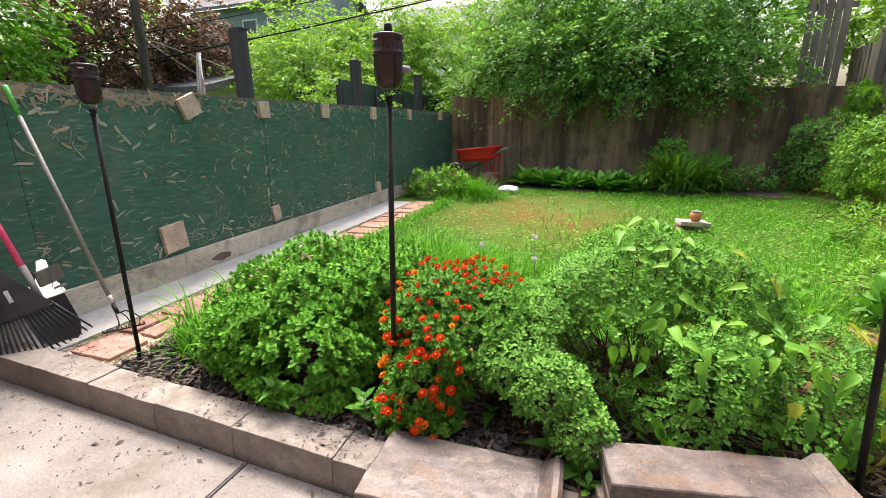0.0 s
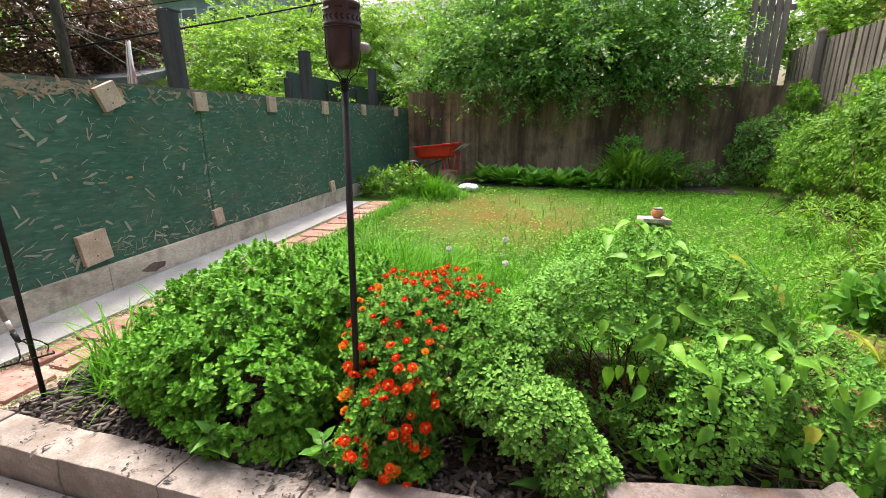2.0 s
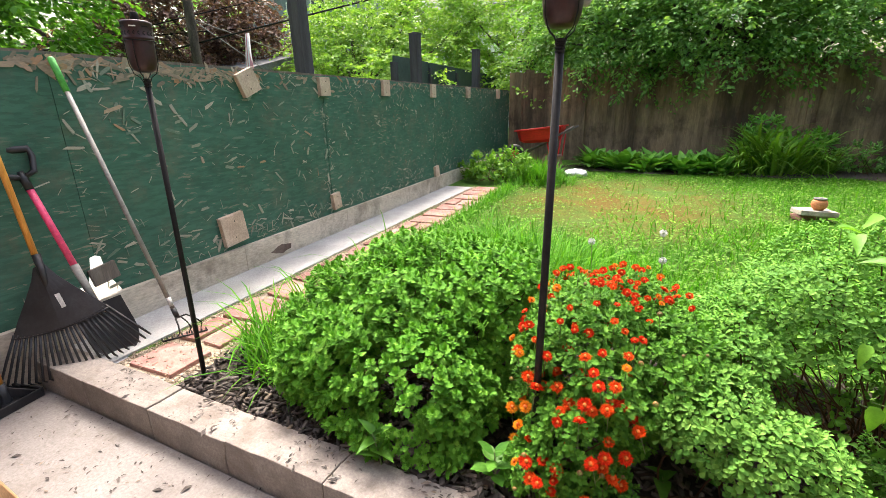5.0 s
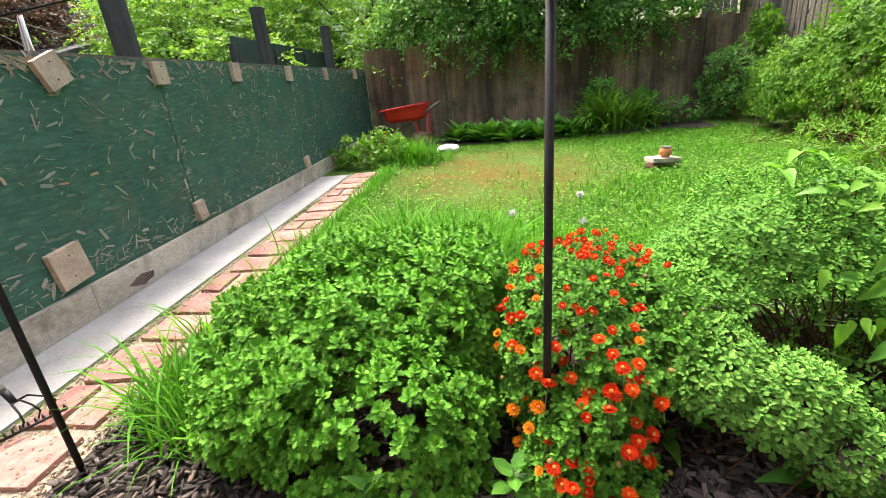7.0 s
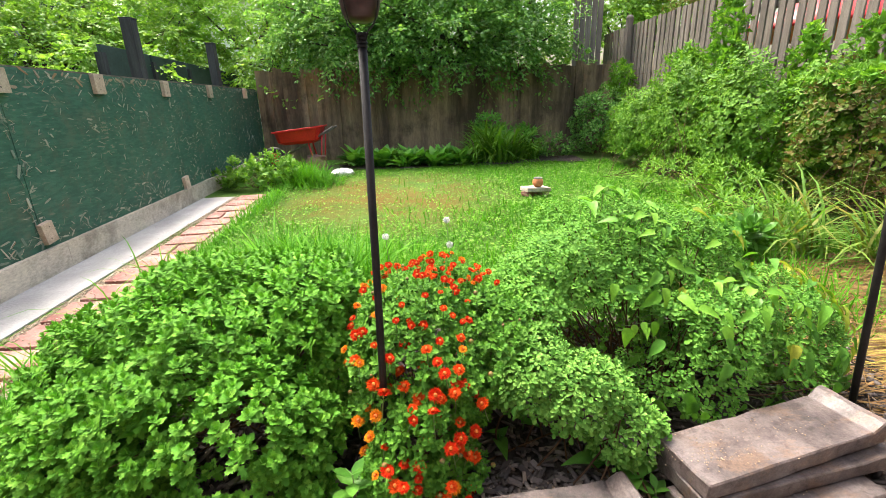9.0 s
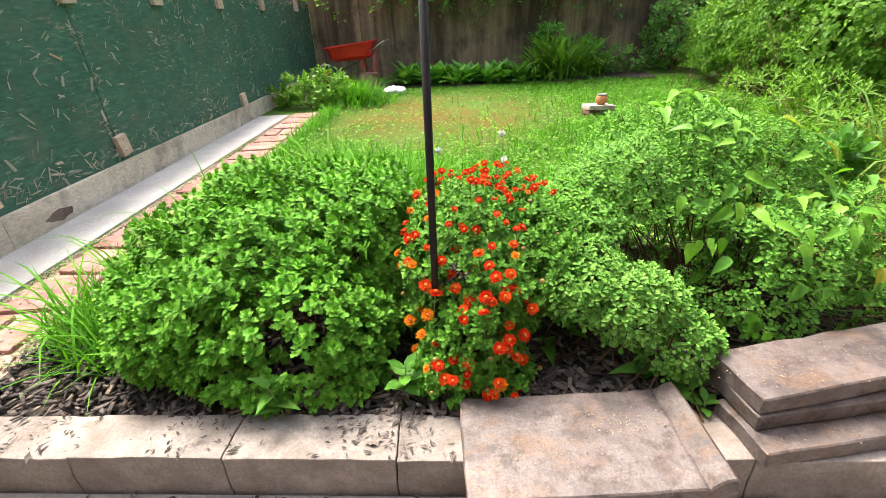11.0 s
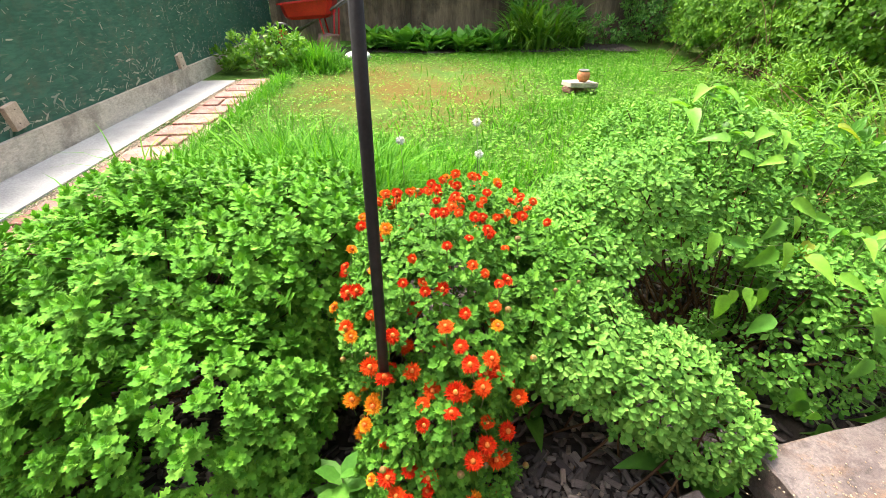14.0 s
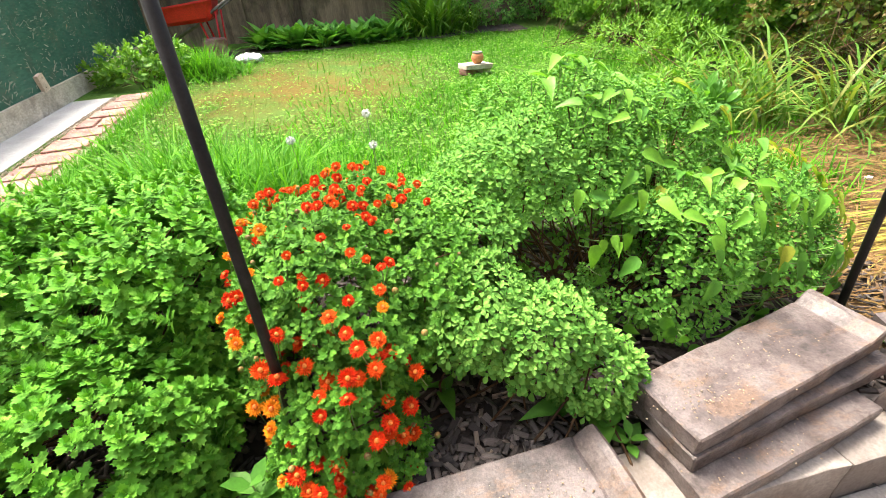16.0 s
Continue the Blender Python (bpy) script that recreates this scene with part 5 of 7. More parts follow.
def elbow_stone():
    """A broken corner piece: a level slab with its front turned down to the kerb."""
    m = pose(1.075, 1.415, 0.145, 0, -2, -15)
    prof = [(-0.065, 0.0), (0.0, 0.118), (0.165, 0.135), (0.165, 0.09), (0.04, 0.075), (-0.02, 0.0)]
    bm = prism(bmesh.new(), prof, -0.085, 0.085)
    bmesh.ops.recalc_face_normals(bm, faces=bm.faces)
    bmesh.ops.subdivide_edges(bm, edges=[e for e in bm.edges if e.calc_length() > 0.08], cuts=4, use_grid_fill=True)
    for v in bm.verts:
        v.co += noise.noise_vector(v.co * 13) * 0.007 + noise.noise_vector(v.co * 50) * 0.003
    bmesh.ops.transform(bm, matrix=m, verts=bm.verts)
    tagged(part("broken_stone", bm, M_SLAB), "broken grey-brown corner stone propped on the kerb end", "stone", "rubble")


elbow_stone()
rock("broken_stone", (1.36, 1.60, 0.20), (0.24, 0.20, 0.075), (12, -6, -38), "broken paving slab at the end of the stack", M_SLAB, seed=7, group="rubble")
rock("broken_stone", (1.62, 1.70, 0.20), (0.34, 0.24, 0.08), (6, 4, 12), "broken paving slab lying on straw", M_SLAB, seed=11, group="rubble")
rock("broken_stone", (1.33, 1.46, 0.155), (0.14, 0.13, 0.10), (25, 12, 40), "chunk of broken brown stone", M_SLAB, seed=15, group="rubble")
rock("broken_stone", (0.93, 1.40, 0.170), (0.07, 0.08, 0.06), (0, 8, 15), "small grey stone chunk on the kerb", M_SLAB, seed=19, group="rubble")
rock("broken_brick", (1.005, 1.45, 0.168), (0.05, 0.045, 0.05), (10, 5, 70), "broken orange-red brick piece among stones", M_BRICK, "brick", 23)
rock("white_rock", (1.165, 1.262, 0.04), (0.25, 0.09, 0.07), (4, 5, 30), "white-painted stone lying on the patio edge", M_BAG, "rock", 29)


# ---- tools against the fence ----
def lawn_rake():
    r = thing("leaf_rake", (-2.84, 1.52, 0.05), "black plastic leaf rake with an orange wooden handle", "rake")
    top, neck = Vector((-2.985, 1.470, 1.655)), Vector((-2.91, 1.511, 0.585))
    part("handle", tube(bmesh.new(), [top, top.lerp(neck, 0.02), top.lerp(neck, 0.5), neck + (neck - top) * 0.06], [0.009, 0.0135, 0.0135, 0.0135], 12), M_HANDLE, r, "orange varnished wooden handle")
    # head: local u across, v down the fan
    o, down = neck, Vector((0.197, -0.043, -0.426)).normalized()
    across = Vector((0.624, 0.752, 0.21)).normalized()
    out = down.cross(across).normalized()
    if out.x < 0:
        out = -out

    def at(u, v, w=0.0):
        return o + across * u + down * v + out * (w - 0.9 * u * u * 0.25)

    part("socket", tube(bmesh.new(), [neck + Vector((0.003, 0, 0.06)), neck + down * 0.13], [0.018, 0.012], 10), M_BLACK, r)
    bm = bmesh.new()
    rows = [(0.0, 0.024), (0.06, 0.05), (0.14, 0.10), (0.22, 0.155), (0.285, 0.195)]
    grid = []
    for v, hw in rows:
        grid.append([at(hw * s, v + 0.03 * (1 - s * s) * (v / 0.285), 0.012 * (1 - abs(s))) for s in np.linspace(-1, 1, 9)])
    fr = [[bm.verts.new(p + out * 0.004) for p in row] for row in grid]
    bk = [[bm.verts.new(p - out * 0.003) for p in row] for row in grid]
    for i in range(len(rows) - 1):
        for j in range(8):
            bm.faces.new((fr[i][j], fr[i][j + 1], fr[i + 1][j + 1], fr[i + 1][j]))
            bm.faces.new((bk[i][j], bk[i + 1][j], bk[i + 1][j + 1], bk[i][j + 1]))
    for j in range(8):
        bm.faces.new((fr[-1][j], fr[-1][j + 1], bk[-1][j + 1], bk[-1][j]))
        bm.faces.new((fr[0][j], bk[0][j], bk[0][j + 1], fr[0][j + 1]))
    for i in range(len(rows) - 1):
        bm.faces.new((fr[i][0], fr[i + 1][0], bk[i + 1][0], bk[i][0]))
        bm.faces.new((fr[i][8], bk[i][8], bk[i + 1][8], fr[i + 1][8]))
    bmesh.ops.recalc_face_normals(bm, faces=bm.faces)
    head = part("fan", bm, M_BLACK, r)
    for k in range(24):
        s = -1 + 2 * k / 23
        bm = bmesh.new()
        p0, p1 = at(0.188 * s, 0.275 + 0.025 * (1 - s * s)), at(0.31 * s, 0.475 + 0.06 * (1 - s * s))
        p2 = p1 + down * 0.012 - out * 0.03
        tube(bm, [p0, p0.lerp(p1, 0.5) + out * 0.004, p1, p2], [0.0065, 0.006, 0.0055, 0.004], 5)
        part("tine", bm, M_BLACK, r)
    bm = bmesh.new()
    tube(bm, [at(0.197 * s, 0.292 + 0.027 * (1 - s * s), 0.006) for s in np.linspace(-1, 1, 13)], 0.0045, 6)
    part("cross_rib", bm, M_BLACK, r)
    c = at(0.02, 0.19, 0.013)
    rot = Matrix((across, -down, out)).transposed().to_4x4()
    part("sticker", box(bmesh.new(), Matrix.Translation(c) @ rot @ pose(0, 0, 0, 0, 0, 6), 0.046, 0.072, 0.0015), M_LABEL, r, "small white sticker")


lawn_rake()


def shovel():
    s = thing("shovel", (-2.83, 1.86, 0.12), "shovel with pink shaft, black grip and black blade", "shovel")
    a, b = Vector((-2.985, 1.58, 0.985)), Vector((-2.835, 1.620, 0.548))
    d = (b - a).normalized()
    part("shaft", tube(bmesh.new(), [a, b], 0.0155, 12), M_PINK, s, "bright pink shaft")
    side = Vector((0.25, 0.93, 0.25)).normalized()
    side = (side - d * side.dot(d)).normalized()
    g = a - d * 0.10
    bm = tube(bmesh.new(), [a + d * 0.05, a - d * 0.005, g + d * 0.06], [0.0175, 0.018, 0.013], 10)
    part("ferrule", bm, M_BLACK, s)
    loop = [a - d * 0.01, a - d * 0.03 + side * 0.05, g + side * 0.072, g - d * 0.035 + side * 0.07, g - d * 0.045, g - d * 0.035 - side * 0.07, g - side * 0.072, a - d * 0.03 - side * 0.05, a - d * 0.01]
    part("grip", tube(bmesh.new(), loop, [0.015, 0.014, 0.014, 0.017, 0.019, 0.017, 0.014, 0.014, 0.015], 8), M_BLACK, s, "black D-shaped grip")
    part("socket", tube(bmesh.new(), [b - d * 0.02, b + d * 0.25], [0.019, 0.015], 12), M_GREYROD, s, "grey metal socket")
    # blade: dished, rounded point
    o = b + d * 0.20
    n = d.cross(side).normalized()
    if n.x < 0:
        n = -n
    bm = bmesh.new()
    top, bot = [], []
    for i in range(9):
        v = i / 8
        hw = 0.105 * (1 if v < 0.55 else math.sqrt(max(0.0, 1 - ((v - 0.55) / 0.47) ** 2)))
        rowt, rowb = [], []
        for k in range(9):
            u = -1 + k / 4
            p = o + d * (0.29 * v) + side * (hw * u) + n * (0.022 * u * u - 0.01 + 0.02 * v * v)
            rowt.append(bm.verts.new(p + n * 0.0015))
            rowb.append(bm.verts.new(p - n * 0.0015))
        top.append(rowt)
        bot.append(rowb)
    for i in range(8):
        for k in range(8):
            bm.faces.new((top[i][k], top[i][k + 1], top[i + 1][k + 1], top[i + 1][k]))
            bm.faces.new((bot[i][k], bot[i + 1][k], bot[i + 1][k + 1], bot[i][k + 1]))
    part("blade", bm, M_BLACK, s, "black steel blade")


shovel()


def cultivator():
    c = thing("hand_cultivator", (-2.45, 1.9, 0.12), "long grey cultivator with green grip leaning on the fence", "garden tool")
    a, b = Vector((-2.99, 1.815, 1.545)), Vector((-2.555, 1.885, 0.235))
    d = (b - a).normalized()
    part("handle", tube(bmesh.new(), [a + d * 0.10, b], 0.0115, 12), M_GREYROD, c)
    part("grip", tube(bmesh.new(), [a, a + d * 0.008, a + d * 0.17], [0.010, 0.0155, 0.0145], 12), M_GREENGRIP, c, "bright green plastic grip")
    part("sticker", tube(bmesh.new(), [b - d * 0.10, b - d * 0.05], 0.0121, 12), M_LABEL, c, "white label band")
    part("ferrule", tube(bmesh.new(), [b - d * 0.035, b + d * 0.02], [0.0145, 0.013], 10), M_BLACK, c)
    hub = b + d * 0.02
    for k in range(3):
        s = (k - 1) * 0.05
        zf = float(gz(1.9)) + 0.018
        pts = [hub, hub + Vector((0.03, s * 0.6, 0.012)), Vector((hub.x + 0.075, hub.y + s, hub.z - 0.01)), Vector((hub.x + 0.10, hub.y + s * 1.3, (hub.z + zf) / 2)), Vector((hub.x + 0.075, hub.y + s * 1.4, zf))]
        part("tine", tube(bmesh.new(), pts, [0.005, 0.0045, 0.004, 0.004, 0.003], 6), M_IRON, c)
    # a small wire head resting beside it on the paver
    zf = float(gz(1.85)) + 0.02
    h = thing("rake_head", (-2.42, 1.82, zf), "small rusty wire rake head lying on a paver", "garden tool")
    part("bar", tube(bmesh.new(), [(-2.47, 1.74, zf + 0.02), (-2.37, 1.92, zf + 0.02)], 0.005, 6), M_IRON, h)
    for k in range(10):
        f = k / 9
        p = Vector((-2.47, 1.74, zf + 0.02)).lerp(Vector((-2.37, 1.92, zf + 0.02)), f)
        part("tooth", tube(bmesh.new(), [p, p + Vector((-0.035, 0.018, 0.004)), p + Vector((-0.045, 0.022, -0.018))], 0.0028, 5), M_IRON, h)


cultivator()


def tamper():
    t = thing("ground_tamper", (-2.88, 1.23, 0.0), "orange-handled tamper with ribbed black base on the patio", "garden tool")
    a, b = Vector((-2.93, 1.235, 1.215)), Vector((-2.885, 1.235, 0.085))
    part("handle", tube(bmesh.new(), [a, a.lerp(b, 0.006), a.lerp(b, 0.02), a.lerp(b, 0.5), b], [0.009, 0.016, 0.0195, 0.0185, 0.0175], 14), M_HANDLE, t, "thick orange wooden handle")
    m = pose(-2.885, 1.235, 0.0, 0, 0, 12)
    bm = bmesh.new()
    box(bm, m @ pose(0, 0, 0.009), 0.20, 0.20, 0.016, 0.003)
    for s in (-1, 1):
        box(bm, m @ pose(0, 0.095 * s, 0.028), 0.20, 0.010, 0.03, 0.002)
        box(bm, m @ pose(0.095 * s, 0, 0.028), 0.010, 0.18, 0.03, 0.002)
    part("base_plate", bm, M_BLACK, t)
    for k in range(4):
        bm = box(bmesh.new(), m @ pose(0, 0, 0, 0, 0, 45 + 90 * k) @ pose(0.06, 0, 0.042, 0, 26, 0), 0.12, 0.008, 0.045, 0.002)
        part("rib", bm, M_BLACK, t)
    part("socket", lathe(bmesh.new(), [(0.03, 0.014), (0.025, 0.05), (0.022, 0.11), (0.0, 0.11)], pose(-2.885, 1.235, 0, 0, 0, 0), 14), M_BLACK, t)
    for k, z in enumerate((0.36, 0.40)):
        q = a.lerp(b, 1 - (z - 0.085) / 1.13)
        part("printed_mark", tube(bmesh.new(), [q, q + Vector((0, 0, 0.03))], 0.0184, 14), M_IRON if k else M_GREENGRIP, t, "dark printed mark")


tamper()


def bricks():
    me = None
    k = 0
    spots = [(-2.735, 1.085, 0.0985, 0, 90, 28)]
    for layer in range(5):
        for c in range(2):
            spots.append((-2.84 + 0.012 * layer * (-1) ** layer, 0.96 - 0.105 * c, 0.031 + 0.0625 * layer, 0, 0, -8 + 6 * ((layer * 7) % 3)))
    for s in spots:
        if me is None:
            bm = box(bmesh.new(), Matrix(), 0.195, 0.095, 0.06, 0.004)
            bmesh.ops.subdivide_edges(bm, edges=[e for e in bm.edges if e.calc_length() > 0.05], cuts=2, use_grid_fill=True)
            rough_up(bm, 0.0018, 30)
            me = bpy.data.meshes.new("brick")
            bm.to_mesh(me)
            bm.free()
            me.materials.append(M_BRICK)
        ob = new("brick", me)
        ob.matrix_world = pose(*s)
        tagged(ob, "loose dull red brick standing on the patio" if k == 0 else "dull red brick in a low stack by the wall", "brick", "stacked bricks")
        k += 1


bricks()


def trestle():
    """Rough timber trestle at the patio's edge, by the bricks."""
    t = thing("timber_trestle", (-2.25, 0.80, 0.0), "rough pale timber trestle with a weathered block", "trestle")
    part("leg", box(bmesh.new(), look((-2.22, 0.86, 0.30), (-2.16, 0.955, -0.06)) @ pose(0, 0, 0, 0, 0, 20), 0.05, 0.09, 0.70, 0.004), M_WOOD, t)
    part("leg", box(bmesh.new(), look((-2.42, 0.66, 0.30), (-2.5, 0.58, -0.06)) @ pose(0, 0, 0, 0, 0, 20), 0.05, 0.09, 0.66, 0.004), M_WOOD, t)
    part("brace", box(bmesh.new(), pose(-2.20, 0.885, 0.17, 0, 12, 30), 0.10, 0.06, 0.04, 0.004), M_WOOD, t)
    bm = bmesh.new()
    tube(bm, [(-2.30, 0.76, 0.0), (-2.30, 0.77, 0.18), (-2.29, 0.78, 0.34), (-2.29, 0.78, 0.36)], [0.085, 0.09, 0.08, 0.05], 12)
    rough_up(bm, 0.008, 14)
    tagged(part("log", bm, M_GREYWOOD), "weathered grey-brown log standing on the patio", "log")


trestle()


# ---- flowers ----
def petal_flower(rings, r):
    """Layered daisy-like bloom: rings of (petals, radius, lift)."""
    Vs, Fs, off = [], [], 0
    tv = np.array([(-0.06, 0.12, 0.0), (0.06, 0.12, 0.0), (-0.12, 0.62, 0.05), (0.12, 0.62, 0.05), (0, 1.0, 0.0), (0, 0.5, -0.05)])
    tf = np.array([(0, 1, 5), (0, 5, 2), (1, 3, 5), (2, 5, 4), (5, 3, 4)])
    for n, rad, lift in rings:
        for k in range(n):
            a = 2 * math.pi * (k + random.uniform(-0.2, 0.2)) / n
            c, s = math.cos(a), math.sin(a)
            le = lift + random.uniform(-0.1, 0.1)
            L = r * rad * random.uniform(0.88, 1.1)
            w = r * 1.0
            P = np.stack([tv[:, 0] * w * c + tv[:, 1] * L * math.cos(le) * s, -tv[:, 0] * w * s + tv[:, 1] * L * math.cos(le) * c, tv[:, 1] * L * math.sin(le) + tv[:, 2] * L], 1)
            Vs.append(P)
            Fs.append(tf + off)
            off += 6
    return np.concatenate(Vs), np.concatenate(Fs)


def petal_material(name, inner, outer):
    m, n, l, b, o = nodes_of(name)
    tc = n.new("ShaderNodeTexCoord")
    ln = n.new("ShaderNodeVectorMath")
    ln.operation = 'LENGTH'
    l.new(tc.outputs["Object"], ln.inputs[0])
    mr = n.new("ShaderNodeMapRange")
    mr.inputs["From Max"].default_value = 0.02
    l.new(ln.outputs["Value"], mr.inputs["Value"])
    col = ramp(n, l, mr.outputs[0], [(0.15, inner), (0.6, outer)])
    rnd = n.new("ShaderNodeNewGeometry").outputs["Random Per Island"]
    col = mix(n, l, col, ramp(n, l, rnd, [(0, (0.75, 0.75, 0.75)), (1, (1.2, 1.2, 1.2))]), 1.0, 'MULTIPLY')
    l.new(col, b.inputs["Base Color"])
    b.inputs["Roughness"].default_value = 0.8
    b.inputs["Specular IOR Level"].default_value = 0.08
    return m


M_PETALS = [petal_material("red_petal", (0.60, 0.085, 0.008), (0.58, 0.030, 0.006)), petal_material("orange_petal", (0.58, 0.045, 0.007), (0.66, 0.075, 0.008)), petal_material("gold_petal", (0.56, 0.05, 0.008), (0.72, 0.25, 0.012))]
M_HEART = surface("flower_centre", (0.62, 0.10, 0.01), (0.75, 0.28, 0.03), 60, 0.8, 300, 0.4, 0.001)
M_BUD = surface("flower_bud", (0.26, 0.07, 0.02), (0.14, 0.20, 0.03), 40, 0.6, 200, 0.2, 0.001, per_object=0.4)


def build_flowers():
    kinds = []
    for mi, m in enumerate(M_PETALS):
        for v in range(2):
            V, F = petal_flower([(24, 1.0, 0.06), (22, 0.84, 0.32), (18, 0.64, 0.62), (12, 0.44, 0.95)], 0.0205)
            me = bpy.data.meshes.new("flower")
            me.from_pydata([tuple(p) for p in V], [], [tuple(int(i) for i in f) for f in F])
            me.materials.append(m)
            kinds.append((me, mi))
    bm = bmesh.new()
    bmesh.ops.create_uvsphere(bm, u_segments=8, v_segments=5, radius=0.0052)
    centre = bpy.data.meshes.new("centre")
    bm.to_mesh(centre)
    bm.free()
    centre.materials.append(M_HEART)
    bm = bmesh.new()
    bmesh.ops.create_uvsphere(bm, u_segments=8, v_segments=6, radius=0.007)
    bud = bpy.data.meshes.new("bud")
    bm.to_mesh(bud)
    bm.free()
    bud.materials.append(M_BUD)
    base = Vector(mum.location)
    front = [i for i in range(len(mumP)) if mumA[i][2] > 0.2 or mumA[i][1] < 0]
    wanted = [(-0.302, 1.674, 0.446), (-0.427, 1.588, 0.346), (-0.47, 1.756, 0.557), (-0.45, 1.73, 0.646), (-0.555, 1.904, 0.651), (-0.389, 1.609, 0.396)]
    spots = [Vector(w) for w in wanted]
    tries = 0
    while len(spots) < 120 and tries < 9000:
        tries += 1
        i = random.choice(front)
        p = Vector(mumP[i]) + Vector(mumA[i]) * random.uniform(0.014, 0.036)
        # bare of bloom on the right flank, thick on the top and down the middle
        if p.x > -0.20 or p.x > -0.27 and random.random() < 0.8:
            continue
        if p.z < 0.42 and abs(p.x + 0.43) > 0.11 and random.random() < 0.8:
            continue
        if min((p - s).length for s in spots) < 0.028:
            continue
        spots.append(p)
    # a crowd of small blooms along the top
    crown = [i for i in range(len(mumP)) if mumP[i][1] > 1.96 and mumP[i][2] > 0.60 and -0.62 < mumP[i][0] < -0.12]
    tries = 0
    while len(spots) < 158 and tries < 4000:
        tries += 1
        i = random.choice(crown)
        p = Vector(mumP[i]) + Vector(mumA[i]) * random.uniform(0.012, 0.032)
        if min((p - s).length for s in spots) > 0.022:
            spots.append(p)
    # the thick column of blooms down the front
    column = [i for i in range(len(mumP)) if mumP[i][1] < 1.82 and -0.60 < mumP[i][0] < -0.27 and mumA[i][1] < 0.35]
    tries = 0
    while len(spots) < 180 and tries < 6000:
        tries += 1
        i = random.choice(column)
        p = Vector(mumP[i]) + Vector(mumA[i]) * random.uniform(0.016, 0.036)
        if min((p - s).length for s in spots) > 0.034:
            spots.append(p)
    st0, st1 = [], []
    for k, p in enumerate(spots):
        nrm = Vector((random.gauss(0, 0.28), -0.55 + random.gauss(0, 0.25), 0.8)).normalized()
        me, mi = random.choice(kinds[:4] if random.random() < 0.92 else kinds[4:])
        if p.x < -0.55 and random.random() < 0.6:
            me, mi = kinds[4 + k % 2]
        ob = new("flower", me)
        s = random.uniform(0.72, 1.15) * (0.76 if p.z > 0.60 else 1.0)
        rot = nrm.to_track_quat('Z', 'Y').to_matrix().to_4x4()
        ob.parent = mum
        ob.matrix_basis = Matrix.Translation(p - base) @ rot @ Matrix.Diagonal((s, s, s, 1))
        c = new("centre", centre)
        c.parent = ob
        c.location = (0, 0, 0.006)
        st0.append(p - nrm * 0.004)
        st1.append(p - nrm * 0.05 - Vector((0, 0, 0.05)))
    for k in range(60):
        i = random.choice(front)
        p = Vector(mumP[i]) + Vector(mumA[i]) * random.uniform(0.012, 0.035)
        ob = new("bud", bud)
        ob.parent = mum
        s = random.uniform(0.6, 1.2)
        ob.matrix_basis = Matrix.Translation(p - base) @ Matrix.Diagonal((s, s, s, 1))
        st0.append(p)
        st1.append(p - Vector(mumA[i]) * 0.07)
    V, F = twigs(np.array([tuple(v) for v in st1]), np.array([tuple(v) for v in st0]), 0.0018, 0.0013, 0.1, 4)
    mesh_part("stem_tangle", V, F, M_GSTEM, mum, "thin green flower stems", kind="stuff")


build_flowers()


# ---- single broad leaves: vines, seedlings ----
M_LIME = foliage("vine_leaf_lime", [(0.11, 0.29, 0.03), (0.15, 0.36, 0.04), (0.20, 0.41, 0.05)], 0.45, 0.35, per_object=True)


def leaf_mesh(name, template, material, bend=0.0):
    V, F = template
    me = bpy.data.meshes.new(name)
    me.from_pydata([tuple(p) for p in V], [], [tuple(int(i) for i in f) for f in F])
    for p in me.polygons:
        p.use_smooth = True
    me.materials.append(material)
    return me


def put_leaf(me, p, way, up, size, parent, name="leaf"):
    y = Vector(way).normalized()
    x = y.cross(Vector(up)).normalized()
    z = x.cross(y)
    m = Matrix((x, y, z)).transposed().to_4x4()
    ob = new(name, me)
    ob.parent = parent
    ob.matrix_basis = Matrix.Translation(Vector(p) - Vector(parent.location)) @ m @ Matrix.Diagonal((size, size, size, 1))
    return ob


HEART_L = leaf_mesh("leaf", L_HEART, M_LIME)
HEART_G, HEART_Y, OVAL_G = leaf_mesh("leaf", L_HEART, M_VINE), leaf_mesh("leaf", L_HEART, M_VINEY), leaf_mesh("leaf", L_OVAL, M_VINE)


def build_vine():
    vine = thing("bindweed_vine", (0.55, 1.9, 0.12), "broad heart-leaved vine climbing over the small-leaved bush", "vine")
    P, N = on_blobs(RIGHT, 3000, 0.05, 0.0)
    ok = np.where((P[:, 0] > 0.25 + 0.5 * (rng.random(len(P)) < 0.5)) & (N[:, 1] < 0.55))[0]
    s, e = [], []
    for i in rng.choice(ok, min(300, len(ok)), replace=False):
        p, n = Vector(P[i]), Vector(N[i])
        p += n * random.uniform(0.012, 0.035)
        way = Vector((random.gauss(0.1, 0.6), random.gauss(-0.35, 0.4), -1.0 if p.z < 0.58 else -0.2))
        way = (way - n * way.dot(n) * 0.8).normalized()
        yel = p.x > 1.05 and random.random() < 0.7 or random.random() < 0.03
        # most leaves above 0.5 m take the lighter lime colour
        lime = p.z > 0.5 and random.random() < 0.7
        put_leaf(HEART_Y if yel else HEART_L if lime else HEART_G, p, way, n + Vector((0, 0, 0.35)), random.uniform(0.038, 0.08), vine)
        s.append(tuple(p))
        e.append(tuple(p - n * 0.09 - Vector((0, 0, 0.03))))
    V, F = twigs(np.array(e), np.array(s), 0.0018, 0.0012, 0.2, 4)
    mesh_part("stem_tangle", V, F, M_GSTEM, vine, kind="stuff")


build_vine()


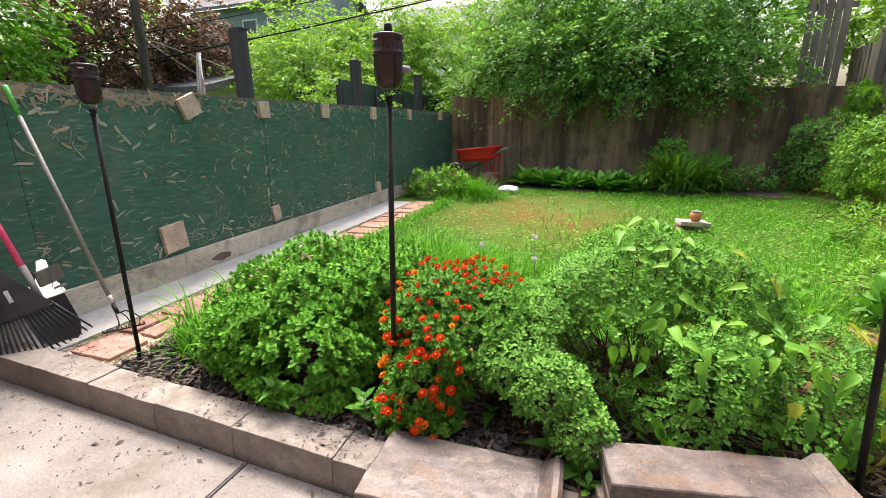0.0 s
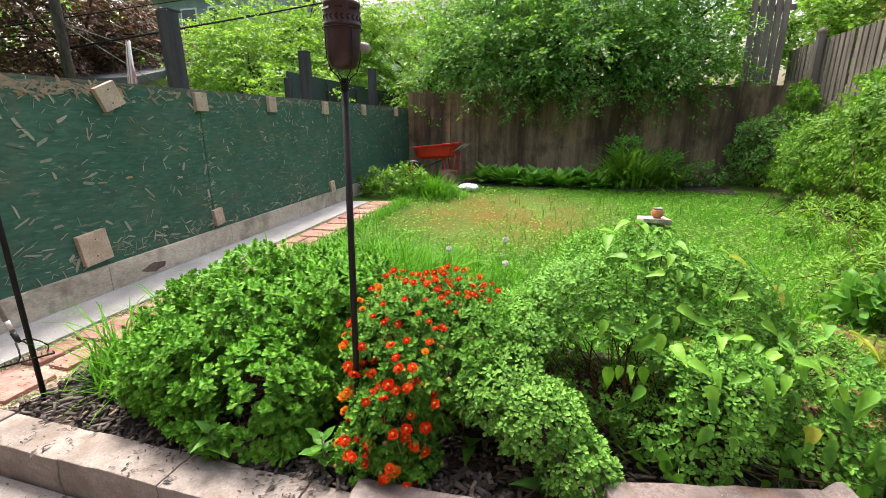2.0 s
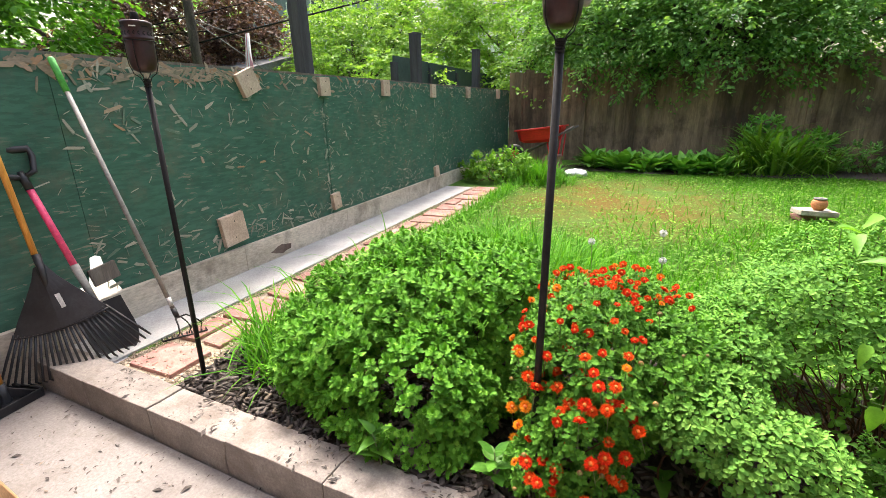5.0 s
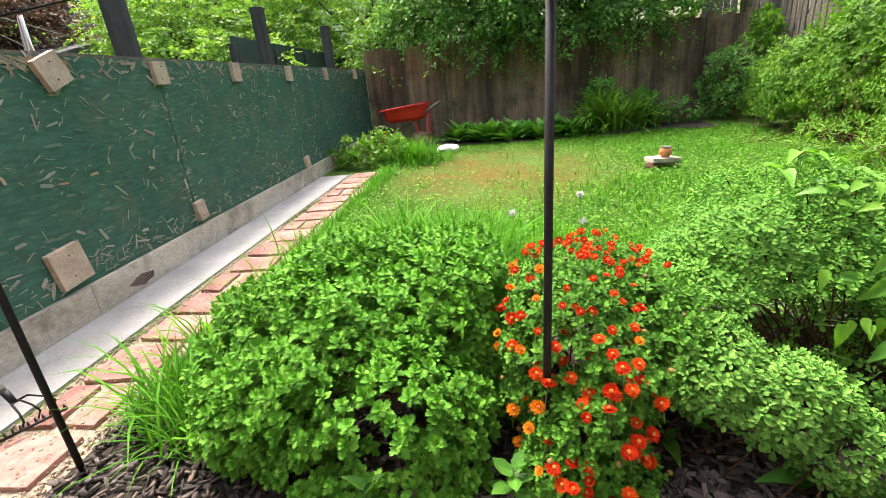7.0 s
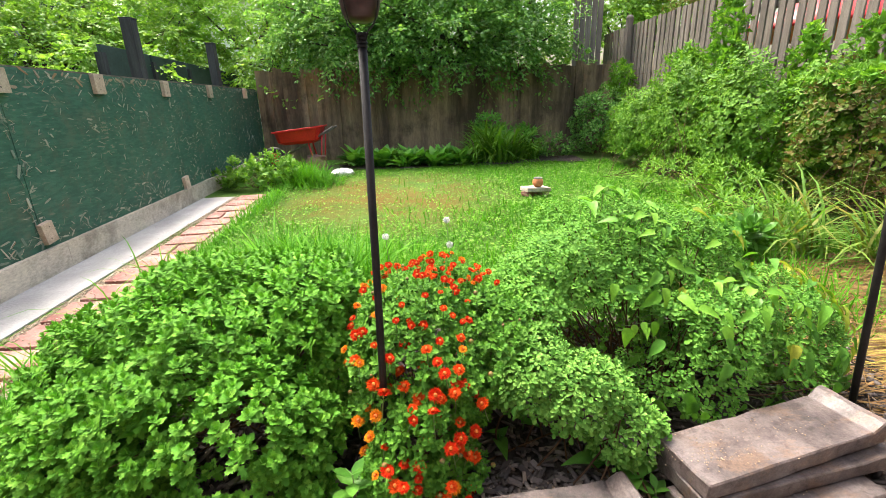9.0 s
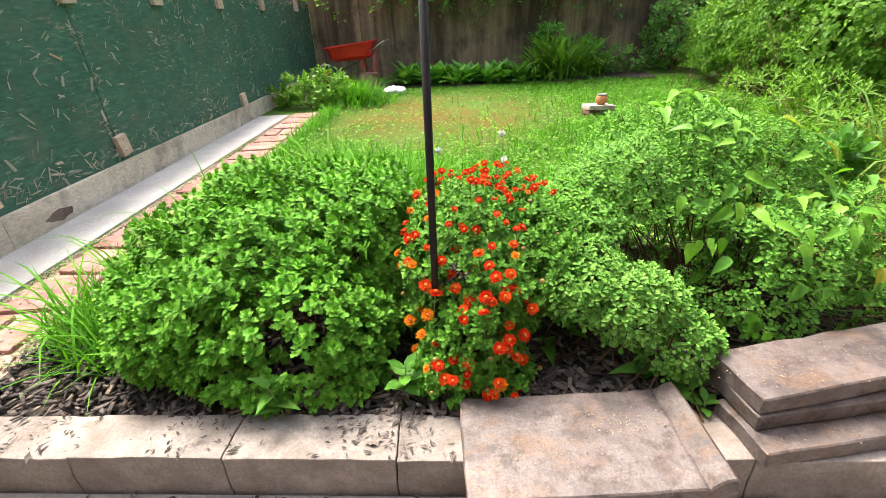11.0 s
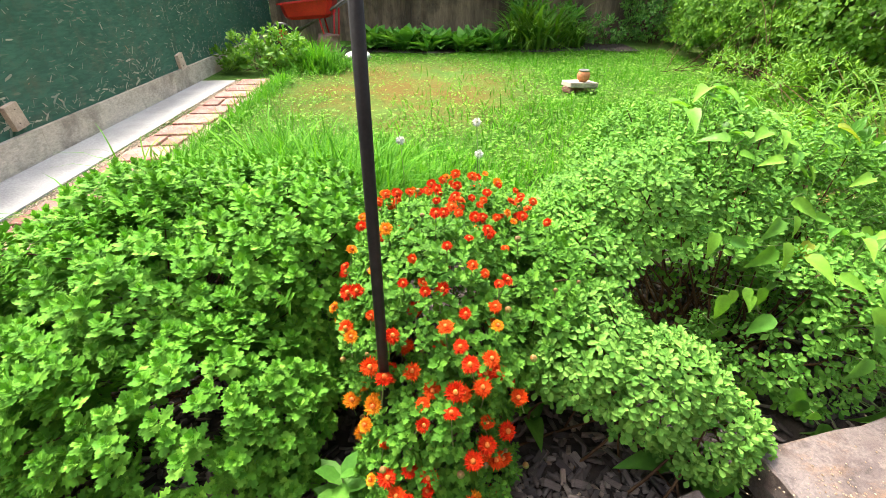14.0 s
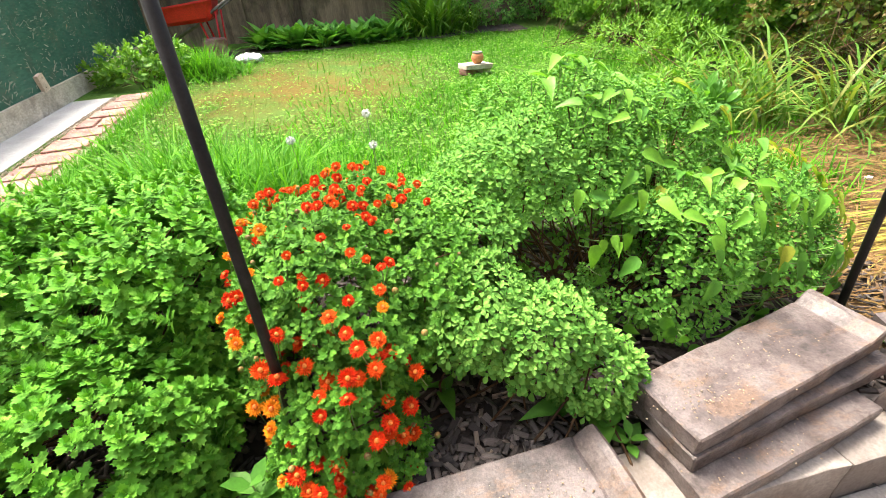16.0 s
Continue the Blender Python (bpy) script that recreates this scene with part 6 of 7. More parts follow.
def seedling(x, y, h, n, size, label, spread=0.9, oval=True, tilt=(0, 0)):
    z = float(gz(y)) + 0.01
    w = thing("seedling", (x, y, z), label, "weed", "bed weeds")
    a, b = Vector((x, y, z)), Vector((x + tilt[0], y + tilt[1], z + h))
    part("stem", tube(bmesh.new(), [a, a.lerp(b, 0.5) + Vector((0.004, 0, 0)), b], [0.003, 0.0025, 0.0018], 6), M_GSTEM, w)
    for k in range(n):
        f = (k + 1) / n
        ang = k * 2.4 + x * 9
        d = Vector((math.cos(ang), math.sin(ang), 0.35 + 0.5 * (f > 0.8)))
        put_leaf(OVAL_G if oval else HEART_G, a.lerp(b, 0.25 + 0.75 * f), d, (0, 0, 1), size * random.uniform(0.8, 1.2) * (1.1 - 0.4 * f * f), w)


seedling(-0.635, 1.56, 0.15, 11, 0.075, "young weed with pointed pale green leaves in mulch")
seedling(-0.17, 1.77, 0.05, 3, 0.075, "low broad-leaved seedling in the dark mulch", oval=False)
seedling(-0.07, 1.84, 0.06, 3, 0.07, "low broad-leaved seedling in the dark mulch", oval=False)
seedling(0.09, 1.64, 0.07, 3, 0.135, "broad-leaved weed beside the stone slab", oval=False, tilt=(0.02, -0.03))
seedling(0.19, 1.56, 0.06, 4, 0.13, "broad-leaved weed beside the stone slab", oval=False)
seedling(0.23, 1.50, 0.05, 6, 0.06, "ragged green weed between the stone slabs")
seedling(-1.0, 1.50, 0.16, 6, 0.085, "broad-leaved weed under the bush by the kerb", oval=False, tilt=(-0.02, -0.02))
seedling(-1.08, 1.53, 0.10, 4, 0.08, "broad-leaved weed under the bush by the kerb", oval=False)
seedling(1.05, 1.62, 0.06, 4, 0.08, "broad-leaved weed under the bush by the torch", oval=False)


M_FLUFF = surface("seed_fluff", (0.74, 0.74, 0.70), (0.82, 0.82, 0.78), 30, 0.9, 90, 0.1, 0.001)


def dandelion(x, y, z):
    d = thing("dandelion", (x, y, float(gz(y))), "dandelion seed head on a thin stalk in the grass", "dandelion", "dandelions")
    part("stalk", tube(bmesh.new(), [(x, y, float(gz(y))), (x + 0.01, y, z / 2 + 0.1), (x, y, z)], 0.002, 5), M_GSTEM, d)
    P = np.tile([[x, y, z]], (140, 1)) * 1.0
    U = dirs(140)
    V, F = scatter(L_SMALL, P + U * 0.006, U, dirs(140), np.full(140, 0.017), np.full(140, 0.008))
    mesh_part("seed_head", V, F, M_FLUFF, d, "white fluffy seed head", kind="stuff")


dandelion(-0.566, 3.05, 0.538)
dandelion(-0.209, 3.024, 0.625)
dandelion(-0.20, 2.98, 0.49)


# ---- back bed ----
def clump(name, x, y, label, category, n, length, width, lean, template, material, group="", r=0.06, arch=True):
    """Leaves fanning from one crown."""
    z = float(gz(y))
    c = thing(name, (x, y, z), label, category, group)
    a = rng.random(n) * 6.28
    le = np.abs(rng.normal(size=n)) * lean + 0.08
    P = np.stack([x + rng.normal(size=n) * r, y + rng.normal(size=n) * r, np.full(n, z)], 1)
    U = np.stack([np.cos(a) * le, np.sin(a) * le, np.ones(n)], 1)
    N = np.stack([np.cos(a) * 0.2 - 0 * a, np.sin(a) * 0.2, np.ones(n) * 0.6], 1) if not arch else np.stack([-np.cos(a), -np.sin(a), le], 1)
    L = length * rng.uniform(0.6, 1.15, n)
    V, F = scatter(template, P, U, N if not arch else -N * -1, L, L * width)
    mesh_part("leaves", V, F, material, c, kind="stuff")
    return c


L_ARCH = []
V = []
for yy, ww in ((0, 0.5), (0.25, 0.55), (0.5, 0.5), (0.75, 0.36), (1.0, 0.0)):
    V += [(-ww, yy - 0.25 * yy ** 3, -0.55 * yy ** 2.2), (ww, yy - 0.25 * yy ** 3, -0.55 * yy ** 2.2)]
L_ARCH = (np.array(V), np.array([(0, 1, 3), (0, 3, 2), (2, 3, 5), (2, 5, 4), (4, 5, 7), (4, 7, 6), (6, 7, 9)]))
HOSTA = blade([(0.03, 0), (0.04, 0.3), (0.22, 0.5), (0.24, 0.68), (0.12, 0.88), (0.0, 1.0)], 0.35, 0.10)

for i, x in enumerate(np.arange(-1.25, 0.75, 0.17)):
    y = 8.30 + 0.16 * math.sin(i * 2.1) + (0.25 if x < -0.9 else 0)
    clump("hosta", float(x), float(y), "broad-leaved green bed plant below the reed fence", "plant", 46, 0.31 if i % 3 else 0.38, 0.8, 0.85, HOSTA, M_HOSTA, "bed plants", 0.05)
for i, (x, y, ln) in enumerate(((0.95, 8.35, 0.85), (1.25, 8.25, 0.95), (1.5, 8.4, 0.9), (1.15, 8.6, 1.0), (1.85, 8.5, 0.6))):
    clump("daylily", x, y, "arching strap-leaved plant in the back bed", "plant", 80, ln, 0.035, 0.5, L_ARCH, M_HEDGE, "bed plants", 0.07)
bush("bed_shrub", (1.2, 8.85, 0.33), "leafy dark green shrub against the reed fence", "shrub", [((1.15, 8.85, 0.85), (0.35, 0.25, 0.35)), ((1.75, 8.8, 0.6), (0.35, 0.3, 0.35))], 130, 9, 0.10, L_OVAL, M_HOSTA, 0.08, 0.5, stem_count=20)
bush("bed_shrub", (2.35, 8.6, 0.33), "small leafy shrub at the corner of the lawn", "shrub", [((2.35, 8.7, 0.5), (0.4, 0.35, 0.28))], 120, 8, 0.07, L_OVAL, M_TREE, 0.08, 0.5, stem_count=20)
bush("corner_shrub", (-2.5, 7.0, 0.27), "leafy green shrub spilling over the end of the concrete strip", "shrub", [((-2.55, 6.95, 0.42), (0.42, 0.42, 0.30)), ((-2.2, 7.2, 0.45), (0.35, 0.35, 0.28))], 260, 8, 0.085, L_OVAL, M_HEDGE, 0.1, 0.6, inner_tips=60, stem_count=24, bumps=0.55)


bm = bmesh.new()
rows = [[bm.verts.new((x, 8.02 + 0.10 * math.sin(x * 4.1) + v * 0.75, float(gz(8.02 + v * 0.75)) + 0.012 + 0.012 * noise.noise(Vector((x * 4, v * 3, 6))))) for x in np.linspace(-1.75, 2.7, 32)] for v in (0.0, 0.2, 0.5, 0.8, 1.0)]
for ra, rb in zip(rows, rows[1:]):
    for k in range(31):
        bm.faces.new((ra[k], ra[k + 1], rb[k + 1], rb[k]))
tagged(part("bed_soil", bm, M_SOIL), "bare dark soil of the back bed", "soil", kind="structure")


def grass_clump():
    g = thing("grass_clump", (-1.78, 6.98, 0.27), "clump of bright green tall grass beside the shrub", "grass", kind="stuff")
    n = 1300
    a, q = rng.random(n) * 6.28, np.minimum(np.abs(rng.normal(size=n)) * 0.26, 0.55)
    P = np.stack([-1.78 + q * np.cos(a), 6.98 + q * np.sin(a) * 0.9, np.zeros(n)], 1)
    P[:, 2] = gz(P[:, 1]) - 0.01
    tuft(P, (0.46 - 0.45 * q) * rng.uniform(0.35, 1.2, n), rng.uniform(0.007, 0.012, n), 1.0, M_GRASS, "blades", g)


grass_clump()


def wheelbarrow():
    w = thing("wheelbarrow", (-2.05, 8.35, 0.33), "red wheelbarrow parked in the shady corner", "wheelbarrow")
    bm = bmesh.new()

    def ring(hx0, hx1, hy, z, sl=0.0):
        pts = [(-2.08 - hx0, -hy * 0.8), (-2.08 - hx0 + 0.06, -hy), (-2.08 + hx1 - 0.06, -hy), (-2.08 + hx1, -hy * 0.75), (-2.08 + hx1, hy * 0.75), (-2.08 + hx1 - 0.06, hy), (-2.08 - hx0 + 0.06, hy), (-2.08 - hx0, hy * 0.8)]
        return [bm.verts.new((x, 8.35 + y, z + sl * (x + 2.08))) for x, y in pts]

    rings = [ring(0.28, 0.24, 0.20, 0.755, 0.05), ring(0.34, 0.31, 0.26, 0.80, 0.06), ring(0.385, 0.36, 0.30, 0.985, 0.10), ring(0.42, 0.395, 0.33, 0.995, 0.10), ring(0.42, 0.395, 0.33, 0.972, 0.10), ring(0.37, 0.35, 0.29, 0.972, 0.10), ring(0.32, 0.295, 0.245, 0.81, 0.06), ring(0.265, 0.225, 0.19, 0.765, 0.05)]
    bm.faces.new(rings[0][::-1])
    bm.faces.new(rings[-1])
    for a, b in zip(rings, rings[1:]):
        for k in range(8):
            bm.faces.new((a[k], a[(k + 1) % 8], b[(k + 1) % 8], b[k]))
    bmesh.ops.recalc_face_normals(bm, faces=bm.faces)
    part("tray", bm, M_RED, w, "glossy red tray")
    for s in (-1, 1):
        part("handle", tube(bmesh.new(), [(-2.52, 8.35 + 0.09 * s, 0.50), (-2.0, 8.35 + 0.18 * s, 0.745), (-1.52, 8.35 + 0.24 * s, 1.01)], 0.018, 8), M_GREYWOOD, w, "grey wooden handle")
        part("leg", tube(bmesh.new(), [(-1.95, 8.35 + 0.18 * s, 0.76), (-1.86, 8.35 + 0.19 * s, 0.345), (-1.78, 8.35 + 0.19 * s, 0.345), (-1.72, 8.35 + 0.2 * s, 0.88)], 0.013, 8), M_RED, w)
    wh = part("wheel", lathe(bmesh.new(), [(0.10, -0.03), (0.15, -0.04), (0.185, -0.025), (0.19, 0), (0.185, 0.025), (0.15, 0.04), (0.10, 0.03)], pose(-2.56, 8.35, 0.52, 90, 0, 0), 22), M_BLACK, w, "black rubber tyre")
    adopt(part("rim", lathe(bmesh.new(), [(0.0, -0.03), (0.02, -0.03), (0.03, -0.012), (0.105, -0.02), (0.105, 0.02), (0.03, 0.012), (0.02, 0.03), (0.0, 0.03)], pose(-2.56, 8.35, 0.52, 90, 0, 0), 18), M_RED), wh)
    rock("red_crate", (-1.86, 8.2, 0.44), (0.30, 0.2, 0.24), (0, 0, 8), "faded terracotta planter below the wheelbarrow", M_PAVER, "planter", 2)


wheelbarrow()


def bag():
    bm = bmesh.new()
    bmesh.ops.create_uvsphere(bm, u_segments=24, v_segments=14, radius=1.0)
    for v in bm.verts:
        v.co += noise.noise_vector(v.co * 2.5) * 0.35
        v.co = Vector((v.co.x * 0.17, v.co.y * 0.12, max(v.co.z, -0.5) * 0.075))
        v.co += Vector((-1.36, 7.62, float(gz(7.62)) + 0.03))
    for f in bm.faces:
        f.smooth = True
    tagged(part("plastic_bag", bm, M_BAG), "crumpled white plastic bag on the lawn edge", "bag")


bag()


def pot_on_block():
    z = float(gz(5.6))
    rock("paving_block", (1.10, 5.62, z + 0.075), (0.30, 0.20, 0.045), (0, 2, 12), "flat pale stone lying across smaller stones in grass", M_CAST, "stone", 41)
    rock("paving_block", (1.02, 5.60, z + 0.025), (0.16, 0.12, 0.05), (0, 0, 30), "rough stone supporting a flat slab in grass", M_PAVER, "stone", 43)
    rock("paving_block", (1.20, 5.64, z + 0.025), (0.12, 0.14, 0.05), (0, 0, -10), "rough stone supporting a flat slab in grass", M_CAST, "stone", 44)
    p = thing("flower_pot", (1.12, 5.6, z + 0.10), "small round terracotta pot standing on a flat stone", "pot")
    q = pose(1.12, 5.6, z + 0.099)
    part("body", lathe(bmesh.new(), [(0.0, 0.0), (0.035, 0.0), (0.055, 0.02), (0.064, 0.05), (0.058, 0.08), (0.046, 0.095), (0.04, 0.094), (0.05, 0.07), (0.0, 0.05)], q, 22), M_TERRA, p)
    part("rim", lathe(bmesh.new(), [(0.040, 0.094), (0.050, 0.096), (0.051, 0.108), (0.043, 0.110), (0.038, 0.10)], q, 22), M_GREYROD, p, "dark grey rim")


pot_on_block()


# ---- right side: straw, strap leaves, young maple ----
def build_straw():
    s = thing("straw", (2.2, 2.2, 0.13), "flattened dry straw-coloured stalks over the ground", "straw", kind="stuff")
    n = 5200
    x, y = rng.uniform(1.15, 3.4, n), rng.uniform(1.5, 3.1, n)
    keep = (x - 1.15) + (y - 1.5) * 0.2 > 0.12
    x, y = x[keep], y[keep]
    n = len(x)
    a = rng.normal(size=n) * 0.6 + 2.9
    P = np.stack([x, y, gz(y) + rng.uniform(0.0, 0.05, n)], 1)
    U = np.stack([np.cos(a), np.sin(a), rng.normal(size=n) * 0.10], 1)
    N = np.stack([np.zeros(n), np.zeros(n), np.ones(n)], 1) + rng.normal(size=(n, 3)) * 0.2
    V, F = scatter(L_BLADES[0], P, U, N, rng.uniform(0.12, 0.4, n), rng.uniform(0.003, 0.008, n))
    mesh_part("stalks", V, F, M_STRAW, s, kind="stuff")
    # a sheaf of yellow-green fallen leaves
    n = 260
    P = np.stack([rng.uniform(2.0, 2.9, n), rng.uniform(1.85, 2.15, n), np.full(n, 0.15) + rng.random(n) * 0.04], 1)
    U = np.stack([-np.ones(n), rng.normal(size=n) * 0.10 + 0.08, rng.normal(size=n) * 0.06], 1)
    V, F = scatter(L_BLADES[0], P, U, np.tile([0, 0, 1.0], (n, 1)) + rng.normal(size=(n, 3)) * 0.2, rng.uniform(0.4, 0.8, n), rng.uniform(0.006, 0.011, n))
    mesh_part("fallen_leaves", V, F, M_SHEAF, s, kind="stuff")
    xs, ys = np.linspace(1.1, 3.7, 14), np.concatenate([[1.12, 1.26], np.linspace(1.42, 3.3, 10)])
    V = [(xx, yy, (float(gz(yy)) + 0.006 if yy > 1.4 else 0.008 if yy < 1.2 else 0.07) + 0.012 * (yy > 1.2) * noise.noise(Vector((xx * 3, yy * 3, 5)))) for yy in ys for xx in xs]
    F = [(r * 14 + c, r * 14 + c + 1, (r + 1) * 14 + c + 1, (r + 1) * 14 + c) for r in range(11) for c in range(13)]
    mesh_part("litter", V, F, M_LITTER, s, "brown dry litter", smooth=True)
    for x, y in ((2.15, 2.45), (2.25, 2.38), (2.75, 2.4), (2.9, 2.2)):
        rock("pink_petal_litter", (x, y, 0.165), (0.05, 0.03, 0.012), (0, 8, 30), "small pale pink scrap on the straw", M_LABEL, "litter", 50 + x, "scraps")


M_LITTER = surface("brown_litter", (0.13, 0.078, 0.04), (0.24, 0.155, 0.08), 7.0, 0.95, 60, 0.8, 0.01)
build_straw()
M_LILY = foliage("lily_blade", [(0.08, 0.21, 0.035), (0.12, 0.26, 0.045), (0.17, 0.26, 0.05), (0.24, 0.21, 0.06)], 0.45, 0.3)
for i, (x, y, ln, n) in enumerate(((2.35, 3.35, 0.9, 70), (2.75, 3.1, 0.9, 90), (3.1, 2.8, 0.9, 90), (3.35, 2.4, 0.9, 80), (2.55, 3.75, 0.8, 60), (3.3, 3.2, 1.0, 80), (3.2, 1.9, 0.8, 60))):
    clump("strap_leaf_lily", x, y, "clump of arching strap-leaved lilies going yellow", "plant", n, ln * 0.85, 0.022, 0.8, L_ARCH, M_LILY, "strap-leaved lilies", 0.09)
bush("tall_weeds", (2.1, 3.7, 0.18), "tangle of tall leafy weeds at the lawn edge", "weeds", [((2.1, 3.6, 0.35), (0.42, 0.4, 0.28)), ((2.45, 4.3, 0.4), (0.4, 0.5, 0.35)), ((2.6, 5.3, 0.4), (0.35, 0.6, 0.3))], 520, 8, 0.07, L_LONG, M_HEDGE, 0.25, 0.9, stem_count=24)
bush("broad_weed", (1.85, 3.35, 0.17), "broad-leaved weed beside the bush and lawn", "weeds", [((1.85, 3.35, 0.35), (0.22, 0.2, 0.16))], 26, 8, 0.13, L_OVAL, M_VINE, 0.05, 0.8, stem_count=12)
bush("young_maple", (3.25, 2.75, 0.15), "young dark-leaved sapling growing in the hedge", "shrub", [((3.2, 2.7, 1.15), (0.4, 0.5, 0.45)), ((3.3, 2.2, 1.5), (0.45, 0.5, 0.5)), ((3.35, 2.9, 1.95), (0.25, 0.5, 0.3))], 330, 6, 0.058, L_LOBED, M_VINEDARK, 0.06, 0.1, stem_count=50, keep_up=-1)


for i, (x, y, ln, n) in enumerate(((-1.93, 1.93, 0.52, 34), (-2.02, 2.35, 0.5, 22), (-2.05, 2.9, 0.45, 24), (-1.75, 1.75, 0.42, 22), (-2.08, 3.5, 0.4, 20), (-0.95, 3.0, 0.62, 70), (-1.25, 3.2, 0.6, 60), (-0.7, 3.15, 0.55, 50), (-1.5, 3.0, 0.5, 40), (-1.1, 3.5, 0.5, 50))):
    clump("wild_grass", x, y, "long arching wild grass in the lawn beside the paver path", "grass", n, ln, 0.018, 0.42, L_ARCH, M_GRASS, "wild grass", 0.05)
# added white card, tilted skyward, standing for bright daylight through the fence gap
bm = box(bmesh.new(), pose(-3.62, 1.8, 0.50, 0, 48, 0), 0.9, 0.6, 0.02, 0.004)
tagged(part("daylight_card", bm, M_BAG), "white card added as the daylight behind the broken fence corner", "board")


# ---- beyond the fences ----
def house(name, x0, y0, x1, y1, eave, ridge, wall_m, label, windows):
    h = thing(name, ((x0 + x1) / 2, (y0 + y1) / 2, 0), label, "house")
    part("wall", box(bmesh.new(), pose((x0 + x1) / 2, (y0 + y1) / 2, eave / 2), x1 - x0, y1 - y0, eave), wall_m, h)
    k = 0
    for z in np.arange(0.4, eave - 0.05, 0.22):
        part("siding", box(bmesh.new(), pose(x1 + 0.012, (y0 + y1) / 2, float(z), 0, 4, 0), 0.016, y1 - y0, 0.20), wall_m, h)
        part("siding", box(bmesh.new(), pose((x0 + x1) / 2, y0 - 0.012, float(z), 4, 0, 0), x1 - x0, 0.016, 0.20), wall_m, h)
    bm = bmesh.new()
    ym = (y0 + y1) / 2
    prism(bm, [(y0 - 0.4, eave - 0.1), (ym, ridge), (y1 + 0.4, eave - 0.1), (y1 + 0.4, eave + 0.05), (ym, ridge + 0.18), (y0 - 0.4, eave + 0.05)], x0 - 0.4, x1 + 0.4)
    part("roof", bm, M_ROOF, h, "grey shingle roof")
    prism_bm = prism(bmesh.new(), [(y0, eave - 0.02), (y1, eave - 0.02), (ym, ridge - 0.05)], x1 - 0.1, x1)
    part("gable", prism_bm, wall_m, h)
    for wx, wy, wz, face in windows:
        if face == "x":
            m, s = pose(x1 + 0.03, wy, wz), (0.05, 0.95, 1.3)
        else:
            m, s = pose(wx, y0 - 0.03, wz), (0.95, 0.05, 1.3)
        w = part("window", box(bmesh.new(), m, s[0] + 0.0, s[1], s[2], 0.01), M_WHITEWALL, h, "white window frame")
        q = Matrix.Translation((0.02 if face == "x" else 0, 0 if face == "x" else -0.02, 0))
        adopt(part("pane", box(bmesh.new(), q @ m, max(s[0] - 0.02, 0.03) if face == "x" else s[0] - 0.16, s[1] - 0.16 if face == "x" else 0.03, s[2] - 0.16), M_GLASSDARK), w)


house("blue_grey_house", -22.0, 20.5, -15.0, 28.0, 7.6, 9.8, M_SIDING, "blue-grey sided house behind the trees", [(-18.0, 0, 6.3, "y"), (-16.4, 0, 6.3, "y"), (0, 23.0, 6.2, "x")])
house("white_house", -14.0, 27.0, -6.5, 34.0, 7.0, 9.0, M_WHITEWALL, "white sided house far behind the trees", [(-11.5, 0, 5.5, "y"), (-8.8, 0, 5.5, "y"), (0, 30.0, 5.4, "x")])
house("garage", -12.6, 8.6, -8.9, 12.2, 2.25, 2.7, M_WHITEWALL, "low white garage behind the green fence", [])


def neighbour_fence():
    f = thing("neighbour_fence", (-4.1, 9.0, 0), "dark green panel fence in the next garden", "fence")
    y = 6.9
    while y < 12.5:
        part("panel", box(bmesh.new(), pose(-4.1, y + 0.58, 1.15), 0.04, 1.15, 1.95, 0.004), M_GREENSHED, f)
        part("post", box(bmesh.new(), pose(-4.09, y, 1.08), 0.09, 0.09, 1.9, 0.004), M_POST, f)
        y += 1.2


neighbour_fence()


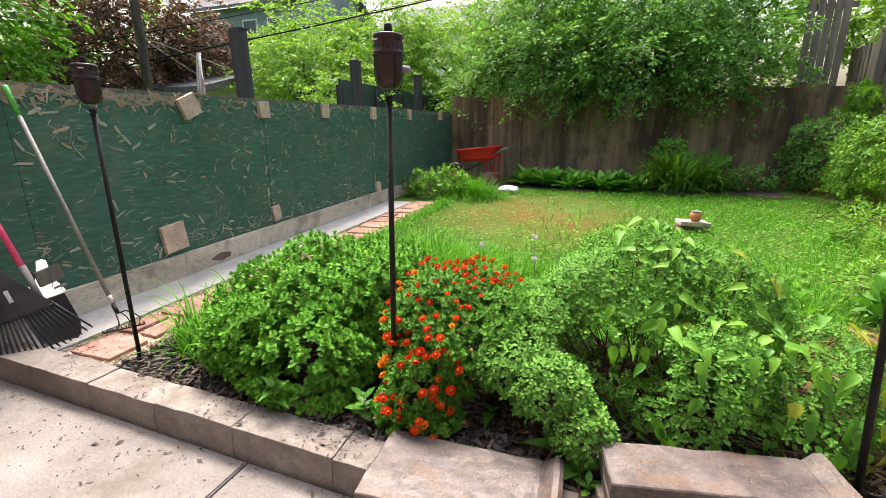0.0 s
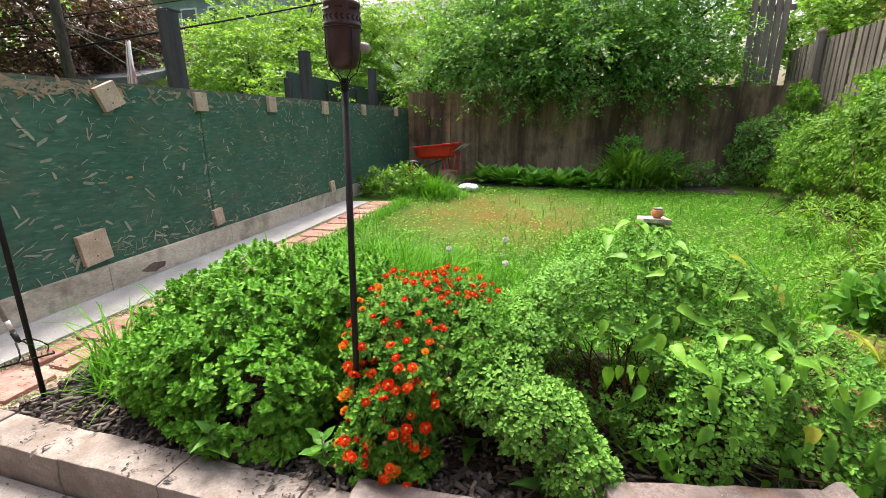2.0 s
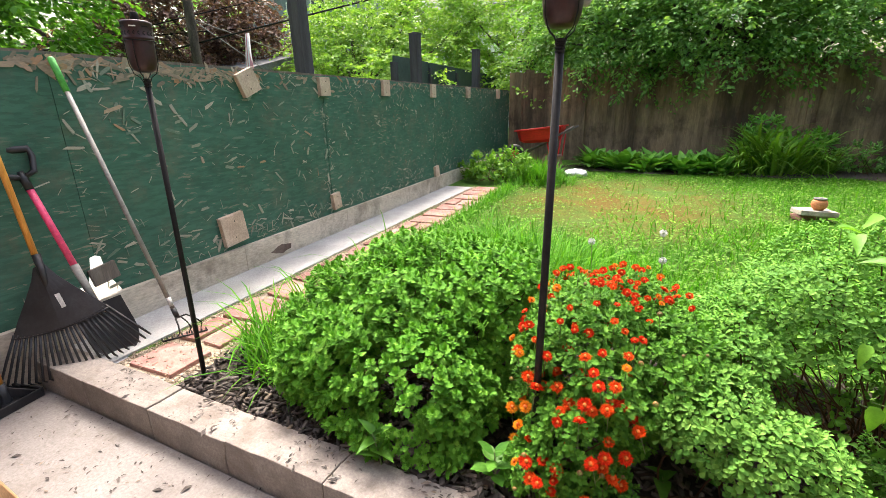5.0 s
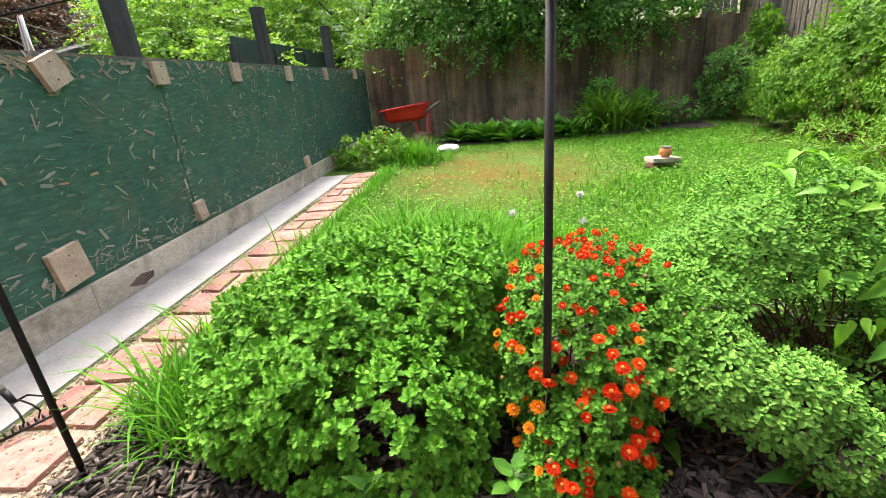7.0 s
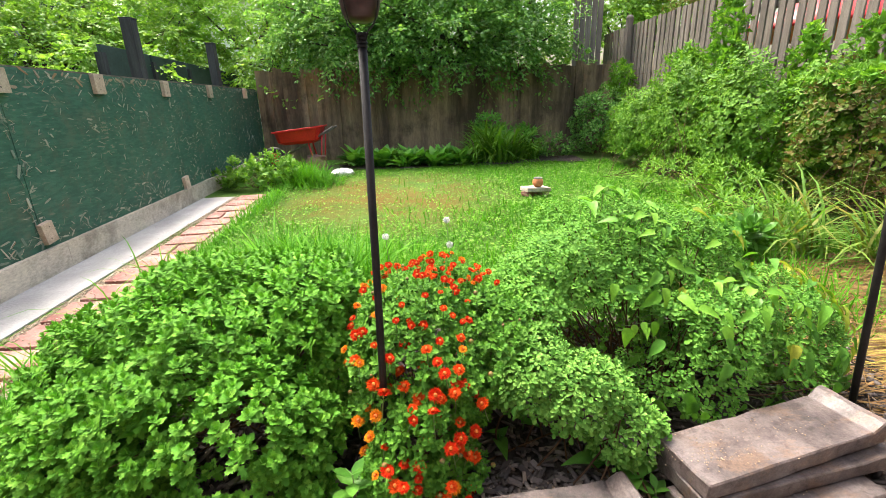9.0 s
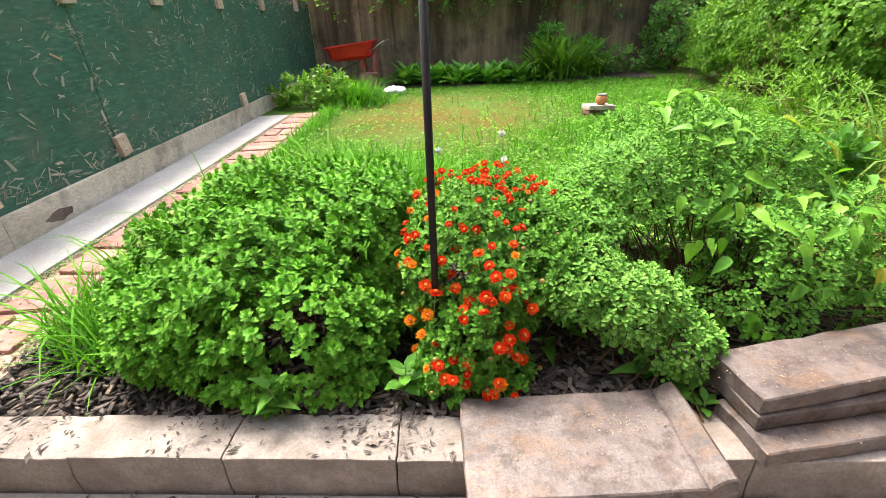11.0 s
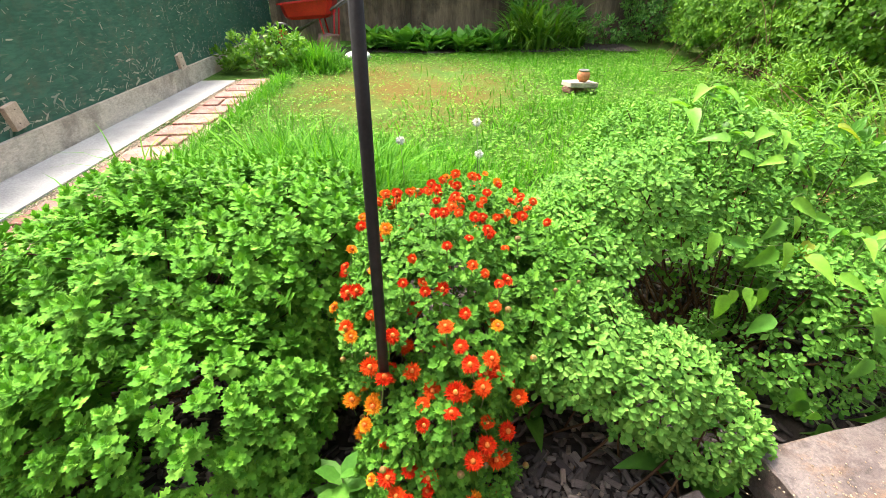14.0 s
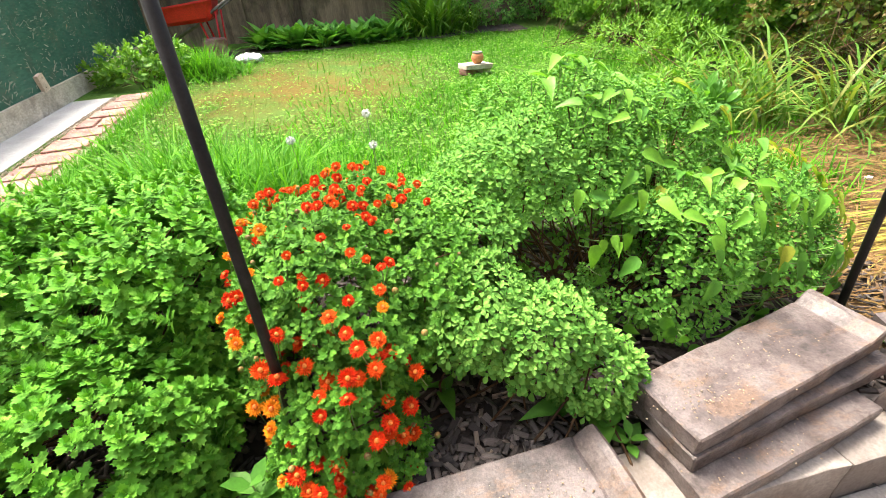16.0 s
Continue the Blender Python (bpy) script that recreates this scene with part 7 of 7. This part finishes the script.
def cables():
    lines = [((-12.19, 6.49, 2.88), (-9.7, 9.85, 3.46), (-5.68, 12.46, 4.63), 0.014), ((-11.15, 6.34, 2.79), (-9.12, 8.91, 3.77), (-7.35, 10.33, 4.33), 0.012),
             ((-13.9, 10.98, 4.0), (-12.4, 11.2, 3.5), (-11.09, 11.34, 3.36), 0.012), ((-7.16, 8.16, 3.12), (-5.95, 9.04, 3.49), (-3.76, 10.09, 4.02), 0.018), ((-13.9, 10.98, 4.0), (-8.5, 3.0, 3.0), (-6.5, -4.0, 2.9), 0.014)]
    for a, b, c, r in lines:
        a, b, c = Vector(a), Vector(b), Vector(c)
        pts = [a + (a - b) * 1.5] + [a.lerp(b, k / 4) for k in range(5)] + [b.lerp(c, k / 4) for k in range(1, 5)] + [c + (c - b) * 1.2]
        tagged(part("overhead_cable", tube(bmesh.new(), pts, r, 6), M_IRON), "black overhead cable strung above the fence", "cable", "cables")
    p = thing("utility_pole", (-8.6, 7.0, 0), "dark wooden utility pole behind the fence", "pole")
    part("shaft", tube(bmesh.new(), [(-8.6, 7.02, 0), (-8.6, 7.0, 2.7), (-8.6, 6.99, 5.2), (-8.6, 6.98, 8.5)], [0.09, 0.085, 0.08, 0.07], 12), M_BARK, p)
    part("crossarm", box(bmesh.new(), pose(-8.5, 6.98, 8.0, 0, 0, 40), 1.8, 0.1, 0.1, 0.01), M_BARK, p)
    part("guy_wire", tube(bmesh.new(), [(-8.52, 7.03, 3.06), (-8.5, 8.37, 2.86), (-8.5, 9.4, 2.70)], 0.010, 5), M_GREYROD, p, "pale guy wire")
    part("guy_wire", tube(bmesh.new(), [(-8.52, 7.03, 3.03), (-8.5, 8.4, 2.39), (-8.5, 8.9, 2.15)], 0.010, 5), M_GREYROD, p, "pale guy wire")
    u = thing("closed_parasol", (-7.85, 7.6, 0.2), "closed pink and white parasol beyond the fence", "parasol")
    part("pole", tube(bmesh.new(), [(-7.9, 7.6, 0.1), (-7.8, 7.61, 2.85)], 0.02, 8), M_LABEL, u)
    bm = lathe(bmesh.new(), [(0.0, 0.98), (0.02, 0.95), (0.045, 0.7), (0.075, 0.35), (0.09, 0.15), (0.06, 0.12), (0.0, 0.14)], pose(-7.88, 7.6, 1.88, 0, 2, 0), 16)
    part("canopy", bm, M_PARASOL, u, "faded pink and white striped canopy")


def parasol_material():
    m, n, l, b, o = nodes_of("striped_canvas")
    w = n.new("ShaderNodeTexWave")
    w.inputs["Scale"].default_value = 9.0
    tc = n.new("ShaderNodeTexCoord")
    l.new(tc.outputs["Object"], w.inputs[0])
    l.new(ramp(n, l, w.outputs[1], [(0.4, (0.62, 0.60, 0.60)), (0.6, (0.50, 0.22, 0.24))]), b.inputs["Base Color"])
    b.inputs["Roughness"].default_value = 0.85
    return m


M_PARASOL = parasol_material()
cables()


def tall_corner():
    f = thing("corner_fence", (3.32, 9.75, 0), "tall weathered grey board fence at the back corner", "fence")
    x = 3.06
    while x < 3.62:
        part("board", box(bmesh.new(), pose(x, 9.75 + random.uniform(-0.005, 0.005), 2.05, 0, random.uniform(-0.4, 0.4), 0), 0.10, 0.022, 4.1, 0.003), M_GREYWOOD, f)
        x += 0.116
    part("rail", box(bmesh.new(), pose(3.32, 9.79, 3.2), 0.70, 0.05, 0.09, 0.004), M_GREYWOOD, f)
    p = thing("fence_post", (3.90, 9.25, 0.3), "grey wooden post with a rounded cap in the picket fence", "post", "fence posts")
    part("shaft", box(bmesh.new(), pose(3.88, 9.25, 1.5), 0.10, 0.10, 2.40, 0.006), M_GREYWOOD, p)
    part("cap", lathe(bmesh.new(), [(0.06, 2.70), (0.065, 2.72), (0.05, 2.76), (0.0, 2.78)], pose(3.88, 9.25, 0), 12), M_GREYWOOD, p)
    c = thing("garden_canopy", (6.2, 7.4, 0.2), "red canopy beyond the picket fence", "canopy")
    bm = bmesh.new()
    lathe(bm, [(0.0, 2.75), (0.75, 2.35), (1.5, 2.02), (1.5, 1.97), (0.75, 2.30), (0.0, 2.70)], pose(6.2, 7.4, 0.2), 8)
    part("cover", bm, M_RED, c)
    part("pole", tube(bmesh.new(), [(6.2, 7.4, 0.1), (6.2, 7.4, 2.9)], 0.03, 8), M_GREYROD, c)


tall_corner()


# unseen wall closing the patio behind the walk, added dark to cut southern sky fill
bm = box(bmesh.new(), pose(0.2, -2.7, 3.4), 8.4, 0.25, 7.0, 0.01)
tagged(part("wall_south", bm, M_DULLBROWN), "unseen dark brown wall added behind the patio to block light", "wall", kind="structure")


M_GRIT = surface("straw_grit", (0.20, 0.13, 0.07), (0.46, 0.36, 0.24), 160.0, 0.9, 300, 0.2, 0.001)


# ---- litter on patio and kerb ----
def debris():
    d = thing("leaf_litter", (-1.5, 1.2, 0.0), "scattered mulch crumbs and dry bits on concrete", "litter", kind="stuff")
    n = 900
    x = rng.uniform(-2.9, 1.6, n)
    y = kerb_y(x) - np.abs(rng.normal(size=n)) * 0.32 - 0.01
    P = np.stack([x, y, np.full(n, 0.0035)], 1)
    m = 420
    x2 = np.clip(rng.choice([-1.75, -1.2, -0.75, -2.3, -0.6, 1.0], m) + rng.normal(size=m) * 0.09, -2.4, 1.15)
    y2 = kerb_y(x2) + rng.uniform(0.01, 0.15, m)
    P = np.concatenate([P, np.stack([x2, y2, np.full(m, 0.146)], 1)])
    n = len(P)
    a = rng.random(n) * 6.28
    U = np.stack([np.cos(a), np.sin(a), rng.normal(size=n) * 0.1], 1)
    L = rng.uniform(0.006, 0.026, n) * np.where(rng.random(n) < 0.12, 1.8, 1.0)
    V, F = scatter(L_SMALL, P, U, np.tile([0, 0, 1.0], (n, 1)) + rng.normal(size=(n, 3)) * 0.15, L, L * 0.55)
    mesh_part("crumbs", V, F, M_CHIP, d, kind="stuff")
    # grit on the slabs
    P = []
    for cx, cy, z, k in ((-0.02, 1.40, 0.199, 90), (-0.25, 1.32, 0.196, 60), (0.38, 1.47, 0.304, 110), (0.62, 1.55, 0.304, 40), (0.45, 1.375, 0.195, 40)):
        P.append(np.stack([cx + rng.normal(size=k) * 0.07, cy + rng.normal(size=k) * 0.03, np.full(k, z)], 1))
    pebbles("grit", np.concatenate(P), 0.0012, 0.0032, M_GRIT, d)


debris()
